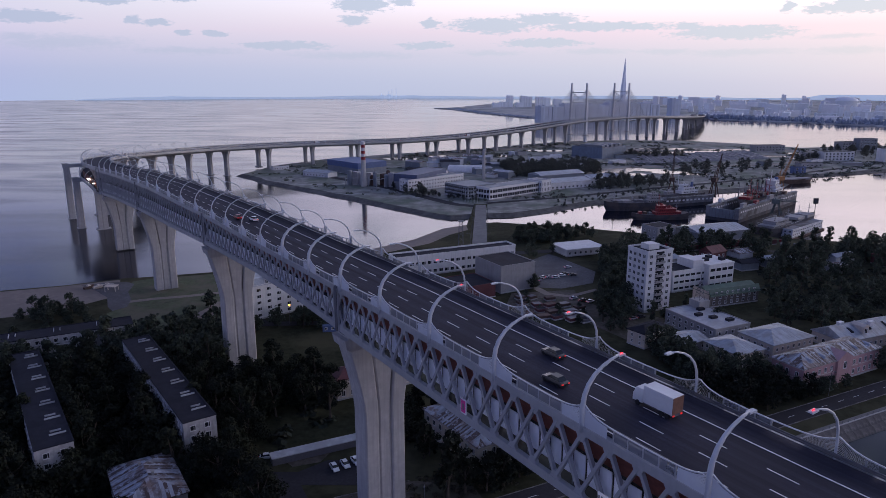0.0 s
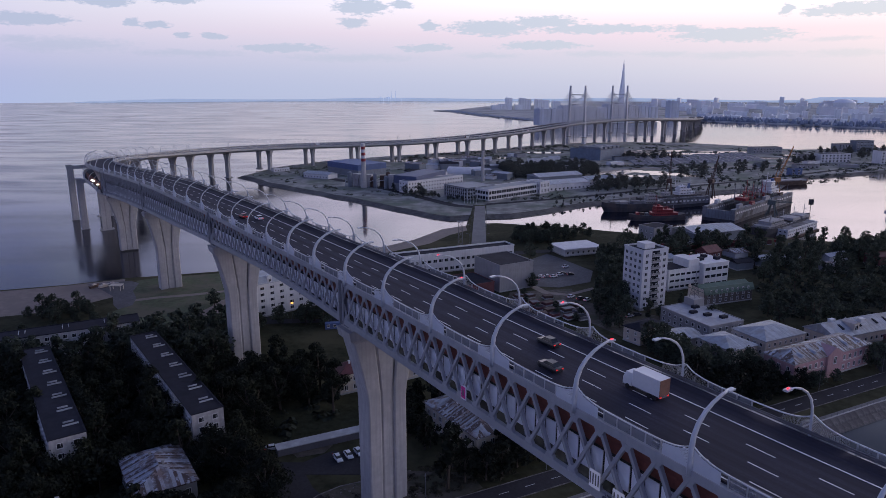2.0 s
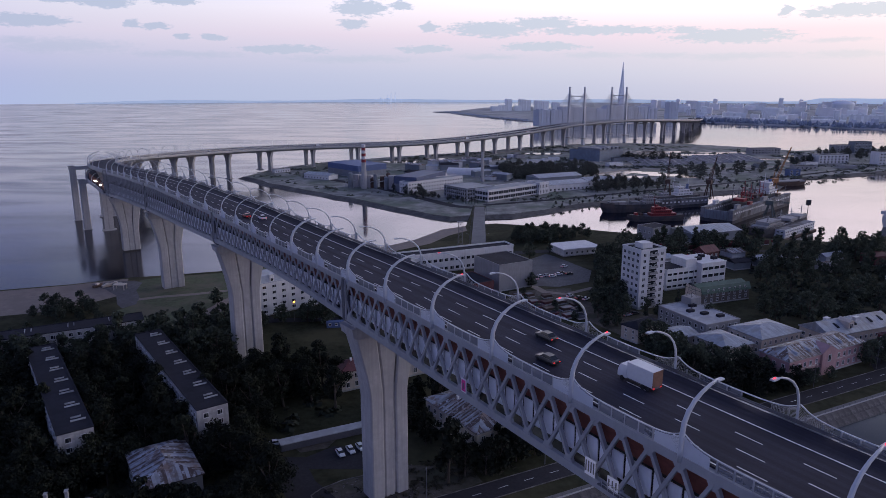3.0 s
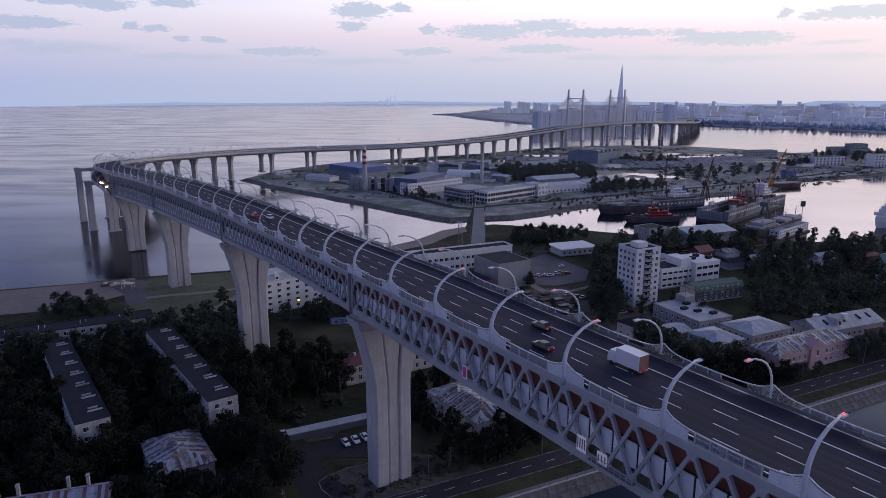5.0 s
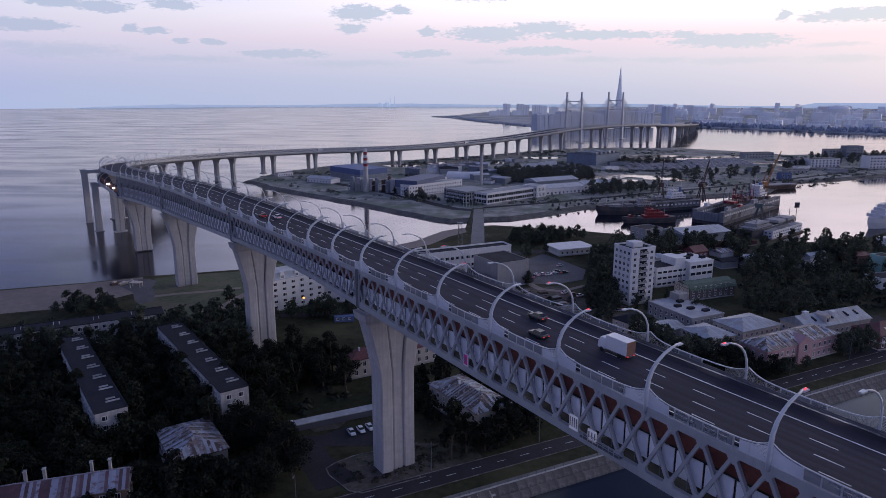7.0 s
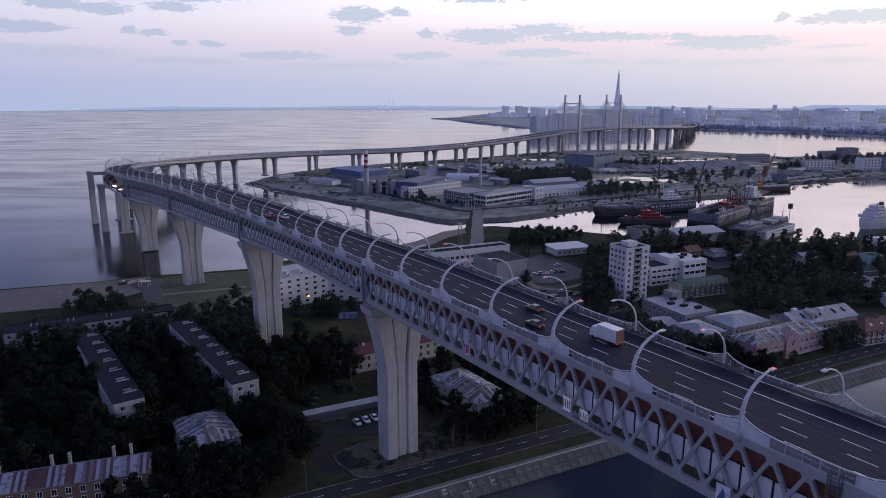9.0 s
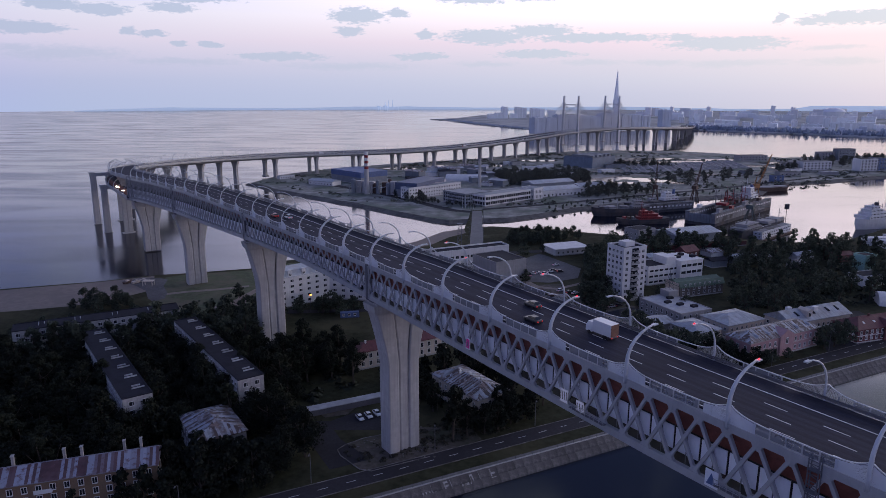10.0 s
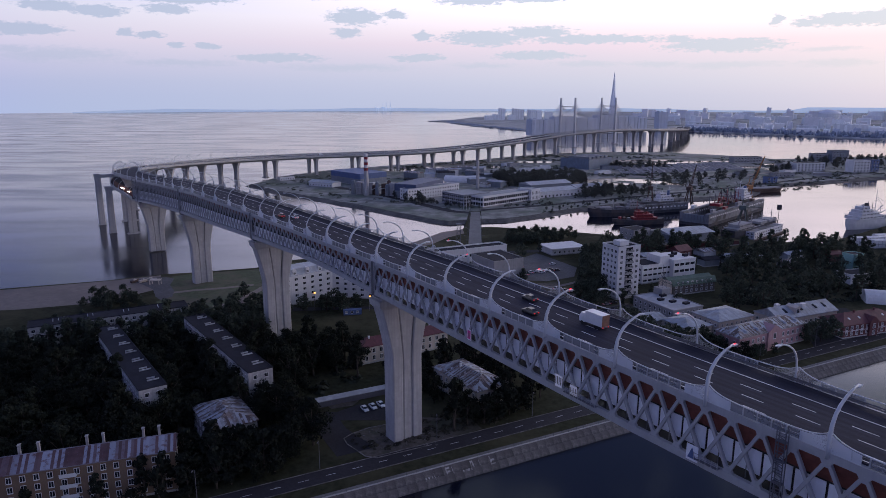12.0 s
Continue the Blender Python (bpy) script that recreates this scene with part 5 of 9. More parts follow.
for y0, y1, y2, y3 in ((-0.7, -0.3, 0.9, 1.2),):
    b = Build()
    b.loft([[(-0.5, y0, 5.4), (29.1, y0, 5.4), (29.1, y1, 5.4), (-0.5, y1, 5.4)], [(-0.5, y2, 8.6), (29.1, y2, 8.6), (29.1, y3, 8.6), (-0.5, y3, 8.6)]])
    mans = part("mansard", b, ROOF_GREEN, ob, "steep green sheet mansard")
    for k in range(8):
        put_window(mans, 3 + 3.2 * k, -0.25, 6.2, 0.0, 1.0, 1.2, "two", "dormer_window")
b = Build()
b.box(-0.35, 0.6, 0.0, -0.05, 11.4, 7.6)
part("end_wall", b, WALL_CREAM, ob, "cream plaster end wall")
ob = house("plaster_house", (79.0, 271.0), 36, 16, 8.5, 6.2, WALL_CREAM, "small cream house with a dark hipped roof and one lit window", "house", storeys=2, bay=3.6, win=(1.0, 1.3, "two"), faces="sw", roof="hip", roof_mat=ROOF_TAR, rise=1.8, seed=25)
b = Build()
b.box(8.6, -0.25, 2.4, 8.95, -0.12, 2.85)
part("wall_lamp", b, WARM_LIGHT, ob, "small warm wall lamp")
house("shed", (92.5, 266.0), 24, 12, 11, 4.2, WALL_GREY, "low shed with a pale sheet roof", "shed", storeys=1, bay=3.0, faces="sw", roof="gable", roof_mat=ROOF_SHEET_PALE, sheets=True, rise=1.6, seed=15)
house("plaster_house", (107, 252), 25.8, 14, 16, 5.6, WALL_CREAM, "cream plaster house with a light sheet roof", "house", storeys=2, bay=3.0, win=(1.1, 1.4, "two"), faces="sw", roof="hip", roof_mat=ROOF_SHEET_PALE, sheets=True, rise=2.2, seed=16)
house("plaster_house", (123.0, 258.5), 25.8, 22, 16, 6.8, WALL_CREAM, "cream plaster house with a hipped sheet roof", "house", storeys=2, bay=3.0, win=(1.1, 1.4, "two"), faces="swe", roof="hip", roof_mat=ROOF_SHEET_PALE, sheets=True, rise=2.4, seed=17)
ob = house("pink_house", (121.0, 233.0), 27.7, 42.6, 12, 8.4, WALL_PINK, "long two-storey pink plaster house with a patched sheet roof", "house", storeys=2, bay=3.1, win=(1.2, 1.8, "two"), faces="swe", roof="hip", roof_mat=ROOF_SHEETS, sheets=True, rise=2.6, seed=18)
b = Build()
b.box(17, -0.9, -0.5, 25, 0.1, 8.6)
b.face([(16.6, -1.0, 8.5), (25.4, -1.0, 8.5), (21, -1.0, 11.0)])
b.face([(16.6, -1.0, 8.5), (21, -1.0, 11.0), (21, 5, 11.0), (16.6, 2, 8.5)])
b.face([(25.4, -1.0, 8.5), (25.4, 2, 8.5), (21, 5, 11.0), (21, -1.0, 11.0)])
gable = part("gabled_bay", b, WALL_PINK, ob)
for z, h_ in ((4.3, 0.2), (7.9, 0.35)):
    b = Build()
    b.box(-0.14, -0.14, z, 42.74, 12.1, z + h_)
    part("string_course", b, WALL_CREAM, ob)
for x in (6, 13, 31, 38):
    b = Build()
    b.loft([[(x - 0.9, 1.2, 9.0), (x + 0.9, 1.2, 9.0), (x + 0.9, 3.8, 10.0), (x - 0.9, 3.8, 10.0)], [(x - 0.1, 1.4, 10.1), (x + 0.1, 1.4, 10.1), (x + 0.1, 4.2, 10.5), (x - 0.1, 4.2, 10.5)]])
    part("roof_hatch", b, ROOF_ZINC, ob)
put_window(gable, 21, -0.93, 5.0, 0.0, 1.6, 2.6, "two")
ob = house("long_house", (154.6, 267.2), 22.5, 37.9, 14.6, 4.8, WALL_CREAM, "long low house with a pale grey gabled sheet roof", "house", storeys=1, bay=3.0, faces="swe", roof="gable", roof_mat=ROOF_SHEET_PALE, sheets=True, rise=3.6, seed=19)
b = Build()
b.box(11.5, 1.6, 5.0, 14.6, 6.5, 8.6)
b.loft([[(11.2, 1.2, 8.6), (14.9, 1.2, 8.6), (14.9, 7, 8.6), (11.2, 7, 8.6)], [(13.0, 1.2, 9.5), (13.1, 1.2, 9.5), (13.1, 7, 9.5), (13.0, 7, 9.5)]])
dm = part("dormer", b, WALL_CREAM, ob)
put_window(dm, 13.05, 1.58, 5.7, 0.0, 1.6, 2.2, "two", "dormer_window")
for x in (7.5, 17.5, 27.0, 33.0):
    b = Build()
    b.loft([[(x - 0.8, 2.6, 6.0), (x + 0.8, 2.6, 6.0), (x + 0.8, 5.6, 7.4), (x - 0.8, 5.6, 7.4)], [(x - 0.5, 2.9, 6.9), (x + 0.5, 2.9, 6.9), (x + 0.5, 5.4, 7.8), (x - 0.5, 5.4, 7.8)]])
    part("roof_hatch", b, ROOF_TAR, ob)
chimneys(ob, [(20, 5), (8, 9)], 7.2, WALL_WHITE, 2.4, 1.6, 1.6)
ob = house("red_roofed_villa", (177.0, 254.8), 18.0, 34, 13, 6.2, WALL_DARKBRICK, "dark brick villa with white window trim and a red roof", "house", storeys=2, bay=3.0, win=(1.3, 1.7, "two"), faces="swe", roof="hip", roof_mat=ROOF_RED, rise=3.4, seed=20)
chimneys(ob, [(12, 6), (24, 6)], 9.0, WALL_DARKBRICK)
for x in (6, 12, 18, 26):
    b = Build()
    b.loft([[(x - 0.5, 2.4, 7.55), (x + 0.5, 2.4, 7.55), (x + 0.5, 3.5, 8.15), (x - 0.5, 3.5, 8.15)], [(x - 0.5, 2.4, 7.7), (x + 0.5, 2.4, 7.7), (x + 0.5, 3.5, 8.3), (x - 0.5, 3.5, 8.3)]])
    part("skylight", b, TRIM_WHITE, ob)
for z, h_ in ((3.2, 0.22), (5.9, 0.3)):
    b = Build()
    b.box(-0.12, -0.14, z, 34.12, 13.1, z + h_)
    part("string_course", b, TRIM_WHITE, ob)
b = Build()
b.box(14.5, -0.9, 0, 19.5, 0, 6.6)
b.loft([[(14.2, -1.1, 6.6), (19.8, -1.1, 6.6), (19.8, 5, 6.6), (14.2, 5, 6.6)], [(16.9, -1.1, 9.0), (17.1, -1.1, 9.0), (17.1, 5, 9.0), (16.9, 5, 9.0)]])
bay_ = part("gabled_bay", b, WALL_DARKBRICK, ob)
put_window(bay_, 17, -0.95, 3.7, 0.0, 1.5, 2.0, "two")
put_window(bay_, 17, -0.95, 0.7, 0.0, 1.5, 2.0, "two")
# long white warehouse and grey hall beside the bridge
ob = house("warehouse", (-25.0, 369.0), 25.1, 73, 10.5, 10.8, WALL_WHITE, "long white two-storey warehouse with a worn flat roof", "warehouse", storeys=2, bay=3.4, win=(2.3, 1.8, "three"), faces="sw", seed=21, parapet=0.9)
house("concrete_hall", (28.5, 343.0), 29.5, 20.5, 24, 13.8, WALL_GREY, "blank grey concrete hall with a dark flat roof", "hall", seed=22)
house("brick_annexe", (2.0, 325.0), 29.5, 27, 20, 7.0, WALL_DARKBRICK, "low dark brick annexe with a tar roof", "annexe", seed=23)
ob = house("canopy_building", (73.6, 416.6), 20.5, 22.8, 15, 4.6, WALL_WHITE, "white pavilion with a flat canopy roof", "pavilion", storeys=1, bay=3.5, faces="s", roof_mat=ROOF_PALE, seed=24)
b = Build()
b.box(-2, -3, 4.6, 25, 16, 5.3)
part("canopy", b, WALL_WHITE, ob)

# ---- streets, embankment and small things of the near island ----
def strip(name, pts, z, mat, label, thick=0.25, category="road"):
    b = Build()
    area = sum(pts[i - 1][0] * pts[i][1] - pts[i][0] * pts[i - 1][1] for i in range(len(pts)))
    b.prism(pts if area > 0 else pts[::-1], z - thick, z)
    return tagged(part(name, b, mat), label, category, kind="structure")


def along(a0, a1, c0, c1):
    return [grid(QUAY, a0, c0), grid(QUAY, a1, c0), grid(QUAY, a1, c1), grid(QUAY, a0, c1)]


strip("road_embankment", along(-400, 420, 7.4, 14.0), 3.06, ROAD, "dark asphalt embankment street with dashed lane paint")
strip("pavement_embankment", along(-400, 420, 0.3, 1.9), 3.10, surface("paving", (0.16, 0.155, 0.15), 0.9, var=0.2, grain=0.8), "narrow concrete footway above the embankment", category="pavement")
for c, nm in ((7.15, "kerb_south"), (14.0, "kerb_north")):
    b = Build()
    b.hexa([(*grid(QUAY, -400, c), 2.9), (*grid(QUAY, 420, c), 2.9), (*grid(QUAY, 420, c + 0.25), 2.9), (*grid(QUAY, -400, c + 0.25), 2.9), (*grid(QUAY, -400, c), 3.17), (*grid(QUAY, 420, c), 3.17), (*grid(QUAY, 420, c + 0.25), 3.17), (*grid(QUAY, -400, c + 0.25), 3.17)])
    tagged(part(nm, b, STONE), "low concrete kerb of the embankment street", "kerb", kind="structure")
street_dash = Build()
street_dash.box(-1.5, -0.06, 0, 1.5, 0.06, 0.012)
street_dash_mesh = street_dash.mesh("street_dash", PAINT)
marks = thing("street_marking", Matrix(), "dashed white centre line on the embankment street", "road marking")
for a in range(-90, 300, 8):
    part("dash", street_dash_mesh, PAINT, marks, at=Matrix.Translation((*grid(QUAY, a, 10.7), 3.065)) @ Matrix.Rotation(radians(26.5), 4, "Z"))
strip("road_access", [(-33.5, 154.5), (-22.5, 160.0), (-33, 172), (-38, 182), (-47, 184), (-49, 177), (-41, 168)], 3.05, ROAD, "short asphalt access road")
strip("road_parking", [(-49, 184), (-38, 178), (-20, 178), (-20, 190), (-31, 190), (-38, 184)], 3.055, ROAD, "small asphalt parking place under the bridge")
strip("ground_verge", [(-40, 186.5), (-33, 189), (-31, 194), (-44, 191)], 3.04, YARD, "bare verge beside the parking place", category="ground")
PLOT = [(-33.0, 165.5), (-31.0, 168.5), (-26.0, 172.5), (-8.0, 180.0), (8.0, 179.0), (11.0, 172.0), (-5.0, 161.5), (-21.5, 153.6), (-25.0, 154.6), (-31.5, 162.0)]
strip("ground_pier_plot", PLOT, 3.045, YARD, "bare brown earth and dry grass round the foot of a pier", category="ground")
kerb_run = [(-8.0, 180.0), (-26.0, 172.5), (-31.0, 168.5), (-33.0, 165.5), (-31.5, 162.0), (-25.0, 154.6), (-21.5, 153.6), (-5.0, 161.5)]
b = Build()
for p, q in zip(kerb_run, kerb_run[1:]):
    b.bar((*p, 3.07), (*q, 3.07), 0.3, 0.22)
tagged(part("kerb_access", b, STONE), "low concrete kerb round the pier plot", "kerb", kind="structure")
rnd = random.Random(29)
b = Build()
for k in range(150):
    a, d = rnd.uniform(0, math.tau), rnd.uniform(4.5, 11)
    x, y, r = -14.0 + d * math.cos(a) * 1.3, 167.0 + d * math.sin(a) * 0.8, rnd.uniform(0.08, 0.28)
    b.loft([[(x + u * r * rnd.uniform(0.6, 1.1), y + v * r * rnd.uniform(0.6, 1.1), z) for u, v in ((-1, -1), (1, -1), (1, 1), (-1, 1))] for z in (3.03, 3.05 + r * rnd.uniform(0.3, 0.7))])
tagged(part("rubble", b, STONE), "pale broken stones strewn round a bridge pier", "rubble", kind="stuff")
strip("ground_beach", [(-232, 341), (-196, 354), (-171, 367), (-160, 338), (-172, 321), (-188, 309), (-215, 300), (-300, 285), (-320, 308)], 3.03, SAND, "pale sandy beach", category="beach")
strip("ground_meadow", [(-152, 312), (-149, 322), (-159, 342), (-163, 364), (-154, 369.5), (-117, 381), (-102, 396), (-78, 404), (-70, 352), (-82, 318), (-100, 297), (-122, 290), (-145, 305)], 3.022, MEADOW, "open grassy meadow behind the shore", category="ground")
strip("road_beach", [(-186, 356), (-176, 361), (-166, 363), (-160, 359), (-157, 345), (-150, 333), (-147, 322), (-151, 316), (-156, 322), (-163, 336), (-174, 347)], 3.06, LOT, "worn grey asphalt apron by the beach")
strip("path_shore", [(-104, 342), (-108, 324), (-115, 300), (-119, 292), (-116, 291), (-111, 299), (-104, 324), (-100, 340)], 3.05, SAND, "worn earth path over the grass", category="path")
strip("path_meadow", [(-153.5, 325.5), (-139, 332.5), (-124, 337), (-109, 343.5), (-109.5, 347), (-125, 340.5), (-140, 336), (-155, 329)], 3.045, SAND, "worn earth path over the shore meadow", category="path")
strip("ground_earth", [(-120, 305), (-112, 300), (-102, 312), (-104, 330), (-110, 330), (-108, 316)], 3.042, SAND, "bare sandy earth beside a pier", category="ground")
strip("road_pier_two", [(-96, 315), (-80, 296), (-30, 300), (-30, 304), (-76, 302), (-90, 320)], 3.05, ROAD, "narrow lane by the dormitory")
strip("ground_canal_edge", [(-49, 432), (-20, 463), (-1, 498), (16, 511), (17, 494), (4, 478), (-9, 452), (-40, 422)], 3.05, SAND, "bare sandy edge of the canal", category="ground")
strip("road_square", [(157, 240), (178, 250), (205, 262), (205, 300), (192, 300), (184, 276), (168, 268)], 3.055, ROAD, "asphalt forecourt in front of the villa")
strip("road_centre", [(36, 356), (44, 400), (64, 424), (68, 418), (84, 384), (78, 362), (60, 352)], 3.05, LOT, "worn grey asphalt yard with parked cars")
strip("path_yard", [(43, 357), (47, 359), (53, 345), (62, 341), (77, 352), (78, 349), (62, 337.5), (50, 341.5)], 3.045, SAND, "worn sandy path over the grass", category="path")
strip("road_jetty", [(16.5, 420), (26.5, 420), (35.3, 596), (26.7, 596)], 3.07, surface("worn_concrete_road", (0.17, 0.168, 0.17), 0.9, var=0.2, grain=0.5, patch=0.1), "pale concrete road on a causeway across the canal")
strip("ground_tower_yard", [(64, 300), (88, 258), (120, 262), (107, 298), (92, 312), (66, 330)], 3.042, YARD, "worn yard ground beside the tower block", category="ground")
strip("road_quay", [(34, 420), (140, 445), (215, 425), (216, 431), (140, 452), (34, 428)], 3.06, ROAD, "quay road behind the shore trees")
strip("ground_yard", [(28, 318), (66, 300), (66, 350), (34, 344)], 3.04, YARD, "cluttered waste ground with low sheds", category="ground")
# sloping slabs of the embankment
embank = thing("embankment", Matrix(), "sloping embankment of weathered concrete slabs above dark water", "embankment", kind="structure")
slab = Build()
slab.hexa([(0.012, -2.08, 1.44), (2.988, -2.08, 1.44), (2.988, 0, 2.98), (0.012, 0, 2.98), (0.02, -2.14, 1.60), (2.98, -2.14, 1.60), (2.98, -0.1, 3.16), (0.02, -0.1, 3.16)])
slab_mesh = slab.mesh("slab", STONE)
for k, a in enumerate(range(-60, 300, 3)):
    for row in range(2):
        lift = random.Random(k * 7 + row).uniform(-0.04, 0.05)
        part("slab", slab_mesh, STONE, embank, at=Matrix.Translation((*grid(QUAY, a, -2.1 * row), -1.58 * row + lift)) @ Matrix.Rotation(radians(26.5), 4, "Z"))
b = Build()
b.hexa([(*grid(QUAY, -400, -4.6), -1), (*grid(QUAY, 700, -4.6), -1), (*grid(QUAY, 700, 0), -1), (*grid(QUAY, -400, 0), -1), (*grid(QUAY, -400, -4.6), -0.3), (*grid(QUAY, 700, -4.6), -0.3), (*grid(QUAY, 700, 0.3), 3.02), (*grid(QUAY, -400, 0.3), 3.02)])
part("slope_base", b, STONE, embank)
b = Build()
b.hexa([(*grid(QUAY, -400, -0.15), 2.9), (*grid(QUAY, 420, -0.15), 2.9), (*grid(QUAY, 420, 0.3), 2.9), (*grid(QUAY, -400, 0.3), 2.9), (*grid(QUAY, -400, -0.15), 3.3), (*grid(QUAY, 420, -0.15), 3.3), (*grid(QUAY, 420, 0.3), 3.3), (*grid(QUAY, -400, 0.3), 3.3)])
part("coping", b, CONCRETE, embank)
rnd = random.Random(44)
b = Build()
x, tall = 30.0, lambda c: 3.21 + c * 0.752
while x < 52:
    # each faded sign: two strokes up the slope and one or two across
    w = rnd.uniform(1.1, 1.7)
    strokes = [(0, 0.42, 0.5, 2.7), (w - 0.42, w, 0.5, 2.7)] if rnd.random() < 0.55 else [(0, 0.42, 0.5, 2.7)]
    strokes += [(0, w, c, c + 0.45) for c in rnd.sample((0.5, 1.35, 2.2), rnd.choice((1, 2)))]
    for u0, u1, c0, c1 in strokes:
        b.face([(*grid(QUAY, x + u0, -c1), tall(-c1)), (*grid(QUAY, x + u1, -c1), tall(-c1)), (*grid(QUAY, x + u1, -c0), tall(-c0)), (*grid(QUAY, x + u0, -c0), tall(-c0))])
    x += w + rnd.choice((0.5, 0.7, 1.9))
part("paint_bars", b, surface("faded_white_paint", (0.34, 0.33, 0.33), 0.9, var=0.45, grain=1.6, patch=0.6, col2=(0.16, 0.15, 0.15)), embank, "faded white paint marks")
rail = thing("railing", Matrix(), "low dark iron railing along the embankment", "railing")
b = Build()
for z in (0.45, 0.95):
    b.bar((*grid(QUAY, -150, 0.1), 3.3 + z), (*grid(QUAY, 330, 0.1), 3.3 + z), 0.06, 0.07)
part("rail", b, STEEL_DARK, rail)
post = Build()
post.box(-0.06, -0.06, 0, 0.06, 0.06, 1.0)
post_mesh = post.mesh("post", STEEL_DARK)
for a in range(-110, 320, 3):
    part("post", post_mesh, STEEL_DARK, rail, at=Matrix.Translation((*grid(QUAY, a, 0.1), 3.3)))
# long low garage row beside the parking place
b = Build()
p, q = Vector((-45.5, 186.8)), Vector((-20, 199.3))
u = (q - p).normalized()
w = Vector((-u.y, u.x))
garage = thing("garage_row", Matrix.Translation((p.x, p.y, 3.0)) @ Matrix.Rotation(math.atan2(u.y, u.x), 4, "Z"), "long low garage row with a pale flat roof and dark doors", "garage")
L = (q - p).length
b.box(0, 0, 0, L, 3.2, 2.1)
part("outer_wall", b, STEEL_DARK, garage)
b = Build()
b.box(-0.2, -0.3, 2.1, L + 0.2, 3.4, 2.35)
part("roof", b, ROOF_PALE, garage)
for k in range(int(L / 3)):
    b = Build()
    b.box(0.4 + 3 * k, -0.06, 0.1, 2.8 + 3 * k, 0.0, 1.9)
    part("garage_door", b, STEEL_DARK, garage)
kiosk = thing("site_cabin", Matrix.Translation((-50, 289, 3.0)) @ Matrix.Rotation(radians(10), 4, "Z"), "blue site cabin with white windows on grass", "cabin")
b = Build()
b.box(0, 0, 0.1, 9, 2.6, 2.7)
part("body", b, BLUE, kiosk)
for x in (1.5, 4.2, 6.9):
    put_window(kiosk, x, -0.02, 1.1, 0.0, 1.1, 1.1, "two")


# ---- vehicles ----
PAINTS = {k: surface(k + "_car_paint", c, 0.3, 0.0, var=0.05) for k, c in (("white", (0.65, 0.66, 0.68)), ("dark", (0.03, 0.03, 0.036)), ("red", (0.28, 0.02, 0.025)), ("silver", (0.36, 0.37, 0.40)))}


def make_car(colour, label, van=False):
    ob = thing("van" if van else "car", Matrix(), label, "van" if van else "car")
    hgt = 1.95 if van else 1.45
    b = Build()
    def ring(x, w, z0, z1):
        return [(x, -w, z0), (x, w, z0), (x, w + 0.04, (z0 + z1) / 2), (x, w - 0.08, z1), (x, -w + 0.08, z1), (x, -w - 0.04, (z0 + z1) / 2)]
    b.loft([ring(-2.2, 0.70, 0.4, 0.75), ring(-2.1, 0.82, 0.3, 0.92), ring(-1.2, 0.86, 0.25, 0.96), ring(1.0, 0.86, 0.25, 0.94), ring(2.0, 0.80, 0.3, 0.78), ring(2.2, 0.68, 0.4, 0.62)])
    part("body", b, PAINTS[colour], ob)
    b = Build()
    xs = (-2.15, -1.95, 1.0, 1.6) if van else (-1.75, -1.1, 0.35, 1.1)
    b.loft([[(xs[0], -0.74, 0.9), (xs[3], -0.74, 0.9), (xs[3], 0.74, 0.9), (xs[0], 0.74, 0.9)], [(xs[1], -0.60, hgt - 0.06), (xs[2], -0.60, hgt - 0.06), (xs[2], 0.60, hgt - 0.06), (xs[1], 0.60, hgt - 0.06)]])
    part("cabin_glass", b, GLASS, ob)
    b = Build()
    b.box(xs[1] - 0.05, -0.6, hgt - 0.06, xs[2] + 0.05, 0.6, hgt)
    part("roof", b, PAINTS[colour], ob)
    for x in (-1.35, 1.35):
        for y in (-0.80, 0.80):
            b = Build()
            b.tube([(x, y - 0.1, 0.32), (x, y + 0.1, 0.32)], 0.32, 10)
            part("wheel", b, TYRE, ob)
    for y in (-0.6, 0.6):
        b = Build()
        b.box(-2.22, y - 0.16, 0.62, -2.14, y + 0.16, 0.78)
        part("tail_light", b, TAIL, ob)
    return ob


def put_car(proto, x, y, z, deg):
    return copy_thing(proto, Matrix.Translation((x, y, z)) @ Matrix.Rotation(radians(deg), 4, "Z"))


HEAD = math.degrees(math.atan2(DIR.y, DIR.x))


def on_road(proto, s, n, fresh=False):
    tilt = math.atan((top(s + 3) - top(s - 3)) / 6)
    m = Matrix.Translation(at_s(s, n, top(s) + 0.55)) @ Matrix.Rotation(radians(HEAD), 4, "Z") @ Matrix.Rotation(-tilt, 4, "Y")
    if fresh:
        proto.matrix_basis = m
        return proto
    return copy_thing(proto, m)


dark_car = make_car("dark", "dark saloon car driving on the bridge")
on_road(dark_car, 84.0, -4.4, True)
on_road(dark_car, 91.5, 2.2)
on_road(make_car("red", "dark red saloon car driving on the bridge"), 233.0, -3.4, True)
on_road(make_car("white", "white saloon car driving on the bridge"), 227.0, -0.2, True)
truck = thing("box_truck", Matrix(), "box truck with a white body and brown rear doors", "truck")
b = Build()
b.box(-3.6, -1.25, 1.0, 2.2, 1.25, 3.9)
part("cargo_box", b, PAINTS["white"], truck)
b = Build()
b.box(-3.66, -1.2, 1.05, -3.6, 1.2, 3.85)
part("rear_door", b, surface("brown_door_paint", (0.20, 0.10, 0.07), 0.6), truck, "brown rear doors")
b = Build()
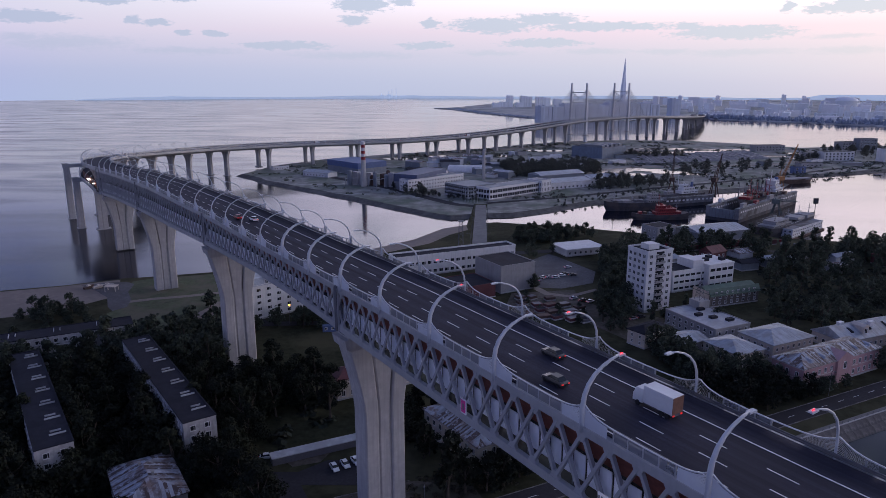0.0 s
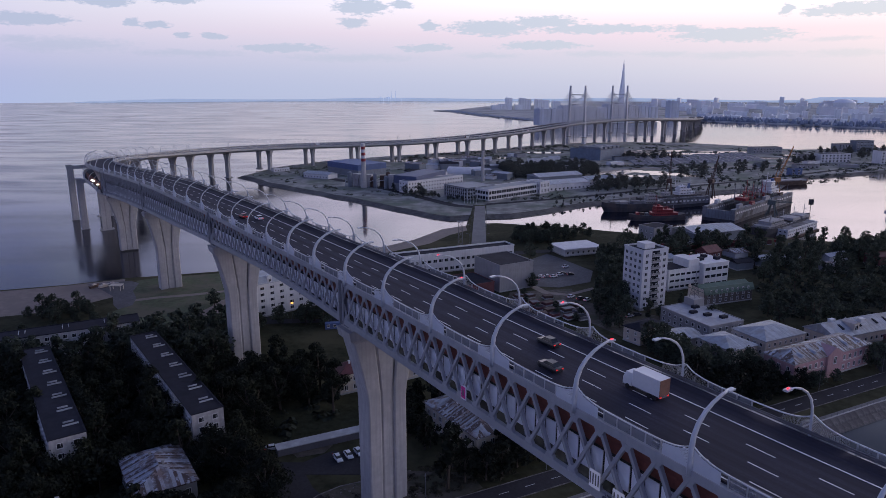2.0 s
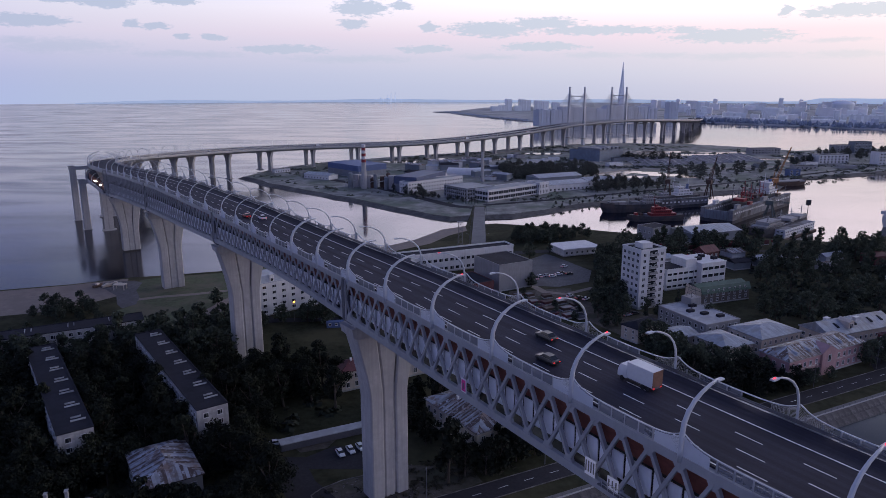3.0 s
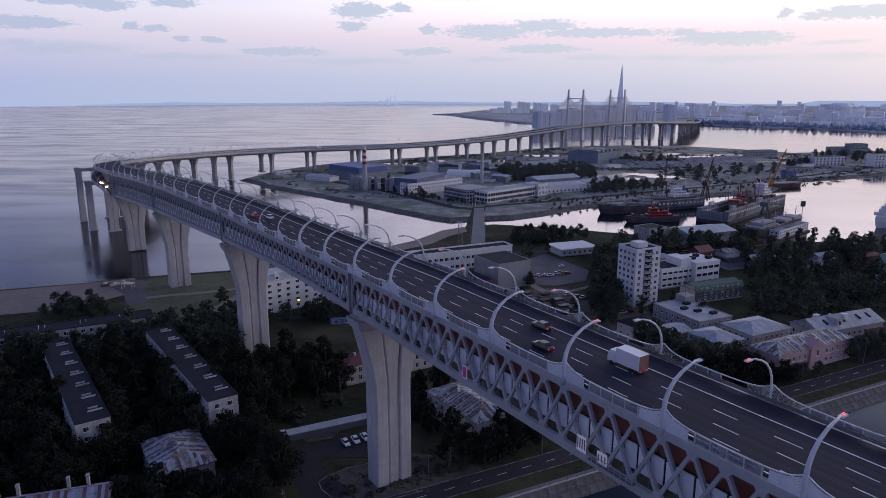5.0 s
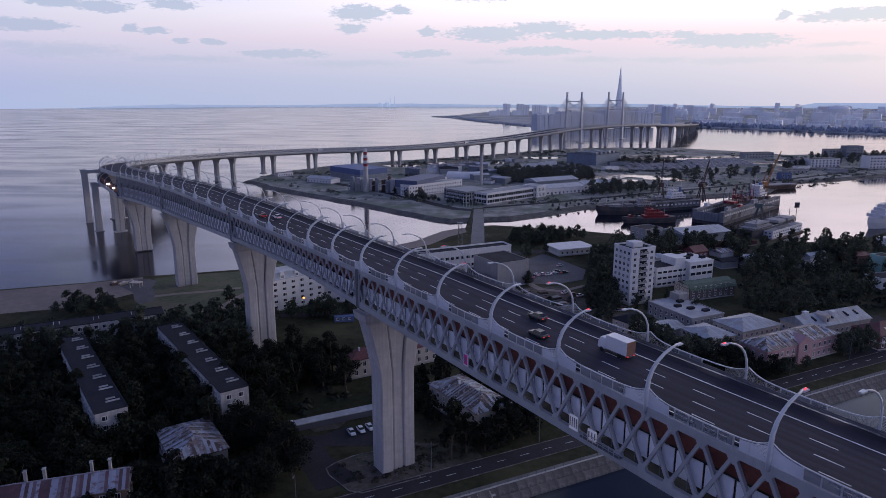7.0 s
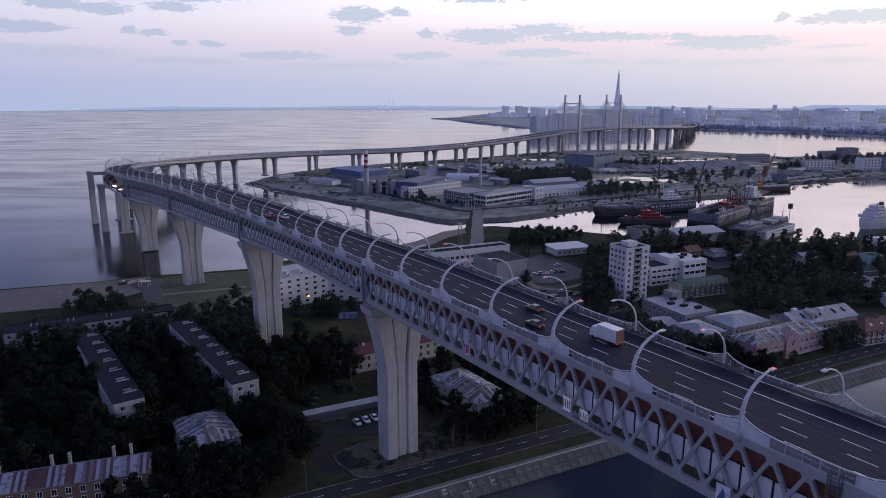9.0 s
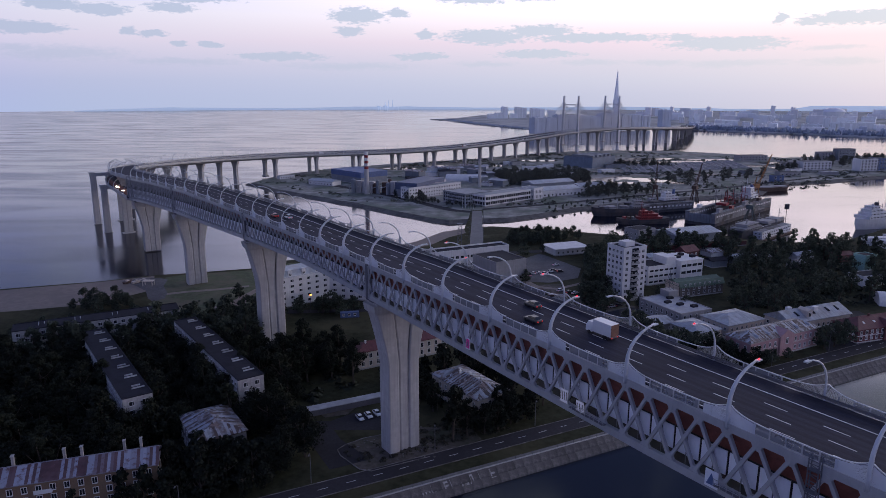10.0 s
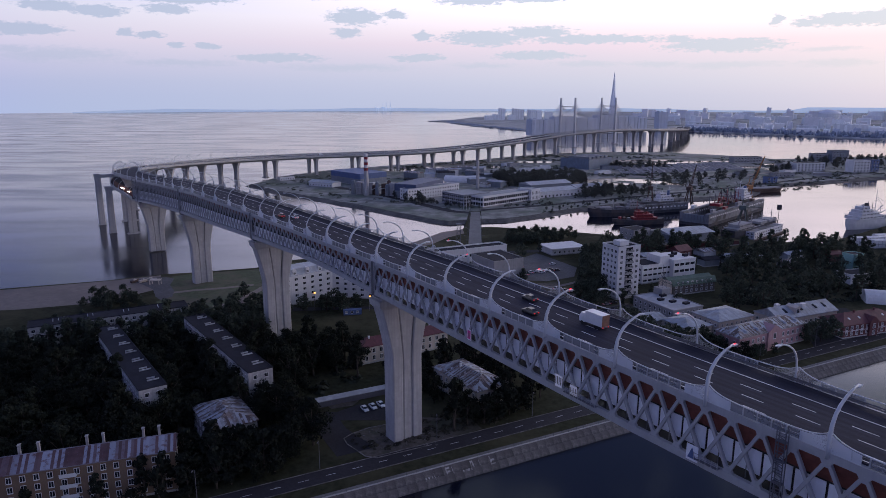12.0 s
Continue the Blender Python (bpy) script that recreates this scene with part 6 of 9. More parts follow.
b.loft([[(2.4, -1.15, 0.7), (4.4, -1.15, 0.7), (4.4, 1.15, 0.7), (2.4, 1.15, 0.7)], [(2.4, -1.15, 1.9), (4.35, -1.15, 1.9), (4.35, 1.15, 1.9), (2.4, 1.15, 1.9)], [(2.4, -1.0, 3.0), (3.9, -1.0, 3.0), (3.9, 1.0, 3.0), (2.4, 1.0, 3.0)]])
part("cab", b, PAINTS["white"], truck)
b = Build()
b.box(-3.6, -0.9, 0.6, 4.2, 0.9, 0.95)
part("chassis", b, STEEL_DARK, truck)
for x in (-2.6, -1.5, 3.3):
    for y in (-1.05, 1.05):
        b = Build()
        b.tube([(x, y - 0.15, 0.48), (x, y + 0.15, 0.48)], 0.48, 12)
        part("wheel", b, TYRE, truck)
for y in (-0.9, 0.9):
    b = Build()
    b.box(-3.72, y - 0.2, 0.75, -3.66, y + 0.2, 0.95)
    part("tail_light", b, TAIL, truck)
on_road(truck, 70.0, 1.4, True)
truck.matrix_basis = truck.matrix_basis @ Matrix.Diagonal((0.82, 0.9, 0.85, 1))
white_car = make_car("white", "parked white car on asphalt")
white_car.matrix_basis = Matrix.Translation((-28.5, 185.5, 3.06)) @ Matrix.Rotation(radians(-62), 4, "Z")
for x, y, a in ((-25.8, 187.2, -62), (-23.2, 188.8, -60), (-48, 191, 15), (47, 368, 110), (53, 371, 110), (60, 371, 20), (64, 375, 20), (182, 272, 30), (186, 262, 10), (70, 392, 30), (63, 335, 40), (70, 330, 40)):
    put_car(white_car, x, y, 3.06, a)
dark_parked = make_car("dark", "parked dark car beside the road")
dark_parked.matrix_basis = Matrix.Translation((67, 332, 3.06)) @ Matrix.Rotation(radians(40), 4, "Z")
silver_car = make_car("silver", "parked silver car beside the trees")
silver_car.matrix_basis = Matrix.Translation((50, 366.5, 3.06)) @ Matrix.Rotation(radians(110), 4, "Z")
for x, y, a in ((57, 372, 20), (-118, 168, 40), (-121, 171, 40), (-128, 174, 60), (-85, 205, 60)):
    put_car(silver_car, x, y, 3.06, a)
for k, (x, y, a) in enumerate(((44, 372, 110), (66, 378, 20), (70, 376, 20), (48, 384, 200), (150, 410, 30), (158, 413, 30), (166, 416, 30), (146, 418, 60), (152, 421, 60), (84, 306, 25), (88, 308, 25))):
    put_car(dark_parked if k % 3 else silver_car, x, y, 3.06, a)
van = make_car("white", "parked white van by the long house", True)
van.matrix_basis = Matrix.Translation((188, 288, 3.06)) @ Matrix.Rotation(radians(20), 4, "Z") @ Matrix.Diagonal((1.25, 1.1, 1.2, 1))


# ---- trees ----
def tree_parts(seed, h, r, kind, fullness=1.0):
    rnd = np.random.default_rng(seed)
    b = Build()
    lean = rnd.normal(0, 0.03, 2) * h
    fork = 0.34 * h
    b.tube([(0, 0, -0.3), (lean[0] * 0.2, lean[1] * 0.2, fork * 0.5), (lean[0] * 0.4, lean[1] * 0.4, fork), (lean[0], lean[1], h * 0.86)], [0.028 * h, 0.022 * h, 0.018 * h, 0.004 * h], 6)
    limbs = 6
    for i in range(limbs):
        a = i * 2.4 + rnd.uniform(-0.4, 0.4)
        z0, z1 = rnd.uniform(0.26, 0.55) * h, rnd.uniform(0.55, 0.82) * h
        q = rnd.uniform(0.5, 0.8) * r
        b.tube([(lean[0] * 0.4, lean[1] * 0.4, z0), (math.cos(a) * q * 0.5, math.sin(a) * q * 0.5, (z0 + z1) / 2 - 0.02 * h), (math.cos(a) * q, math.sin(a) * q, z1)], [0.011 * h, 0.008 * h, 0.003 * h], 5)
    trunk = b.mesh("trunk", BARK)
    # crown: lobes of leaf clumps with gaps between
    lobes = []
    k = {"broad": 22, "tall": 20, "fir": 16}[kind]
    for i in range(k):
        f = (i + 0.5) / k
        z = ((0.17 if kind == "broad" else 0.24) + (0.75 if kind == "broad" else 0.68) * f) * h
        if kind == "broad":
            env = r * math.sin(math.pi * min(1, 0.16 + 0.80 * f)) ** 0.75
        elif kind == "tall":
            env = 0.72 * r * (1.0 - 0.55 * abs(f - 0.35))
        else:
            env = r * 0.85 * (1.04 - f)
        a, q = rnd.uniform(0, math.tau), env * rnd.uniform(0.35, 0.78)
        lobes.append((q * math.cos(a) + lean[0] * f, q * math.sin(a) + lean[1] * f, z + rnd.uniform(-0.04, 0.04) * h, max(0.17 * r, env * rnd.uniform(0.36, 0.56)), rnd.uniform(0.6, 0.85)))
    lobes.append((lean[0], lean[1], 0.90 * h, 0.34 * r, 0.9))
    vs, fs = [], []
    for x, y, z, rad, sq in lobes:
        n = int((52 + 130 * (rad / r)) * fullness * (1.25 if fullness > 0.5 else 1.0))
        d = rnd.normal(size=(n, 3))
        d /= np.linalg.norm(d, axis=1)[:, None]
        dist = rad * rnd.uniform(0.55, 1.08, n)[:, None]
        c = np.array([x, y, z]) + d * dist * np.array([1, 1, sq])
        for i in range(n):
            nrm = d[i] + rnd.normal(0, 0.45, 3) + np.array([0, 0, 0.35])
            nrm /= np.linalg.norm(nrm)
            u = np.cross(nrm, rnd.normal(size=3))
            u /= np.linalg.norm(u) + 1e-9
            w = np.cross(nrm, u)
            s = rnd.uniform(0.03, 0.065) * (h ** 0.5) * (1.5 if fullness > 0.5 else 1.7) / fullness ** 0.42
            j = len(vs)
            e = rnd.uniform(0.6, 1.1, 4)
            for q, (cu, cw) in enumerate(((-1, -0.6), (0.5, -1), (1, 0.6), (-0.5, 1))):
                lift = -0.25 * s if q in (0, 2) else 0.12 * s
                vs.append(tuple(c[i] + u * cu * s * e[q] + w * cw * s * e[q] + nrm * lift))
            fs.append((j, j + 1, j + 2, j + 3))
    me = bpy.data.meshes.new("crown")
    me.from_pydata(vs, [], fs)
    me.materials.append(LEAF[seed % 3])
    return trunk, me


KINDS = [("broad", 12, 5.2), ("broad", 14, 5.6), ("broad", 10, 4.4), ("tall", 15, 4.2), ("broad", 13, 6.0), ("tall", 17, 4.6), ("broad", 9, 4.2), ("fir", 14, 3.6)]
TREES = []
for i, (kind, h, r) in enumerate(KINDS):
    TREES.append(tree_parts(10 + i, h, r, kind))
SPARE = [tree_parts(30 + i, h, r, kind, 0.27) for i, (kind, h, r) in enumerate(KINDS)]
SPARE = [[(np.array([v.co for v in me.vertices]), [tuple(p.vertices) for p in me.polygons]) for me in pair] for pair in SPARE]
FAR_TREES = {0: ([], []), 1: ([], []), 2: ([], []), 3: ([], [])}
LABELS = {"broad": "broad dark green tree in full leaf", "tall": "tall slim dark green tree in full leaf", "fir": "dark pointed conifer among broad trees"}
BLOCKED = []


def block(o, ang, L, w, pad=0.9):
    BLOCKED.append((Vector(o), radians(ang), L, w, pad))


for args in (((-97.5, 168.1), 126.2, 73, -8.6), ((-66.8, 182.0), 126.2, 73, -8.6), ((-170, 231.5), 28.3, 62, 10), ((-150, 150), 126.2, 60, -9), ((-168, 107), 17.7, 98, 9.5), ((-71.4, 155.7), 123.3, 20.9, -14.3), ((10.2, 184), 124.2, 26.8, -13.3),
             ((-33.9, 225.9), 30, 40, 9.5), ((-86, 300), 40, 34, 13), ((-60, 321.5), -12, 42, 13), ((91, 314.5), 25, 14.6, 13.2), ((113.5, 345), 23.8, 36, 14), ((107.9, 275), 114.7, 28.1, -18.7), ((123.5, 321.8), 20.8, 28.6, 12), ((79, 271), 36, 16, 8.5), ((92.5, 266), 24, 12, 11),
             ((107, 252), 25.8, 40, 17), ((121, 233), 27.7, 42.6, 12), ((154.6, 267.2), 22.5, 37.9, 14.6), ((177, 254.8), 18, 34, 13), ((-25, 369), 25.1, 73, 10.5), ((28.5, 343), 29.5, 20.5, 24), ((2, 325), 29.5, 27, 20), ((73.6, 416.6), 20.5, 22.8, 15)):
    block(*args)


def clear(x, y):
    for o, a, L, w, pad in BLOCKED:
        dx_, dy_ = x - o.x, y - o.y
        u, v = dx_ * math.cos(a) + dy_ * math.sin(a), -dx_ * math.sin(a) + dy_ * math.cos(a)
        lo, hi = min(0, w), max(0, w)
        if -pad < u < L + pad and lo - pad < v < hi + pad:
            return False
    return True


def inside(x, y, poly):
    k = False
    for i in range(len(poly)):
        (x0, y0), (x1, y1) = poly[i - 1], poly[i]
        if (y0 > y) != (y1 > y) and x < (x1 - x0) * (y - y0) / (y1 - y0) + x0:
            k = not k
    return k


OPEN = [along(-400, 420, -6, 16.5), [(-34, 152), (-20, 157), (-10, 160), (6, 168), (4, 180), (-18, 200), (-28, 206), (-55, 214), (-54, 178), (-44, 170)], [(-79, 297), (-44, 293), (-40, 240), (-52, 232), (-72, 262)], [(-54, 215), (-30, 212), (-26, 196), (-54, 186)]]
OPEN.append([(-12, 170), (13, 172), (15, 186), (9, 191), (-6, 205), (-16, 198)])
OPEN.append([(-87, 264), (-61, 262), (-57, 240), (-70, 234), (-80, 238)])
OPEN.append([(-33, 204), (-20, 204), (-6, 236), (-35, 229)])
OPEN.append([(-90, 128), (-50, 140), (-46, 170), (-70, 176), (-92, 168)])
trees_made = []
NEAR_TREES = 262.0
protos = {}


def plant(x, y, k, scale, group, z=3.0):
    kind = KINDS[k][0]
    if y + 0.25 * abs(x) > NEAR_TREES or len(trees_made) > 330:
        # past the nearest few hundred the woods are one joined mass
        a = random.Random(int(x * 13 + y * 7)).uniform(0, math.tau)
        turn = np.array([[math.cos(a), -math.sin(a), 0], [math.sin(a), math.cos(a), 0], [0, 0, 1]]) * scale
        for i in (0, 1):
            co_, fc = SPARE[k][i]
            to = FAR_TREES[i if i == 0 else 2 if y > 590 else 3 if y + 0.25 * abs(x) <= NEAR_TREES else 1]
            j = len(to[0])
            to[0].extend((co_ @ turn.T + np.array([x, y, z])).tolist())
            to[1].extend(tuple(q + j for q in f) for f in fc)
        return None
    m = Matrix.Translation((x, y, z)) @ Matrix.Rotation(random.Random(int(x * 31 + y * 17)).uniform(0, math.tau), 4, "Z") @ Matrix.Diagonal((scale, scale, scale, 1))
    ob = thing("tree", m, LABELS[kind], "tree", group)
    part("trunk", TREES[k][0], None, ob)
    part("crown", TREES[k][1], None, ob)
    trees_made.append((x, y))
    return ob


def wood(poly, spacing, seed, group, kinds=(0, 1, 2, 3, 4, 5, 6), smin=0.75, smax=1.15, z=3.0, most=400):
    rnd = random.Random(seed)
    x0, x1 = min(p[0] for p in poly), max(p[0] for p in poly)
    y0, y1 = min(p[1] for p in poly), max(p[1] for p in poly)
    got, tries = [], 0
    while tries < 9000 and len(got) < most:
        tries += 1
        x, y = rnd.uniform(x0, x1), rnd.uniform(y0, y1)
        if not inside(x, y, poly) or not clear(x, y) or any(inside(x, y, o) for o in OPEN):
            continue
        sp = spacing * rnd.uniform(0.8, 1.25)
        if any((x - a) ** 2 + (y - c) ** 2 < sp * sp for a, c in got):
            continue
        got.append((x, y))
        plant(x, y, rnd.choice(kinds), rnd.uniform(smin, smax), group, z)


wood([(-185, 110), (-140, 120), (-60, 140), (-40, 158), (-48, 184), (-40, 205), (-22, 208), (-14, 222), (-40, 232), (-75, 262), (-84, 285), (-112, 272), (-130, 262), (-165, 228), (-200, 215), (-260, 215), (-260, 150)], 5.6, 51, "trees of the housing estate", kinds=(0, 1, 3, 4, 5, 1, 4), smin=0.9, smax=1.25, most=520)
for o in ((-97.5, 168.1), (-66.8, 182.0)):
    for k in range(14):
        a = radians(126.2)
        x, y = o[0] + math.cos(a) * (2 + 5.4 * k) - math.sin(a) * 3.4, o[1] + math.sin(a) * (2 + 5.4 * k) + math.cos(a) * 3.4
        plant(x, y, (0, 1, 4, 3)[k % 4], 0.78 + 0.08 * (k % 3), "trees of the housing estate")
wood([(-112, 274), (-132, 264), (-170, 232), (-215, 220), (-222, 240), (-180, 282), (-140, 292), (-112, 290)], 5.5, 66, "shrubs behind the estate", kinds=(6, 2), smin=0.4, smax=0.75, most=60)
OPEN.pop()
wood([(-88, 132), (-52, 140), (-46, 156), (-64, 158), (-84, 150)], 4.6, 67, "young trees by the rusty roof", kinds=(2, 0, 3), smin=0.75, smax=1.05, most=34)
for k, (u, v, q) in enumerate(((44, -5, 3), (52, -6, 5), (63, -5, 3), (79, -5, 3), (87, -7, 0), (94, -6, 5), (101, -4, 0), (36, -6, 0))):
    a = radians(17.7)
    plant(-168 + math.cos(a) * u - math.sin(a) * v, 107 + math.sin(a) * u + math.cos(a) * v, q, 0.62 + 0.05 * (k % 4), "trees before the brick house")
for x, y, k, sc in ((-95.5, 163.5, 1, 0.95), (-91.0, 166.0, 4, 0.95), (-87.0, 170.0, 0, 1.0), (-99.5, 161.0, 1, 1.0), (-60.0, 178.5, 6, 0.85), (-103.5, 163.0, 4, 1.0)):
    plant(x, y, k, sc, "trees of the housing estate")
wood([(-12, 170), (-3, 168), (34, 190), (34, 215), (14, 225), (-14, 220)], 5.5, 52, "trees beside the bridge", kinds=(3, 5, 0, 2, 6), most=26)
plant(2.0, 171.5, 5, 1.08, "trees beside the bridge")
plant(6.5, 174.5, 3, 0.85, "trees beside the bridge")
plant(3.0, 181.0, 5, 0.85, "trees beside the bridge")
plant(17.0, 186.5, 3, 0.8, "trees beside the bridge")
for x, y, k, sc in ((9.0, 179.0, 2, 0.8), (12.0, 175.5, 0, 0.85), (16.5, 178.5, 1, 0.75), (21.0, 182.0, 4, 0.75), (26.5, 185.5, 0, 0.8), (-4.5, 191.0, 3, 0.8), (-3.0, 192.0, 0, 0.7), (-9.0, 199.0, 2, 0.8), (13.5, 182.5, 6, 0.8), (22.0, 189.5, 0, 0.7)):
    plant(x, y, k, sc, "trees beside the bridge")
wood([(80, 275), (100, 255), (128, 232), (122, 222), (96, 218), (84, 240)], 5.0, 53, "trees under the bridge edge", kinds=(0, 2, 6, 4), smin=0.6, smax=0.95, most=60)
wood([(146, 277), (143, 318), (160, 345), (190, 432), (290, 432), (300, 380), (230, 318), (200, 305), (160, 290)], 9.5, 54, "trees behind the houses", kinds=(0, 1, 4, 1, 5, 7), smin=0.6, smax=1.1, most=84)
wood([(67, 301), (72, 318), (82, 360), (92, 408), (105, 416), (112, 372), (89, 332), (84, 306)], 5.5, 55, "trees beside the tower", kinds=(0, 1, 4, 3), smin=0.7, smax=1.0, most=60)
wood([(46, 450), (50, 478), (92, 484), (100, 470), (60, 448)], 5.0, 56, "shore trees", kinds=(2, 6, 0), smin=0.6, smax=0.95, most=30)
wood([(112, 430), (150, 452), (205, 440), (205, 425), (130, 405)], 8.0, 57, "shipyard trees", kinds=(0, 1, 4, 3), smin=0.8, smax=1.15, most=22)
wood([(205, 405), (215, 440), (290, 452), (300, 430), (250, 400)], 9.0, 58, "trees on the quay", kinds=(1, 4, 5), smin=0.5, smax=0.95, most=18)
wood([(160, 238), (178, 246), (174, 256), (158, 250)], 5.0, 59, "trees by the pink house", kinds=(1, 4, 0), smin=0.8, smax=1.0, most=7)
wood([(118, 224), (160, 240), (158, 245), (116, 229)], 4.5, 60, "bushes by the pink house", kinds=(6, 2), smin=0.45, smax=0.65, most=12)
wood([(-150, 300), (-170, 318), (-190, 306), (-170, 296)], 6.0, 61, "trees by the beach", kinds=(2, 6, 0), smin=0.5, smax=0.9, most=14)
wood([(-78, 290), (-48, 292), (-44, 300), (-74, 302)], 7.0, 62, "trees before the dormitory", kinds=(0, 4, 2), smin=0.7, smax=0.95, most=10)
wood([(40, 340), (30, 330), (60, 300), (66, 318)], 9.0, 63, "yard bushes", kinds=(6,), smin=0.35, smax=0.5, most=8)
wood([(205, 300), (300, 360), (420, 430), (420, 560), (330, 480), (300, 430), (235, 330)], 12.0, 64, "trees behind the port", kinds=(0, 1, 4, 5), smin=0.45, smax=0.8, most=38)
plant(-22, 215, 3, 1.0, "trees beside the bridge")
plant(52.5, 414, 4, 0.75, "lawn trees")
plant(66, 424, 7, 0.8, "lawn trees")
plant(46, 352, 6, 0.9, "lawn trees")
for x, y, k, sc in ((90.5, 300.5, 3, 0.72), (76.0, 292.0, 0, 0.7), (70.5, 291.0, 2, 0.6), (108.5, 312.0, 7, 0.75), (98.0, 305.5, 6, 0.7), (118.0, 297.0, 4, 0.7)):
    plant(x, y, k, sc, "trees round the tower block")
plant(-108, 322, 6, 0.9, "lawn trees")
# things lying on the beach
def boat(x, y, deg, label, mat, z=3.05):
    ob = thing("boat", Matrix.Translation((x, y, z)) @ Matrix.Rotation(radians(deg), 4, "Z"), label, "boat", "boats on the beach" if z > 1 else "moored motor boats")
    b = Build()
    rings = []
    for f in (0.0, 0.15, 0.5, 0.8, 0.95, 1.0):
        w = 1.1 * (0.85 + 0.3 * f if f < 0.5 else max(0.05, 1 - ((f - 0.5) / 0.5) ** 2))
        rings.append([(-3 + 6 * f, -w, 1.3 + 0.3 * f), (-3 + 6 * f, -w * 0.6, 0.2), (-3 + 6 * f, w * 0.6, 0.2), (-3 + 6 * f, w, 1.3 + 0.3 * f)])
    b.loft(rings)
    part("hull", b, mat, ob)
    b = Build()
    b.loft([[(-1.2, -0.7, 1.35), (1.0, -0.7, 1.4), (1.0, 0.7, 1.4), (-1.2, 0.7, 1.35)], [(-1.0, -0.6, 2.0), (0.4, -0.6, 2.0), (0.4, 0.6, 2.0), (-1.0, 0.6, 2.0)]])
    part("cabin", b, WALL_CREAM, ob)
    b = Build()
    b.box(-1.5, -0.7, 0, 1.5, 0.7, 0.25)
    part("cradle", b, RUSTY, ob)


boat(-179.5, 351.0, 70, "rusty brown boat on a cradle on the sand", RUSTY)
boat(-174.5, 351.5, 55, "yellowish motor boat on a cradle on the sand", WALL_CREAM)
boat(-171.5, 354.0, 20, "grey motor boat on a cradle on the sand", WALL_GREY)
shelter = thing("shelter", Matrix.Translation((-168.5, 345.0, 3.05)), "open white frame shelter on the beach apron", "shelter")
for x in (0.0, 5.2):
    for y in (0.0, 3.2):
        b = Build()
        b.bar((x, y, 0), (x, y, 2.6), 0.3, 0.3)
        part("post", b, WALL_CREAM, shelter)
b = Build()
b.loft([[(-0.4, -0.4, 2.6), (5.6, -0.4, 2.6), (5.6, 3.6, 2.6), (-0.4, 3.6, 2.6)], [(-0.4, -0.4, 2.85), (5.6, -0.4, 2.85), (5.6, 3.6, 2.85), (-0.4, 3.6, 2.85)]])
part("roof", b, WALL_CREAM, shelter)
# ---- street lights and signs of the near island ----
glow_lamp = thing("street_lamp", Matrix.Translation((-66, 299, 3)), "street lamp shining warm orange among trees", "street lamp", "lit street lamps")
b = Build()
b.tube([(0, 0, 0), (0, 0, 8.6), (0.4, -0.6, 9.2), (0.6, -1.4, 9.3)], [0.12, 0.09, 0.07, 0.06], 8)
part("mast", b, STEEL_DARK, glow_lamp)
b = Build()
b.tube([(0.6, -1.3, 9.28), (0.6, -1.6, 9.2), (0.6, -1.9, 9.26)], [0.3, 0.52, 0.25], 8)
part("lamp_glass", b, WARM_LIGHT, glow_lamp, "glowing orange lamp glass")
copy_thing(glow_lamp, Matrix.Translation((-38, 297, 3)) @ Matrix.Diagonal((0.8, 0.8, 0.85, 1)))
plain_lamp = thing("lamp_post", Matrix.Translation((*grid(QUAY, 42, 15), 3)), "slim grey lamp post beside the street", "lamp post", "plain lamp posts")
b = Build()
b.tube([(0, 0, 0), (0, 0, 8.5), (0, -0.5, 9.2), (0, -1.6, 9.4)], [0.11, 0.08, 0.06, 0.05], 6)
part("mast", b, STEEL_DARK, plain_lamp)
b = Build()
b.box(-0.15, -2.2, 9.3, 0.15, -1.5, 9.5)
part("lamp_head", b, STEEL_DARK, plain_lamp)
for a in (-30, 4, 78, 190, 225, 260):
    copy_thing(plain_lamp, Matrix.Translation((*grid(QUAY, a, 15), 3)))
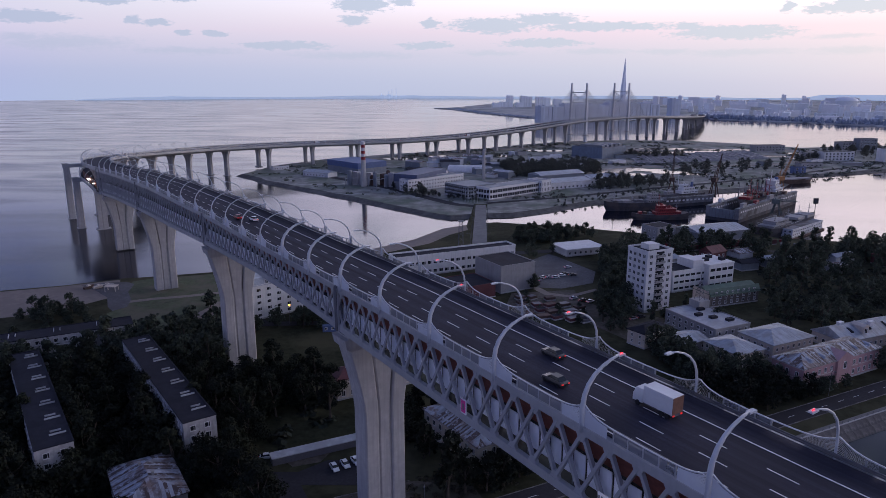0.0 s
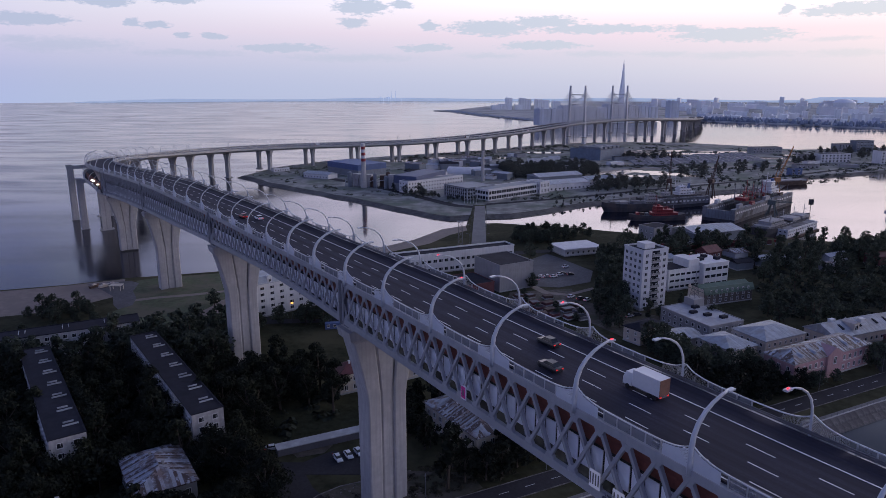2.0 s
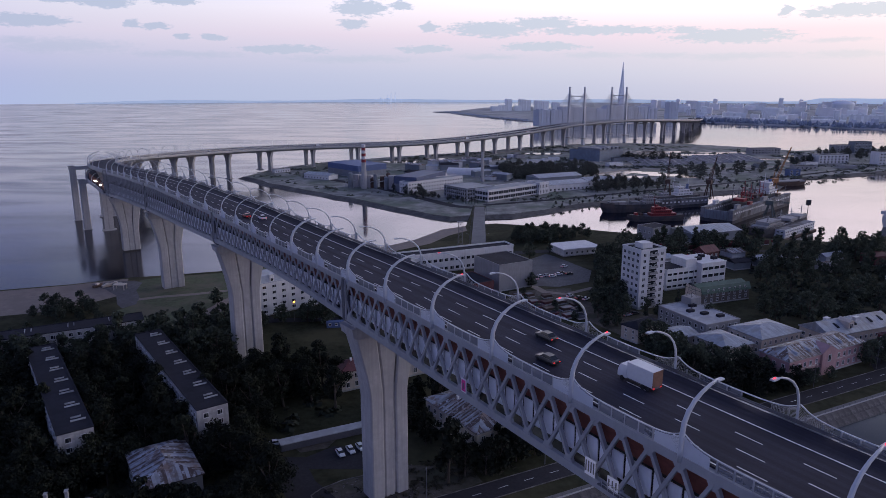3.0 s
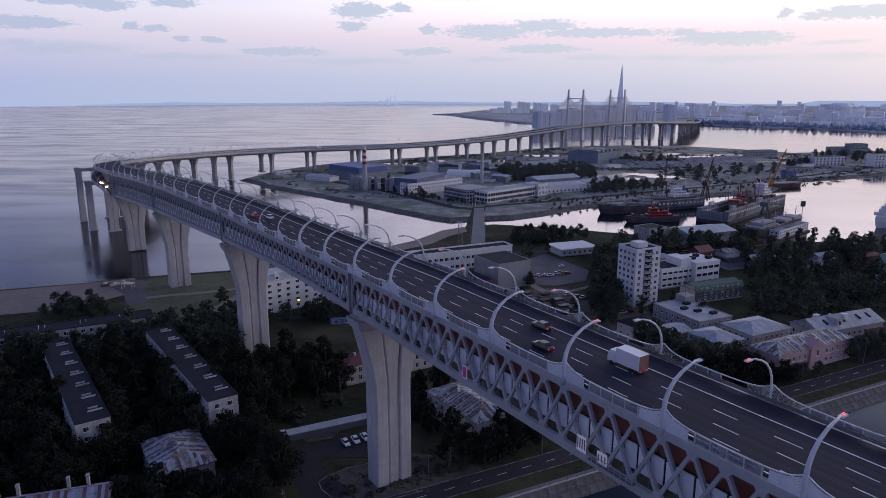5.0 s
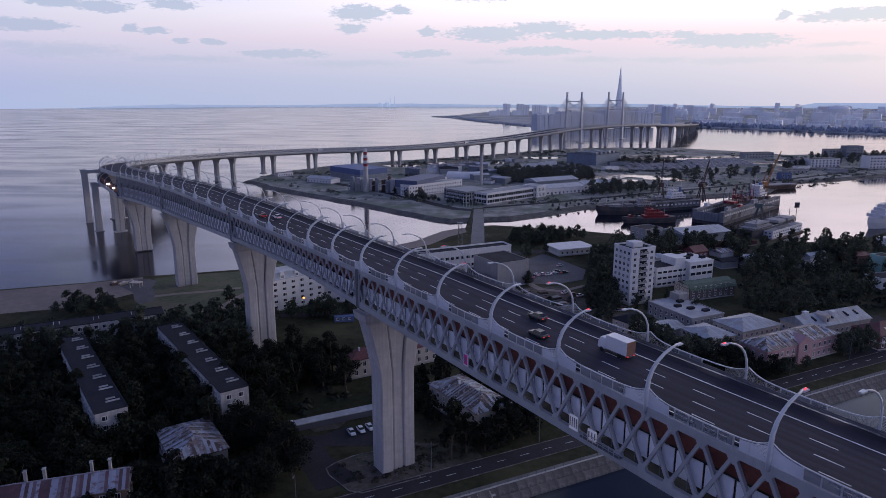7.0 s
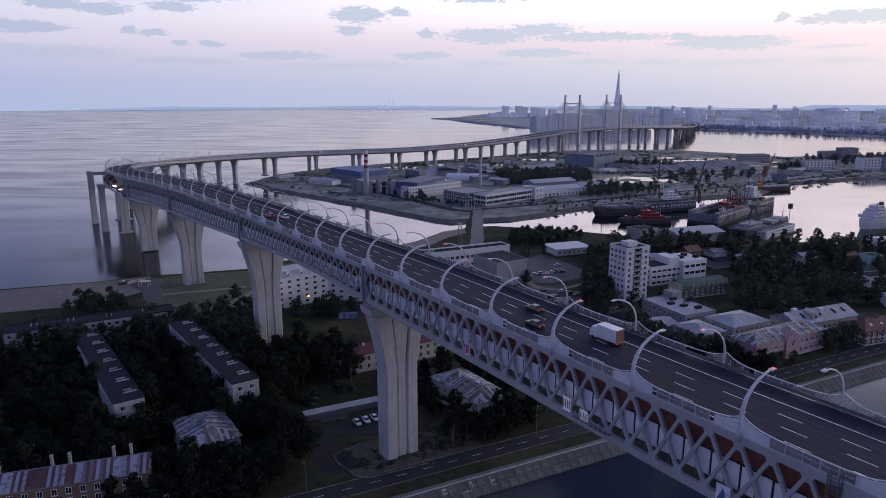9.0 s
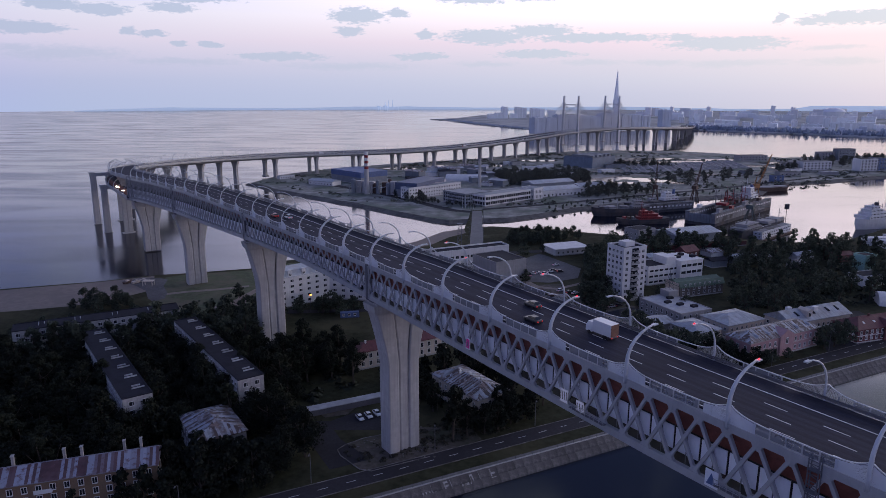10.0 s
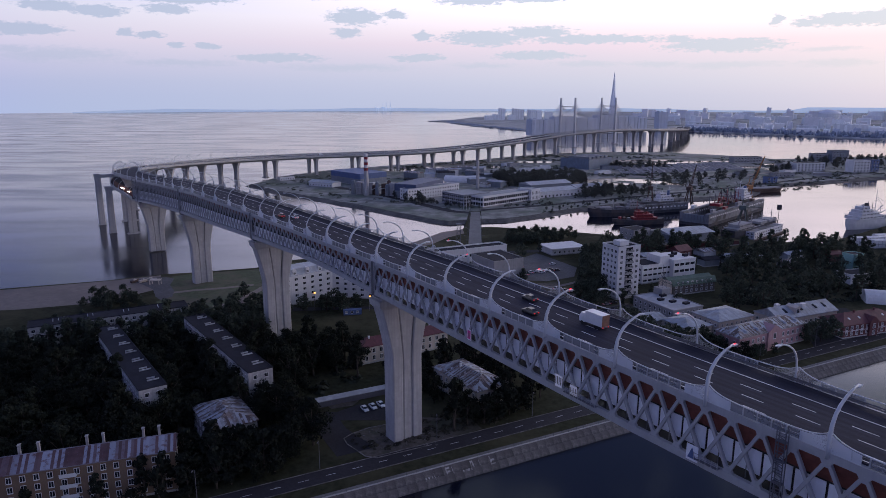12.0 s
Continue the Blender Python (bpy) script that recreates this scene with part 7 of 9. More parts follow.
for s, w, z0, z1, mat, lab in ((98.6, 1.5, 51.9, 54.5, MAGENTA, "small dark magenta sign in a white frame on the truss"), (68.3, 1.9, 51.0, 53.6, LIT, "lit white bridge sign with dark bars"), (64.1, 1.9, 50.7, 52.7, LIT, "lit white clearance sign"), (36.6, 2.2, 49.4, 52.2, PANEL_WHITE, "white sign with a blue triangle")):
    sg = thing("bridge_sign", Matrix.Translation(at_s(s, -HALF - 0.7, 0)) @ Matrix.Rotation(math.atan2(DIR.y, DIR.x), 4, "Z"), lab, "sign", "signs on the truss")
    b = Build()
    b.box(-w / 2, 0, z0, w / 2, 0.12, z1)
    part("panel", b, PANEL_WHITE if mat is MAGENTA else mat, sg)
    b = Build()
    for x in (-w * 0.3, w * 0.3):
        b.bar((x, 0.0, (z0 + z1) / 2), (x, -0.6, (z0 + z1) / 2), 0.1, 0.1)
    part("bracket", b, STEEL_DARK, sg)
    if mat is LIT:
        n = 4 if z1 - z0 > 2.2 else 3
        for k in range(n):
            b = Build()
            x = (k - (n - 1) / 2) * w / n
            b.box(x - w * 0.06, 0.12, z0 + 0.5, x + w * 0.06, 0.15, z1 - 0.4)
            part("dark_bar", b, STEEL_DARK, sg)
    elif mat is PANEL_WHITE:
        b = Build()
        b.face([(0.85, 0.14, z0 + 0.4), (-0.85, 0.14, z0 + 0.4), (0, 0.14, z1 - 0.4)])
        part("triangle", b, BLUE, sg, "blue triangle")
    else:
        b = Build()
        b.box(-w * 0.38, 0.12, z0 + 0.25, w * 0.38, 0.15, z1 - 0.25)
        part("sign_face", b, MAGENTA, sg, "dark magenta sign face")
        b = Build()
        b.box(-w * 0.14, 0.15, z0 + 0.7, w * 0.14, 0.17, z1 - 0.8)
        part("dark_bar", b, STEEL_DARK, sg)

# ---- the industrial island across the canal ----
def place(x, y, deg, z=0.0):
    return Matrix.Translation((x, y, z)) @ Matrix.Rotation(radians(deg), 4, "Z")


FB = 2.6
ob = house("blue_hall", (-140, 832), -47, 62, 40, 13.5, GREY_CLAD, "large industrial hall with blue upper cladding", "industrial hall", base=FB, roof_mat=GREY_CLAD, seed=31)
b = Build()
b.box(-0.2, -0.2, 7.5, 62.2, 40.2, 13.9)
part("blue_cladding", b, BLUE, ob)
house("gatehouse", (-205, 833), 38, 20, 8, 4.5, WALL_WHITE, "low white gatehouse by the shore", "gatehouse", base=FB, storeys=1, bay=3, faces="s", seed=32)
house("shed", (-160, 786), -30, 36, 16, 5.2, WALL_WHITE, "pale low industrial shed", "shed", base=FB, storeys=1, bay=4, faces="s", roof="gable", roof_mat=ROOF_ZINC, rise=2, seed=33)
# filter towers and tanks at the works
works = thing("process_plant", Matrix.Translation((-104, 722, FB)) @ Matrix.Rotation(radians(-22), 4, "Z"), "grey cluster of filter towers and tanks of a works", "industrial plant")
rnd = random.Random(9)
for i in range(12):
    b = Build()
    x, y, r, h = 4 + 4.6 * i, rnd.uniform(-4, 14), rnd.uniform(1.8, 3.2), rnd.uniform(9, 15)
    if i % 3 == 2:
        b.box(x - r, y - r, 0, x + r, y + r, h)
    else:
        b.tube([(x, y, 0), (x, y, h), (x, y, h + 1.2)], [r, r, r * 0.4], 14)
    part("tank", b, rnd.choice((GREY_CLAD, RUSTY, CONCRETE)), works)
for i in range(6):
    b = Build()
    b.bar((4 + 9 * i, -5, 6 + i % 3), (12 + 9 * i, 12, 8 + i % 2), 0.6, 0.6)
    b.bar((4 + 9 * i, -5, 0), (4 + 9 * i, -5, 9), 0.5, 0.5)
    part("pipe_bridge", b, STEEL, works)
stack = thing("chimney_stack", Matrix.Translation((-82, 706, FB)), "tall grey chimney stack with red and white bands", "chimney")
bands = 7
for i in range(bands):
    z0, z1 = (0, 27.0) if i == 0 else (27.0 + (i - 1) * 3.0, 27.0 + i * 3.0)
    r0, r1 = 2.9 - z0 * 0.020, 2.9 - z1 * 0.020
    b = Build()
    b.tube([(0, 0, z0), (0, 0, z1)], [r0, r1], 16)
    part("shaft" if i == 0 else "band", b, CONCRETE if i == 0 else (RED_PAINT if i % 2 else WALL_WHITE), stack, smooth=False)
ob = house("dark_hall", (-50, 687), 62, 60, -26, 15, GREY_CLAD, "grey industrial hall with dark blue upper cladding", "industrial hall", base=FB, roof_mat=GREY_CLAD, seed=34)
b = Build()
b.box(-0.2, -0.2, 8.0, 60.2, 26.2, 15.4)
part("blue_cladding", b, surface("navy_cladding", (0.075, 0.10, 0.18), 0.6, var=0.15, grain=0.4, streaks=0.2), ob, "dark blue cladding")
house("plant_office", (-35, 667), 43, 74, 13, 11.5, WALL_WHITE, "white three-storey plant office with small square windows", "office building", base=FB, roof_mat=GREY_CLAD, storeys=3, bay=3.6, win=(1.6, 1.6, "two"), faces="sw", seed=35)
hang = thing("hangar", Matrix.Translation((5, 830, FB)) @ Matrix.Rotation(radians(-14), 4, "Z"), "white arched storage hangar", "hangar")
b = Build()
rings = []
for x in (0, 42):
    rings.append([(x, 10 * math.cos(a * math.pi / 12), 7.5 * math.sin(a * math.pi / 12)) for a in range(13)])
b.loft(rings)
part("shell", b, WALL_WHITE, hang)
mast = thing("lattice_mast", Matrix.Translation((42, 760, FB)), "pale slim tower beside low works buildings", "tower")
b = Build()
b.tube([(0, 0, 0), (0, 0, 32)], [2.0, 1.6], 10)
part("shaft", b, CONCRETE, mast)
ob = house("glass_office", (0, 655), -52, 34, 34, 11, GREY_CLAD, "dark glazed office building behind flagpoles", "office building", base=FB, roof_mat=GREY_CLAD, storeys=3, bay=3.0, win=(2.6, 2.2, "strip"), faces="se", seed=36)
ob = house("white_office", (40, 622), 42, 66, 18, 10.5, WALL_WHITE, "white framed office building with dark glazing", "office building", base=FB, roof_mat=GREY_CLAD, storeys=2, bay=3.2, win=(2.9, 3.0, "strip"), faces="sw", seed=37)
house("white_office_end", (92, 664), 42, 14, 18, 11.5, WALL_WHITE, "white end block with tall narrow windows", "office building", base=FB, roof_mat=GREY_CLAD, storeys=2, bay=1.9, win=(0.9, 3.2, "strip"), faces="sew", seed=38)
for k, (o, L, w, h, mt) in enumerate((((103, 680), 50, 26, 7, WALL_WHITE), ((150, 722), 40, 20, 6, WALL_WHITE), ((100, 728), 56, 24, 8, GREY_CLAD))):
    house("warehouse", o, 27, L, w, h, mt, "low pale warehouse with a grey roof", "warehouse", base=FB, storeys=1, bay=4.5, win=(2.2, 1.8, "three"), faces="sw", roof="gable", roof_mat=ROOF_ZINC, rise=2.5, seed=40 + k, group="island warehouses")
rnd = random.Random(77)
for k in range(26):
    x, y = rnd.uniform(-60, 60), rnd.uniform(770, 950)
    if y > 1000 + x * 0.9 - 60 or (x < 20 and y < 840 and x > -20):
        continue
    house("store", (x, y), rnd.choice((26, -40, 10)), rnd.uniform(10, 26), rnd.uniform(8, 14), rnd.uniform(3.5, 8), rnd.choice((WALL_WHITE, GREY_CLAD, WALL_GREY, GREY_CLAD)), "small store building of the works", "store", base=FB, roof="gable", roof_mat=rnd.choice((ROOF_ZINC, ROOF_TAR, ROOF_RUST)), rise=1.5, seed=50 + k, group="store buildings")
ob = house("pump_hall", (215, 960), 45, 62, 50, 15, surface("slate_blue_cladding", (0.16, 0.20, 0.26), 0.6, var=0.15, grain=0.3, streaks=0.2), "blue-grey treatment works hall", "industrial hall", base=FB, seed=80)
for k in range(5):
    b = Build()
    b.box(6 + 11 * k, 4, 15, 12 + 11 * k, 40, 18)
    part("roof_light", b, GREY_CLAD, ob)
# rows of settling tanks
b = Build()
for i in range(9):
    for j in range(5):
        x, y = 250 + 22 * i + j * 3, 900 + 8 * i + 22 * j
        for x0, y0, x1, y1 in ((x, y, x + 19, y + 0.9), (x, y + 14, x + 19, y + 15), (x, y + 0.9, x + 0.9, y + 14), (x + 18, y + 0.9, x + 19, y + 14), (x + 9, y + 0.9, x + 9.6, y + 14)):
            b.box(x0, y0, FB, x1, y1, FB + 1.2 + (i * 7 + j * 3) % 3 * 0.5)
tagged(part("settling_tank", b, CONCRETE), "rows of grey settling tanks on waste ground", "tank", kind="stuff")
for k, (x, y, w, d, h, mt) in enumerate(((473, 1068, 48, 16, 9, WALL_GREY), (506, 936, 44, 16, 12, WALL_WHITE), (616, 1090, 52, 18, 12, WALL_GREY), (578, 922, 26, 16, 17, WALL_WHITE), (606, 932, 16, 16, 17, BLUE), (400, 803, 15, 7, 8, BLUE), (440, 866, 30, 12, 5, WALL_GREY), (640, 1085, 30, 14, 18, GREY_CLAD))):
    house("depot", (x, y), 8, w, d, h, mt, "plain depot building on the far bank", "depot", base=FB, storeys=max(1, int(h / 4)), bay=5.0, win=(2.6, 2.2, "three"), faces="s", seed=90 + k, group="depot buildings")
for poly, sp, sd, most in (([(66, 880), (190, 900), (178, 790), (78, 772)], 6.5, 71, 150), ([(150, 680), (230, 705), (227, 738), (161, 747)], 8, 72, 34), ([(560, 960), (700, 1000), (900, 1130), (880, 1160), (640, 1120), (560, 1060)], 13, 73, 80), ([(470, 930), (500, 930), (500, 950), (470, 950)], 6, 74, 8),
                           ([(240, 760), (420, 850), (440, 900), (300, 860)], 22, 76, 22), ([(-60, 700), (-20, 640), (-10, 650), (-40, 700)], 9, 78, 8), ([(250, 1000), (330, 1010), (340, 990), (260, 980)], 8, 79, 18)):
    wood(poly, sp, sd, "trees on the far island", kinds=(0, 1, 2, 4), smin=0.6, smax=1.0, z=FB, most=most)
def scrub(name, poly, count, seed, label, mat, z, hmin=0.8, hmax=3.2, leaves=16):
    """Low uneven bushes over a piece of ground."""
    rr = random.Random(seed)
    b = Build()
    x0, x1 = min(p[0] for p in poly), max(p[0] for p in poly)
    y0, y1 = min(p[1] for p in poly), max(p[1] for p in poly)
    got = 0
    hearts = [(rr.uniform(x0, x1), rr.uniform(y0, y1)) for k in range(count // 14)]
    while got < count:
        hx, hy = rr.choice(hearts)
        x, y = hx + rr.gauss(0, 16), hy + rr.gauss(0, 11)
        got += 1
        if not inside(x, y, poly) or not clear(x, y) or any(inside(x, y, o) for o in OPEN[:1]):
            continue
        hh = rr.uniform(hmin, hmax)
        r = rr.uniform(1.2, 4.2) * min(1.0, 0.12 + hmax / 2)
        for q in range(leaves):
            a, d, f = rr.uniform(0, math.tau), r * rr.random() ** 0.6, rr.random()
            c = Vector((x + d * math.cos(a), y + d * math.sin(a), z + hh * f * (1.05 - 0.7 * (d / r) ** 2)))
            nrm = Vector((math.cos(a) * d / r + rr.gauss(0, 0.4), math.sin(a) * d / r + rr.gauss(0, 0.4), 0.6 + 0.5 * f)).normalized()
            u = nrm.cross(Vector((rr.gauss(0, 1), rr.gauss(0, 1), rr.gauss(0, 1)))).normalized()
            v, k = nrm.cross(u), r * rr.uniform(0.16, 0.34)
            b.face([c - u * k - v * k * 0.6, c + u * k * 0.7 - v * k, c + u * k + v * k * 0.7, c - u * k * 0.6 + v * k])
    return tagged(part(name, b, mat), label, "scrub", kind="stuff")


SCRUB = surface("dark_scrub", (0.110, 0.120, 0.095), 0.9, var=0.35, grain=0.3, patch=0.05, island=0.45)
scrub("scrub", [(-210, 860), (-90, 690), (0, 610), (120, 640), (330, 730), (800, 980), (800, 1150), (560, 1120), (340, 1260), (180, 1200), (-60, 1020), (-180, 930)], 2600, 81, "low dark scrub over the waste ground", SCRUB, FB)
scrub("scrub", [(90, 585), (180, 652), (320, 712), (400, 793), (560, 868), (550, 880), (390, 808), (310, 726), (170, 668), (85, 600)], 500, 84, "low dark scrub along the canal bank", SCRUB, FB, 0.6, 2.4)
scrub("scrub", [(-225, 805), (-100, 668), (-40, 604), (-30, 612), (-90, 682), (-210, 830)], 260, 85, "low dark weeds along the canal bank", SCRUB, FB, 0.4, 1.4)
scrub("weeds", [(-32, 164), (-20, 154.5), (-3, 163), (10, 171), (24, 180), (12, 190), (-4, 182), (-26, 171)], 700, 91, "tufts of dry weeds on rough ground", surface("dry_weeds", (0.040, 0.036, 0.022), 0.95, var=0.4, grain=1.5, island=0.5), 3.0, 0.15, 0.5)
UNDERGROWTH = surface("dark_undergrowth", (0.024, 0.030, 0.018), 0.95, var=0.4, grain=0.5, patch=0.1, island=0.45)
scrub("undergrowth", [(112, 290), (146, 300), (160, 345), (190, 432), (300, 432), (300, 380), (235, 320), (200, 305), (160, 292)], 900, 87, "dark undergrowth between the houses", UNDERGROWTH, 3.0, 0.5, 2.6)
scrub("undergrowth", [(-185, 150), (-60, 142), (-46, 190), (-30, 212), (-75, 262), (-165, 228), (-250, 215), (-250, 150)], 900, 88, "dark undergrowth below the estate trees", UNDERGROWTH, 3.0, 0.4, 2.2)
wood([(100, 598), (180, 655), (320, 715), (400, 795), (390, 800), (310, 726), (170, 668), (95, 612)], 9, 82, "bank scrub", kinds=(6, 2), smin=0.2, smax=0.45, z=FB, most=70)
wood([(-40, 668), (28, 612), (33, 618), (-30, 676)], 6, 83, "trees before the plant office", kinds=(2, 6), smin=0.32, smax=0.5, z=FB, most=20)
# tracks and aprons over the waste ground
TRACK = surface("pale_dirt_track", (0.27, 0.235, 0.20), 0.95, var=0.3, grain=0.1, patch=0.05)
for k, (pts, w, mt, lab) in enumerate((([(-150, 800), (-60, 700), (10, 600), (31, 598)], 10, ROAD, "asphalt works road along the canal"), ([(36, 606), (110, 640), (220, 700), (330, 760), (520, 880)], 7, ROAD, "asphalt road along the bank"), ([(120, 760), (220, 860), (300, 880), (420, 900), (540, 1000)], 8, TRACK, "pale dirt track over waste ground"),
                                      ([(-160, 930), (-40, 1000), (80, 1090), (200, 1190), (340, 1240), (480, 1180)], 9, TRACK, "pale dirt track along the sea wall"), ([(60, 900), (200, 920), (340, 960), (470, 1010)], 12, TRACK, "wide bare lane between basins"), ([(200, 1060), (360, 1100), (540, 1090)], 14, TRACK, "bare sandy ground by the sea"))):
    line = spline([(x, y, FB + 0.05) for x, y in pts], 12.0)
    b = Build()
    sweep(b, line, [(-w / 2, -0.2), (w / 2, -0.2), (w / 2, 0.02 + 0.01 * k), (-w / 2, 0.02 + 0.01 * k)])
    tagged(part("road_island" if mt is ROAD else "track_island", b, mt), lab, "road", kind="structure")
rnd = random.Random(78)
for k in range(24):
    x, y = rnd.uniform(80, 540), rnd.uniform(760, 1080)
    if y > 1180 - abs(x - 300) * 0.4 or y < 690 + max(0, x - 250) * 0.75 or (245 < x < 460 and 890 < y < 1080):
        continue
    house("store", (x, y), rnd.choice((28, -12, 10)), rnd.uniform(12, 34), rnd.uniform(8, 13), rnd.uniform(3, 6), rnd.choice((WALL_WHITE, GREY_CLAD, WALL_GREY)), "small flat store building on waste ground", "store", base=FB, roof_mat=rnd.choice((ROOF_PALE, ROOF_TAR, ROOF_ZINC)), seed=250 + k, group="store buildings")
# flagpoles before the glazed office, lamps along the causeway
pole_proto = thing("flagpole", place(18, 613, 0, FB), "slim white flagpole before the office", "flagpole", "flagpoles at the office")
b = Build()
b.tube([(0, 0, 0), (0, 0, 11), (0, 0, 11.3)], [0.16, 0.09, 0.02], 6)
part("pole", b, TRIM_WHITE, pole_proto)
for k in range(1, 5):
    copy_thing(pole_proto, place(18 + 2.6 * k, 613 - 1.2 * k, 0, FB))
for k in range(6):
    for sgn in (-1, 1):
        copy_thing(plain_lamp, place(22 + 1.8 * k + sgn * 5.2, 440 + 29 * k, 90 * sgn, 3.0))
# traffic on the curved viaduct
for k, (i, n, proto) in enumerate(((40, -4, white_car), (66, 3, dark_car), (96, 5, truck), (120, -4, silver_car), (142, 4, truck), (170, 3, white_car), (196, -3, dark_car))):
    p, d = curve[i], curve[i + 1] - curve[i - 1]
    r = Vector((d.y, -d.x)).normalized()
    copy_thing(proto, Matrix.Translation((p.x + r.x * n, p.y + r.y * n, p.z + 0.5)) @ Matrix.Rotation(math.atan2(d.y, d.x), 4, "Z"))
# shallow ponds on the waste ground
for i, (x, y, a, c) in enumerate(((195, 830, 28, 9), (215, 800, 18, 6), (225, 845, 24, 7), (180, 850, 14, 8), (330, 1050, 40, 8), (390, 1062, 44, 8), (420, 1030, 30, 6), (300, 1060, 20, 8), (460, 1000, 34, 6), (60, 1000, 40, 9), (0, 990, 30, 8), (-60, 960, 26, 8), (262, 818, 26, 7), (250, 838, 20, 6), (285, 800, 16, 5), (350, 1110, 50, 7), (440, 1090, 46, 6), (520, 1040, 30, 5), (250, 1130, 40, 8), (150, 1080, 36, 8), (500, 970, 26, 5), (-110, 930, 30, 7))):
    rr = random.Random(i)
    pts = [(x + a * math.cos(q * math.tau / 18) * rr.uniform(0.75, 1.1), y + c * 2.2 * math.sin(q * math.tau / 18) * rr.uniform(0.7, 1.1)) for q in range(18)]
    b = Build()
    b.prism(pts, FB - 0.1, FB + 0.03 + 0.012 * i)
    tagged(part("pond", b, WATER), "shallow pond on waste ground", "pond", kind="structure")

# ---- shipyard ----
def hull(name, at, length, beam, height, mat, label, category="ship", sheer=1.5, tumble=0.8, flare_bow=3.0):
    ob = thing(name, at, label, category)
    b = Build()
    rings = []
    for i in range(15):
        f = i / 14
        x = -length / 2 + length * f
        w = beam / 2 * (min(1.0, (1 - f) * 3.2) ** 0.6 if f > 0.68 else min(1.0, 0.75 + f * 2.5))
        wb = w * (0.35 if f > 0.93 else 0.8)
        z = height + sheer * (abs(f - 0.45) * 2) ** 2.2
        xb = x - (flare_bow * (f - 0.8) * 5 if f > 0.8 else 0)
        rings.append([(xb, -wb, -1.5), (xb, wb, -1.5), (x - 0.0, w, z * 0.55), (x, w, z), (x, -w, z), (x, -w, z * 0.55)])
    b.loft(rings)
    part("hull", b, mat, ob)
    return ob


def deckhouse(ob, x, y, L, w, tiers, z, mat):
    """Stepped superstructure: each tier shorter than the one below, with window strips, bridge wings, vents and rails on top."""
    for k in range(tiers):
        b = Build()
        x0, x1 = x - L / 2 + 0.19 * L * k, x + L / 2 - 0.07 * L * k * (1 + 0.6 * (k % 2))
        hw, z0 = w / 2 * (1 - 0.16 * k), z + 2.5 * k
        b.box(x0, y - hw, z0, x1, y + hw, z0 + 2.3)
        b.box(x0 - 0.3, y - hw - 0.2, z0 + 2.3, x1 + 0.3, y + hw + 0.2, z0 + 2.42)
        t = part("deckhouse_tier", b, mat, ob)
        b = Build()
        for s in (-1, 1):
            q = x0 + 0.7
            while q < x1 - 1.2:
                b.box(q, y + s * (hw + 0.03) - 0.02, z0 + 1.0, q + 0.8, y + s * (hw + 0.03) + 0.02, z0 + 1.75)
                q += 1.7
        part("window_strip", b, GLASS, t)
        b = Build()
        for s in (-1, 1):
            b.bar((x0 - 0.4, y + s * (hw + 0.4), z0 + 3.4), (x1 + 0.4, y + s * (hw + 0.4), z0 + 3.4), 0.12, 0.12)
            q = x0
            while q < x1:
                b.bar((q, y + s * (hw + 0.4), z0 + 2.5), (q, y + s * (hw + 0.4), z0 + 3.4), 0.1, 0.1)
                q += 1.8
        part("deck_rail", b, mat, t)
    top_z = z + 2.5 * tiers
    for k in range(3):
        b = Build()
        q = x - L * 0.22 + L * 0.2 * k
        b.tube([(q, y + (k - 1) * w * 0.2, top_z - 0.2), (q, y + (k - 1) * w * 0.2, top_z + 1.0 + 0.5 * k)], [0.6, 0.5], 8)
        part("vent", b, mat, ob)


def ship_mast(ob, x, y, z, h, mat):
    b = Build()
    b.tube([(x, y, z), (x, y, z + h)], [0.35, 0.15], 6)
    b.bar((x, y - 2.2, z + h * 0.6), (x, y + 2.2, z + h * 0.6), 0.2, 0.2)
    b.bar((x - 1.5, y, z + h * 0.8), (x + 1.5, y, z + h * 0.8), 0.15, 0.15)
    part("mast", b, mat, ob)


tanker = hull("cargo_ship", place(160, 590, 190), 54, 11, 6.5, BLACK_HULL, "old dark-hulled cargo ship moored in the canal")
ship_mast(tanker, 18, 0, 7, 9, STEEL)
ship_mast(tanker, 2, 0, 6, 8, STEEL)
deckhouse(tanker, -18, 0, 14, 8, 3, 6.0, WALL_GREY)
for x in (-4, 8, 16):
    b = Build()
    b.box(x - 3.5, -3.2, 6.2, x + 3.5, 3.2, 8.4)
    b.box(x - 3.8, -3.5, 8.4, x + 3.8, 3.5, 8.7)
    part("hatch", b, WALL_GREY if x == 8 else DOCK_GREY, tanker)
tug = hull("tug", place(169, 549, 188), 46, 9, 4.0, BLACK_HULL, "low black tug with a bright red deckhouse")
deckhouse(tug, -6, 0, 21, 7.6, 2, 3.8, RED_PAINT)
deckhouse(tug, -1, 0, 6, 5.4, 1, 8.8, RED_PAINT)
for x in (8, 12, 16):
    b = Build()
    b.box(x - 1.2, -1.6, 3.8, x + 1.2, 1.6, 5.2 + 0.1 * x)
    part("winch", b, (STEEL_DARK, RUSTY, RED_PAINT)[x // 4 - 2], tug)
b = Build()
b.tube([(-8, 0, 5), (-8, 0, 11)], [1.1, 0.9], 10)
part("funnel", b, RED_PAINT, tug)
ship_mast(tug, 1, 0, 11, 9, RED_PAINT)
ship_mast(tug, -14, 0, 6, 6, WALL_GREY)
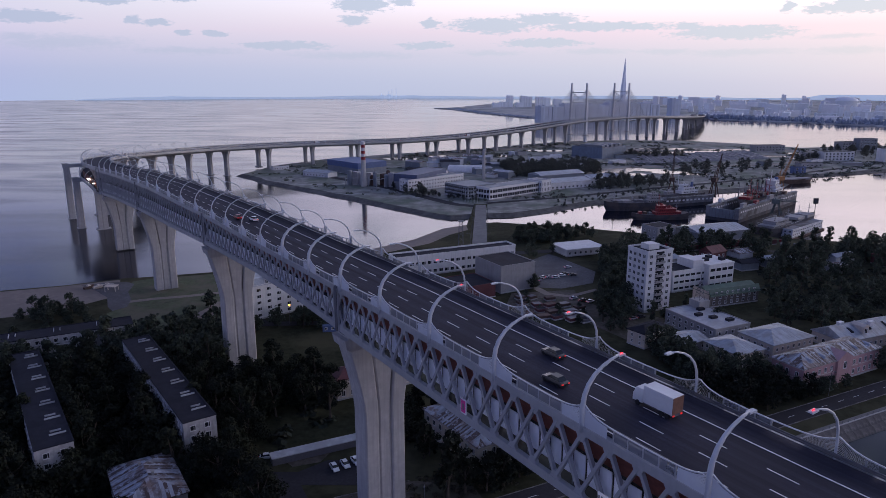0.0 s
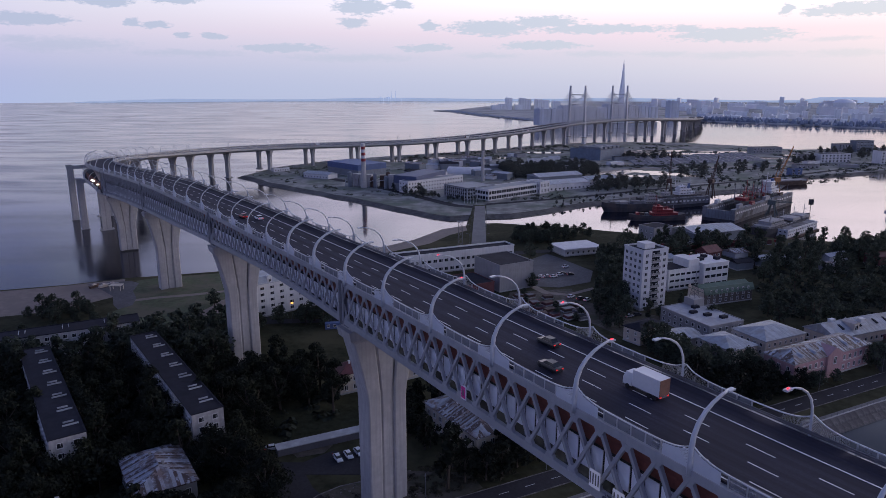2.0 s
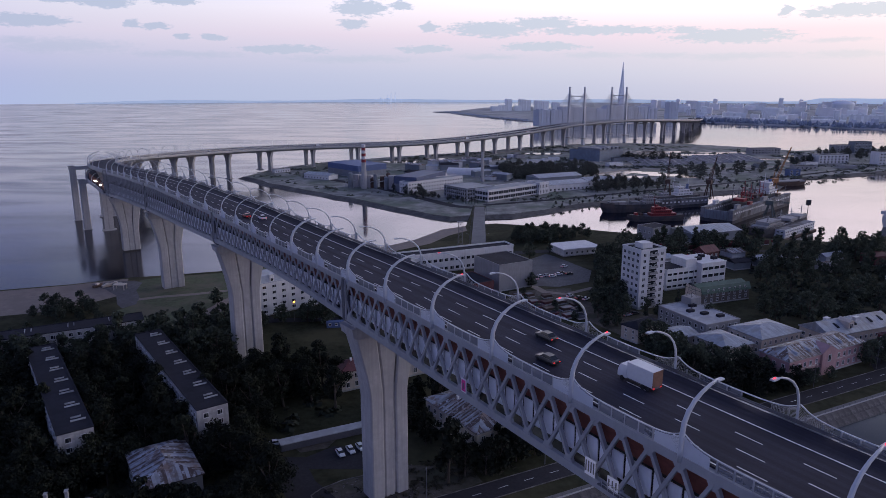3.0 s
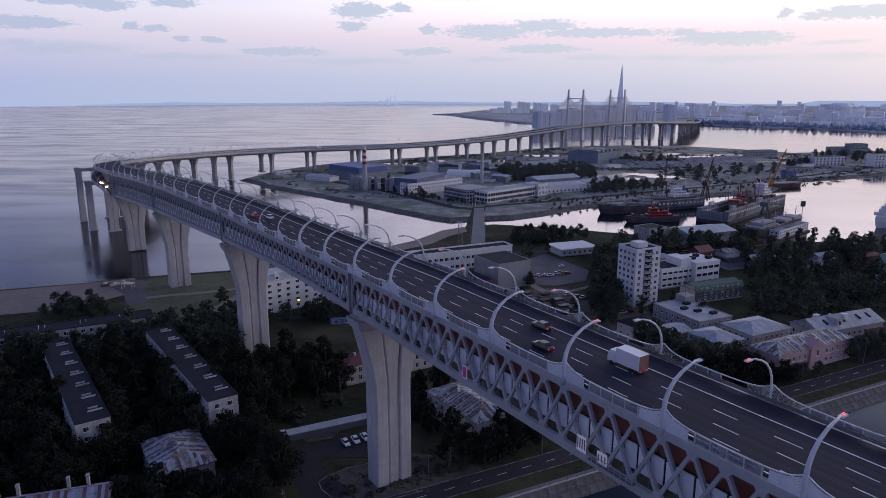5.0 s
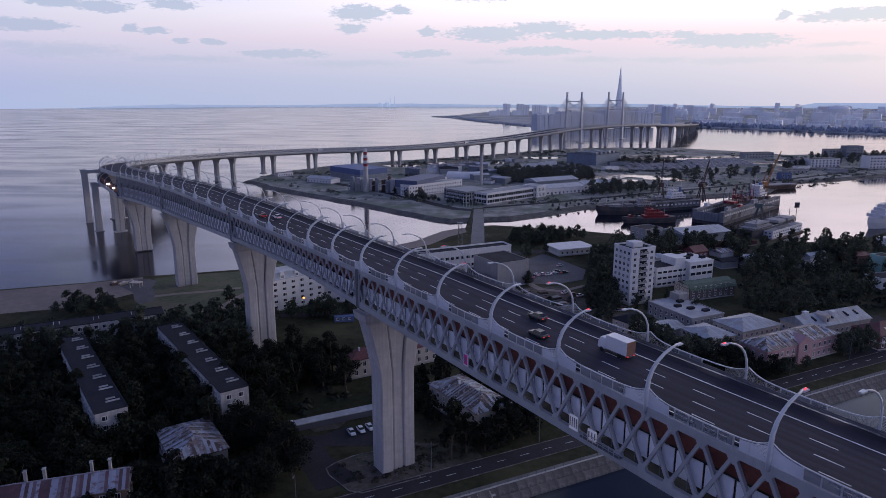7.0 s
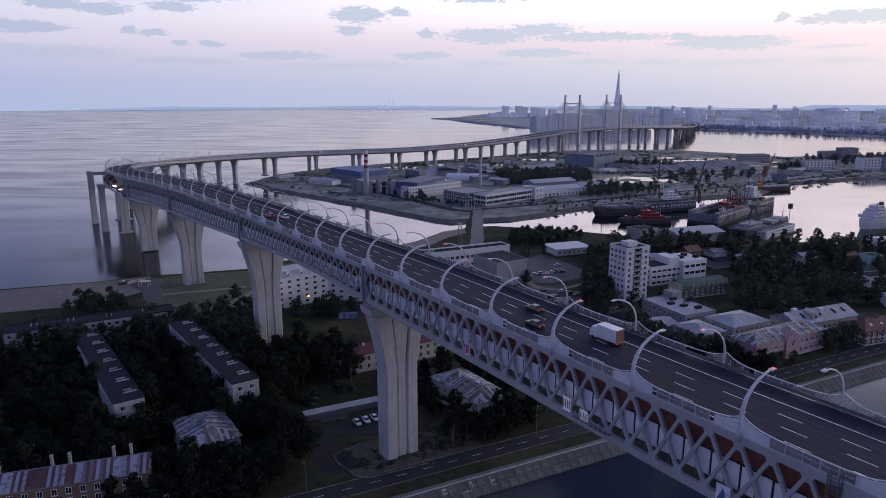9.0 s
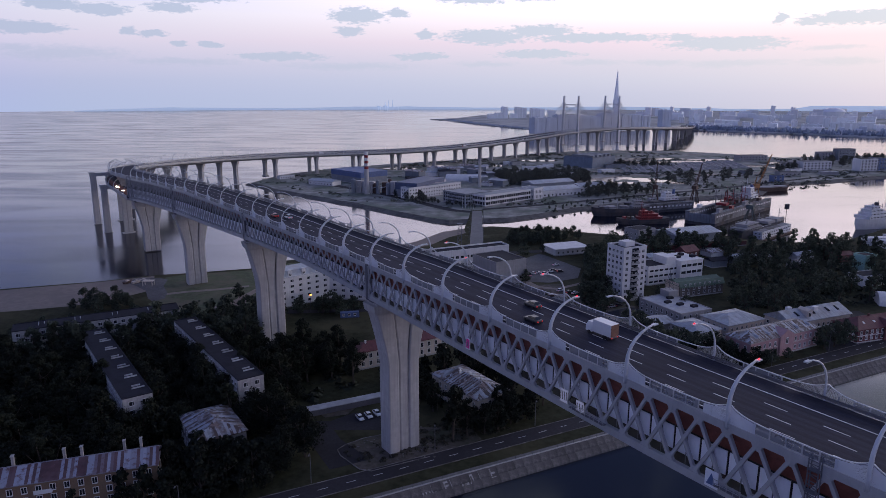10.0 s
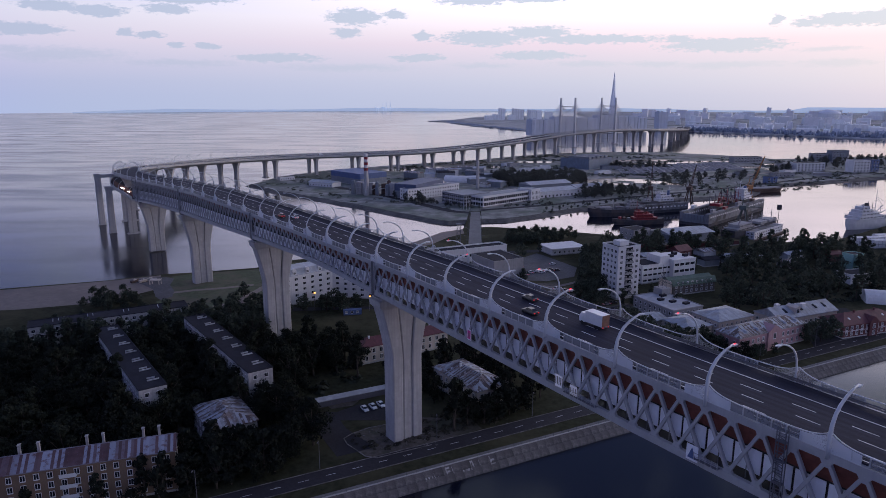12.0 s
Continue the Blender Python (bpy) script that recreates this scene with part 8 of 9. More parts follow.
# two floating docks with a ship in each
def floating_dock(x, y, deg, L, w, h, label):
    ob = thing("floating_dock", place(x, y, deg), label, "floating dock")
    b = Build()
    b.box(0, 0, -1, L, w, 2.6)
    part("pontoon", b, BLACK_HULL, ob)
    for y0 in (0.0, w - 3.6):
        b = Build()
        b.box(0, y0, 2.6, L, y0 + 3.6, h)
        b.box(-0.3, y0 - 0.3, h, L + 0.3, y0 + 3.9, h + 0.4)
        wing = part("wing_wall", b, DOCK_GREY, ob)
        k = 3.0
        while k < L - 3:
            b = Build()
            b.box(k, y0 - 0.06, h - 3.2, k + 2.2, y0, h - 1.8)
            part("opening", b, WALL_WHITE, wing)
            k += 4.2
        b = Build()
        k = 0.0
        while k < L:
            b.box(k, y0 + 0.2, h + 0.4, k + 0.15, y0 + 0.35, h + 1.5)
            k += 3.0
        b.box(0, y0 + 0.2, h + 1.4, L, y0 + 0.32, h + 1.52)
        part("rail", b, STEEL, wing)
    return ob


dock = floating_dock(224.6, 532.6, 45.4, 126, 26, 10.5, "long grey floating dock with pale openings")
b = Build()
b.box(-0.6, 3.7, 2.6, 0.6, 22.3, 9.6)
gate = part("end_gate", b, GREY_CLAD, dock, "grey steel end wall")
for k in range(7):
    b = Build()
    b.box(-0.75, 4.2 + 2.7 * k, 2.6, -0.62, 4.45 + 2.7 * k, 9.4)
    part("stiffener", b, STEEL_DARK, gate)
floating_dock(176, 594, 21, 66, 18, 8.0, "rust-brown floating dock beside the quay")
for k, (x, y0, L, h, mt) in enumerate(((8, 0.5, 7, 3.0, WALL_GREY), (34, 0.5, 5, 2.4, RED_PAINT), (62, 0.4, 9, 3.2, WALL_GREY), (96, 0.5, 6, 2.6, RUSTY), (20, 22.9, 6, 2.6, WALL_WHITE), (78, 22.9, 8, 3.4, RED_PAINT), (110, 22.9, 6, 2.6, WALL_GREY))):
    b = Build()
    b.box(x, y0, 10.9, x + L, y0 + 2.6, 10.9 + h)
    b.box(x - 0.2, y0 - 0.2, 10.9 + h, x + L + 0.2, y0 + 2.8, 11.1 + h)
    part("dock_cabin", b, mt, dock)
for k in range(9):
    b = Build()
    x, y0 = 12 + 13 * k, 1.8 + 22.4 * (k % 2)
    b.bar((x, y0, 10.9), (x, y0, 16.5 + k % 3), 0.25, 0.25)
    b.bar((x, y0, 16.0 + k % 3), (x + 2.4, y0, 16.6 + k % 3), 0.18, 0.18)
    part("davit", b, STEEL_DARK, dock)
for k, (x, y, a) in enumerate(((196, 515, 20), (203, 511, 30), (187, 519, 10), (210, 506, 35))):
    boat(x, y, a, "small white motor boat moored in the shipyard", TRIM_WHITE, 0.0)
docked = hull("docked_ship", place(266.4, 593.5, 225.4, 3.0), 86, 13, 7, BLACK_HULL, "red-decked ship high in the floating dock")
deckhouse(docked, -31, 0, 18, 11, 3, 9.5, WALL_WHITE)
deckhouse(docked, -27, 0, 8, 9, 1, 17.0, WALL_WHITE)
b = Build()
b.tube([(-36, 0, 9), (-36, 0, 21)], [2.0, 1.6], 12)
part("funnel", b, BLUE, docked)
for k in range(16):
    # pipework and winches along the open deck
    b = Build()
    x, y = -18 + 3.2 * k, (-5.2, 4.8, 0.4)[k % 3]
    b.bar((x, y, 9.2), (x, y, 12.6 + k % 4), 0.35, 0.35)
    b.bar((x, y, 12.2 + k % 4), (x + 2.6, y * 0.4, 12.8 + k % 3), 0.3, 0.3)
    b.box(x - 0.9, y - 0.7, 9.2, x + 0.9, y + 0.7, 10.6)
    part("winch", b, (RED_PAINT, RUSTY, RED_PAINT, WALL_GREY)[k % 4], docked)
for x in (-14, 6, 24):
    ship_mast(docked, x, 0, 9, 11 + x % 4, RED_PAINT)
ship_mast(docked, -24, 0, 19, 9, WALL_WHITE)
for x in (-12, 2, 15, 28):
    b = Build()
    b.box(x - 4, -4.5, 9, x + 4, 4.5, 10.6 + 0.5 * (x % 3))
    part("hatch", b, RED_PAINT if x > 20 else RUSTY, docked)
for k in range(9):
    ship_mast(docked, -16 + 6.1 * k, (-4.6, 4.2)[k % 2], 9, 8 + (k * 5) % 7, (STEEL_DARK, RED_PAINT, STEEL_DARK)[k % 3])
for k in range(3):
    b = Build()
    b.bar((-12 + 15 * k, 0, 11), (-3 + 15 * k, 3.0, 24), 0.5, 0.6)
    part("derrick", b, STEEL_DARK, docked)
white_docked = hull("docked_trawler", place(204.5, 615, 201, 3.0), 54, 10, 6, BLACK_HULL, "white and dark trawler in the floating dock")
deckhouse(white_docked, -10, 0, 17, 8.5, 2, 7.0, WALL_WHITE)
deckhouse(white_docked, -7, 0, 7, 6.0, 1, 12.0, WALL_WHITE)
deckhouse(white_docked, 10, 0, 6, 5.0, 1, 7.0, WALL_GREY)
b = Build()
b.tube([(-15, 0, 12), (-15, 0, 16.5)], [1.3, 1.1], 10)
part("funnel", b, BLUE, white_docked)
ship_mast(white_docked, 0, 0, 14, 11, WALL_WHITE)
ship_mast(white_docked, -16, 0, 12, 9, WALL_WHITE)
coaster = hull("coaster", place(250, 506, 41), 84, 15, 7.0, BLACK_HULL, "old brown coaster with a white superstructure at the quay")
deckhouse(coaster, -24, 0, 28, 11.0, 2, 6.6, WALL_GREY)
for x in (8, 24):
    b = Build()
    b.box(x - 6, -5, 8, x + 6, 5, 10)
    part("hatch", b, WALL_GREY, coaster)
for x in (-4, 14, 32):
    ship_mast(coaster, x, 0, 8, 9, STEEL)
for k in range(9):
    b = Build()
    x = -30 + 7.4 * k
    b.bar((x, -6.6, 6.8), (x, -6.6, 8.6), 0.25, 0.25)
    b.bar((x, -6.6, 8.5), (x + 7.4, -6.6, 8.5), 0.16, 0.16)
    part("bulwark_rail", b, STEEL_DARK, coaster)
float_house = house("accommodation_barge", (238.0, 476.5), 41, 50, 10, 5.6, WALL_WHITE, "white two-storey accommodation barge with rows of windows", "barge", base=1.2, storeys=2, bay=2.9, win=(1.5, 1.2, "two"), faces="sw", roof_mat=DOCK_GREY, seed=141)
b = Build()
b.box(-2, -1.2, -2.2, 52, 11.2, -0.1)
part("pontoon", b, RUSTY, float_house)
barge = hull("barge", place(372, 748, 18), 52, 10, 4.5, RUSTY, "low rusty barge moored at the far bank")
b = Build()
b.box(-24, -4.4, 4.0, 20, 4.4, 5.6)
part("cargo_cover", b, WALL_GREY, barge)
freighter = hull("white_freighter", place(384, 543, 203), 110, 17, 7.5, WALL_WHITE, "white reefer ship with a high bridge and masts")
deckhouse(freighter, 32, 0, 30, 14, 3, 8.6, WALL_WHITE)
deckhouse(freighter, 36, 0, 8, 8, 1, 16.1, WALL_WHITE)
for k in range(7):
    ship_mast(freighter, 46 - 5.5 * k, (0, 3.5, -3.5)[k % 3], 9 + 1.2 * (k % 4), 7 + (k * 3) % 6, WALL_GREY if k % 2 else WALL_WHITE)
b = Build()
b.tube([(31, 0, 15), (31, 0, 21)], [2.0, 1.7], 12)
part("funnel", b, BLACK_HULL, freighter)
for x in (20, -4, -28):
    ship_mast(freighter, x, 0, 8, 24, WALL_WHITE)
    for sgn in (-1, 1):
        b = Build()
        b.bar((x, sgn * 1.2, 10), (x - 15, sgn * 4.0, 17), 0.5, 0.5)
        b.bar((x, 0, 26), (x - 15, sgn * 4.0, 17), 0.14, 0.14)
        part("derrick", b, WALL_WHITE, freighter)
    b = Build()
    b.box(x - 9, -5.5, 8.0, x - 2, 5.5, 10.2)
    part("hatch", b, WALL_GREY, freighter)
for k in range(3):
    for j in range(2):
        b = Build()
        b.box(0, 0, 0, 34, 6, 5.6)
        box = thing("container_stack", place(298 + 8 * k + 22 * j, 447 - 9 * k + 10 * j, 8, 3.0), "stack of white refrigerated containers on the quay", "container", "quay containers")
        part("container", b, WALL_WHITE, box)
        b = Build()
        for q in range(1, 12):
            b.box(q * 2.8, -0.05, 0.2, q * 2.8 + 0.15, 0.0, 5.4)
        b.box(0, -0.06, 2.7, 34, 0.0, 2.9)
        part("seam", b, STEEL_DARK, box)


def crane(x, y, deg, h, reach, lift, mat, label):
    """A portal crane: four legs, turning house, lattice jib."""
    ob = thing("portal_crane", place(x, y, deg, 3.0), label, "crane", "shipyard cranes")
    for sx in (-3.5, 3.5):
        for sy in (-3.5, 3.5):
            b = Build()
            b.bar((sx, sy, 0), (sx * 0.35, sy * 0.35, h), 0.7, 0.7)
            part("leg", b, mat, ob)
    b = Build()
    b.box(-2.6, -2.2, h, 3.4, 2.2, h + 3.6)
    part("machine_house", b, mat, ob)
    b = Build()
    p, q = Vector((-2.4, 0, h + 2)), Vector((-2.4 - reach, 0, h + lift))
    for sy in (-0.9, 0.9):
        b.bar(p + Vector((0, sy, 0)), q + Vector((0, sy * 0.3, 0)), 0.28, 0.28)
        b.bar(p + Vector((0.6, sy, 1.8)), q + Vector((0, sy * 0.3, 0.4)), 0.24, 0.24)
    n = 10
    for i in range(n):
        a, c = p.lerp(q, i / n), p.lerp(q, (i + 1) / n)
        f = 1 - i / n
        b.bar(a + Vector((0, -0.9 * f, 0)), c + Vector((0.4 * f, 0.9 * f, 1.8 * f)), 0.16, 0.16)
        b.bar(a + Vector((0, 0.9 * f, 0)), c + Vector((0.4 * f, -0.9 * f, 1.8 * f)), 0.16, 0.16)
    part("jib", b, mat, ob)
    b = Build()
    b.bar((1.5, 0, h + 3.6), (0.5, 0, h + 10), 0.4, 0.4)
    b.bar((0.5, 0, h + 10), tuple(q), 0.12, 0.12)
    b.bar((0.5, 0, h + 10), (3.0, 0, h + 3.6), 0.2, 0.2)
    part("back_stay", b, mat, ob)
    return ob


crane(300, 628, 200, 17, 13, 31, ORANGE, "tall orange portal crane with a raised jib")
crane(262, 552, 140, 9, 12, 3, surface("green_grey_crane", (0.10, 0.13, 0.13), 0.6), "dark green portal crane with a lowered jib")
crane(206, 636, 250, 15, 9, 27, RUSTY, "rusty portal crane at the far dock")
crane(246, 640, 230, 14, 12, 24, RUSTY, "rusty portal crane beside the dock")
house("slipway_shed", (166, 452), 22, 40, 24, 6.5, GREY_CLAD, "long grey shipyard shed", "shed", roof="gable", roof_mat=ROOF_ZINC, rise=2.5, seed=101)
house("yard_house", (140, 458), 30, 17, 14, 9, WALL_GREY, "square grey shipyard building", "workshop", storeys=2, bay=3.5, faces="sw", seed=102)
house("boundary_wall", (128, 425), 16, 90, 0.5, 3.2, WALL_DARKBRICK, "long dark brick boundary wall", "wall", seed=103, parapet=0.1)
house("brick_gatehouse", (153, 398), 30, 12, 9, 7, WALL_DARKBRICK, "small red brick house with a gabled roof", "house", storeys=2, bay=3, faces="sw", roof="gable", roof_mat=ROOF_RED, rise=3, seed=104)
house("mint_tower", (247, 366), 20, 9, 8, 12, surface("mint_plaster", (0.30, 0.50, 0.44), 0.85), "mint green plaster stair tower", "tower", seed=105)
house("garage", (232, 342), 18, 20, 10, 6, WALL_WHITE, "white garage building with a grey roof", "garage", storeys=1, bay=4, win=(2.6, 2.6, "strip"), faces="s", roof_mat=ROOF_TAR, seed=106)
house("flat_shed", (250, 394), 18, 17, 10, 5.5, ROOF_RED, "flat-topped shed with a red roof", "shed", roof_mat=ROOF_RED, seed=107)
hg = thing("tent_hangar", place(222, 314, -18, 3.0), "white arched tent hangar behind the villa", "hangar")
b = Build()
b.loft([[(x, 6.5 * math.cos(a * math.pi / 12), 6.0 * math.sin(a * math.pi / 12)) for a in range(13)] for x in (0, 9, 18, 27, 36)])
part("shell", b, WALL_WHITE, hg)
rnd = random.Random(5)
for k, (x, y) in enumerate(((165, 385), (182, 392), (200, 398), (215, 380), (225, 400), (128, 398), (118, 392), (175, 412))):
    house("yard_shed", (x, y), rnd.choice((24, 114, 18)), rnd.uniform(9, 18), rnd.uniform(6, 10), rnd.uniform(3, 5), rnd.choice((WALL_GREY, WALL_WHITE, GREY_CLAD)), "low yard shed among trees", "shed", roof="gable", roof_mat=rnd.choice((ROOF_ZINC, ROOF_RUST, ROOF_TAR)), rise=1.4, seed=110 + k, group="yard sheds")
for k in range(26):
    # crates, drums and steel stock laid out on the shipyard quay
    x, y = 132 + 3.7 * k + rnd.uniform(-1.5, 1.5), 446 + 9 * math.sin(k * 1.9) + 0.12 * k
    w, d, h = rnd.uniform(2.2, 6.2), rnd.uniform(1.6, 2.6), rnd.uniform(1.0, 2.7)
    mt = (RUSTY, WALL_GREY, BLUE, RED_PAINT, DOCK_GREY, ORANGE, WALL_WHITE)[k % 7]
    crate = thing("storage_box", place(x, y, rnd.uniform(0, 90), 3.0), "weathered steel storage box on the shipyard quay", "container", "quay storage boxes")
    b = Build()
    b.box(-w / 2, -d / 2, 0.12, w / 2, d / 2, h)
    part("body", b, mt, crate)
    for u in (-w * 0.42, 0.0, w * 0.42):
        b = Build()
        b.box(u - 0.08, -d / 2 - 0.06, 0, u + 0.08, d / 2 + 0.06, h + 0.05)
        part("rib", b, STEEL_DARK, crate)
for k in range(18):
    x, y = 36 + (k % 5) * 6.4 + rnd.uniform(-1, 1), 306 + (k // 5) * 9 + rnd.uniform(-2, 2) + (k % 5) * -1.5
    if x + (y - 300) * 0.2 > 72:
        continue
    house("garden_shed", (x, y), rnd.uniform(15, 35), rnd.uniform(4, 6), rnd.uniform(3, 4), 1.7, rnd.choice((STEEL_DARK, RUSTY, WALL_DARKBRICK)), "small dark old shed with a flat sheet roof", "shed", roof_mat=rnd.choice((STEEL_DARK, RUSTY, ROOF_TAR)), seed=130 + k, parapet=0.08, group="garden sheds")
mast2 = thing("lattice_mast", place(10, 405, 0, 3.0), "slim dark steel lattice mast by the canal", "mast")
b = Build()
for sx in (-1, 1):
    for sy in (-1, 1):
        b.bar((sx * 1.6, sy * 1.6, 0), (sx * 1.0, sy * 1.0, 24), 0.22, 0.22)
for k in range(8):
    for sx, sy, tx, ty in ((-1, -1, 1, -1), (1, -1, 1, 1), (1, 1, -1, 1), (-1, 1, -1, -1)):
        w0, w1 = 1.6 - 0.075 * k, 1.6 - 0.075 * (k + 1)
        b.bar((sx * w0, sy * w0, 3 * k), (tx * w1, ty * w1, 3 * k + 3), 0.14, 0.14)
b.box(-1.8, -1.8, 24, 1.8, 1.8, 24.3)
part("lattice", b, STEEL_DARK, mast2)
buoy = thing("harbour_marker", place(300, 566, 0, 0), "tall dark harbour marker standing in the basin", "marker")
b = Build()
b.tube([(0, 0, -1), (0, 0, 9)], [0.3, 0.2], 8)
b.box(-1.9, -0.5, 9.5, 1.9, 0.5, 14)
b.bar((0, 0, 8.5), (0, 0, 10), 0.4, 0.4)
part("board", b, BLACK_HULL, buoy)

# ---- cable-stayed bridge ----
def pylon(mid, deg, label):
    ob = thing("bridge_pylon", place(mid[0], mid[1], deg), label, "bridge pylon", "cable bridge pylons")
    for s in (-1, 1):
        b = Build()
        b.loft([[(s * 17.5 - 2.6, -2.8, -1), (s * 17.5 + 2.6, -2.8, -1), (s * 17.5 + 2.6, 2.8, -1), (s * 17.5 - 2.6, 2.8, -1)], [(s * 16.8 - 2.0, -2.2, 45), (s * 16.8 + 2.0, -2.2, 45), (s * 16.8 + 2.0, 2.2, 45), (s * 16.8 - 2.0, 2.2, 45)],
                [(s * 16 - 1.2, -1.3, 104), (s * 16 + 1.2, -1.3, 104), (s * 16 + 1.2, 1.3, 104), (s * 16 - 1.2, 1.3, 104)]])
        part("leg", b, LAMP_GREY, ob)
        b = Build()
        b.tube([(s * 17.5, 0, 14), (s * 17.5, 0, 15.4)], 7.0, 16)
        part("fender", b, CONCRETE, ob)
    for z, h in ((88, 1.6), (71, 1.4)):
        x = 16.8 - (z - 45) * 0.8 / 59
        b = Build()
        b.bar((-x, 0, z), (x, 0, z), 1.4, h)
        part("cross_beam", b, LAMP_GREY, ob)
    b = Build()
    b.bar((-16.2, 0, 88), (0, 0, 79.5), 0.9, 0.9)
    b.bar((16.2, 0, 88), (0, 0, 79.5), 0.9, 0.9)
    b.bar((-16.4, 0, 71), (0, 0, 79.5), 0.9, 0.9)
    b.bar((16.4, 0, 71), (0, 0, 79.5), 0.9, 0.9)
    part("bracing", b, LAMP_GREY, ob)
    return ob


P1, P2 = (236, 1256), (334, 1349)
ax = Vector((P2[0] - P1[0], P2[1] - P1[1])).normalized()
deg = math.degrees(math.atan2(ax.y, ax.x)) - 90
pylon(P1, deg, "pale grey cable bridge pylon with crossed bracing")
pylon(P2, deg, "pale grey cable bridge pylon with crossed bracing")
cables = thing("stay_cables", Matrix(), "fan of thin pale bridge stay cables", "cable")
side = Vector((ax.y, -ax.x))
for P, sg in ((P1, 1), (P2, 1)):
    for s in (-1, 1):
        for k in range(10):
            for dirn in (-1, 1):
                z = 58 + 4.0 * k
                xo = 16.8 - (z - 45) * 0.8 / 59
                reach = (10 + 6.4 * k) * dirn
                t = Vector(P) + ax * reach
                along_deck = min(curve, key=lambda q: (q.x - t.x) ** 2 + (q.y - t.y) ** 2)
                b = Build()
                b.bar((P[0] + side.x * s * xo, P[1] + side.y * s * xo, z), (t.x + side.x * s * 17, t.y + side.y * s * 17, along_deck.z + 0.5), 0.75, 0.75)
                part("cable", b, LAMP_GREY, cables)

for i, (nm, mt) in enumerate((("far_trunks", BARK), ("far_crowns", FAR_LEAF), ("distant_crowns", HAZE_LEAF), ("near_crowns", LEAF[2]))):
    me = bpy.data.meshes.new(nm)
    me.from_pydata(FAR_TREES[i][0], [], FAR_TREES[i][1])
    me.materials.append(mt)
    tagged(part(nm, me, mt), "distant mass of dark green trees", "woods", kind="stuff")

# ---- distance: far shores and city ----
# city walls far lighter than real ones: aerial haze put into the base colours
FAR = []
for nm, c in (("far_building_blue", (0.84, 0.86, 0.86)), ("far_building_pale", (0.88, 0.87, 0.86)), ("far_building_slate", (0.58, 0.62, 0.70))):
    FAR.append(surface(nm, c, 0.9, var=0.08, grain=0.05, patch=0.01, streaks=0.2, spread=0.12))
rnd = random.Random(21)


def far_block(x, y, deg, L, w, h, mat, label="distant apartment block in the haze", base=2.4, bays=True):
    ob = thing("far_apartment_block", place(x, y, deg, base), label, "apartment block", "distant city blocks")
    b = Build()
    b.box(0, 0, -1, L, w, h)
    for k in range(int(L / 14)):
        b.box(3 + 14 * k, w * 0.3, h, 6 + 14 * k, w * 0.7, h + 2.5)
    part("body", b, mat, ob)
    for q in range(2 if bays else 0):
        b = Build()
        b.box(L * (0.2 + 0.45 * q), -0.9, 2, L * (0.35 + 0.45 * q), 0, h - 2)
        part("bay", b, mat, ob)
    return ob


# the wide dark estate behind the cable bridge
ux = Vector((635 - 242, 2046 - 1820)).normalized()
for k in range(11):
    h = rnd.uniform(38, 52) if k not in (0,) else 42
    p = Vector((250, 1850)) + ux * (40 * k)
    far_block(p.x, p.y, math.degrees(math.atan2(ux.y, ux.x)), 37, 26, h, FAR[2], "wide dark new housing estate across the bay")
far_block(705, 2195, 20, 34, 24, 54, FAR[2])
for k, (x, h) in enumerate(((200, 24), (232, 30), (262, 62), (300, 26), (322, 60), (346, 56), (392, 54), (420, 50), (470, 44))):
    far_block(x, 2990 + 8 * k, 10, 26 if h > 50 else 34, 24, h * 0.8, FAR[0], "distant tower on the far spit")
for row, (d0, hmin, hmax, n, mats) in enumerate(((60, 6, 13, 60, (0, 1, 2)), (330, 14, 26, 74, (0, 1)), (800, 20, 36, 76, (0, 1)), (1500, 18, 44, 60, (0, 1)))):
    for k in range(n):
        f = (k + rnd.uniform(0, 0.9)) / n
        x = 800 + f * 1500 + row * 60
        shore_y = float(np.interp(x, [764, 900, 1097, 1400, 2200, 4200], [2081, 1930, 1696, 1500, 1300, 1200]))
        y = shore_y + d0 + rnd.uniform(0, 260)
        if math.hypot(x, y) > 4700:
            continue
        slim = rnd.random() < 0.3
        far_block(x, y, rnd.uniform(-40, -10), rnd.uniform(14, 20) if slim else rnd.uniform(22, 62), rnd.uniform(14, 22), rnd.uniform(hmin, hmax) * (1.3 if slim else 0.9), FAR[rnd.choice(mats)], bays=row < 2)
arena = thing("arena", place(1680, 2965, 0, 2.4), "pale domed arena among distant city blocks", "arena")
b = Build()
b.loft([[(r * math.cos(q * math.tau / 28), r * math.sin(q * math.tau / 28), z) for q in range(28)] for r, z in ((46, 0), (48, 30))])
part("drum", b, FAR[0], arena)
b = Build()
b.loft([[(r * math.cos(q * math.tau / 28), r * math.sin(q * math.tau / 28), z) for q in range(28)] for r, z in ((50, 30), (46, 36), (34, 42), (16, 46), (1, 47))])
part("dome", b, surface("white_arena_roof", (0.85, 0.86, 0.88), 0.5, var=0.05), arena)
# flat emission stands in for distance haze on the coast and power station
HAZY = glowing("haze_glow", (0.335, 0.405, 0.555), 0.80)
station = thing("power_station", place(-372, 4780, 0, 2.0), "power station with slim stacks on the far coast, glowing as haze", "power station")
for x, h in ((-70, 34), (-20, 50), (2, 62), (30, 66)):
    b = Build()
    b.tube([(x, 0, -3), (x, 0, h)], [3.0, 1.8], 8)
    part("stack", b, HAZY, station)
for x, w, h in ((-80, 26, 22), (-36, 30, 26), (10, 60, 18)):
    b = Build()
    b.box(x, 4, -3, x + w, 24, h)
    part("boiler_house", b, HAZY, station)
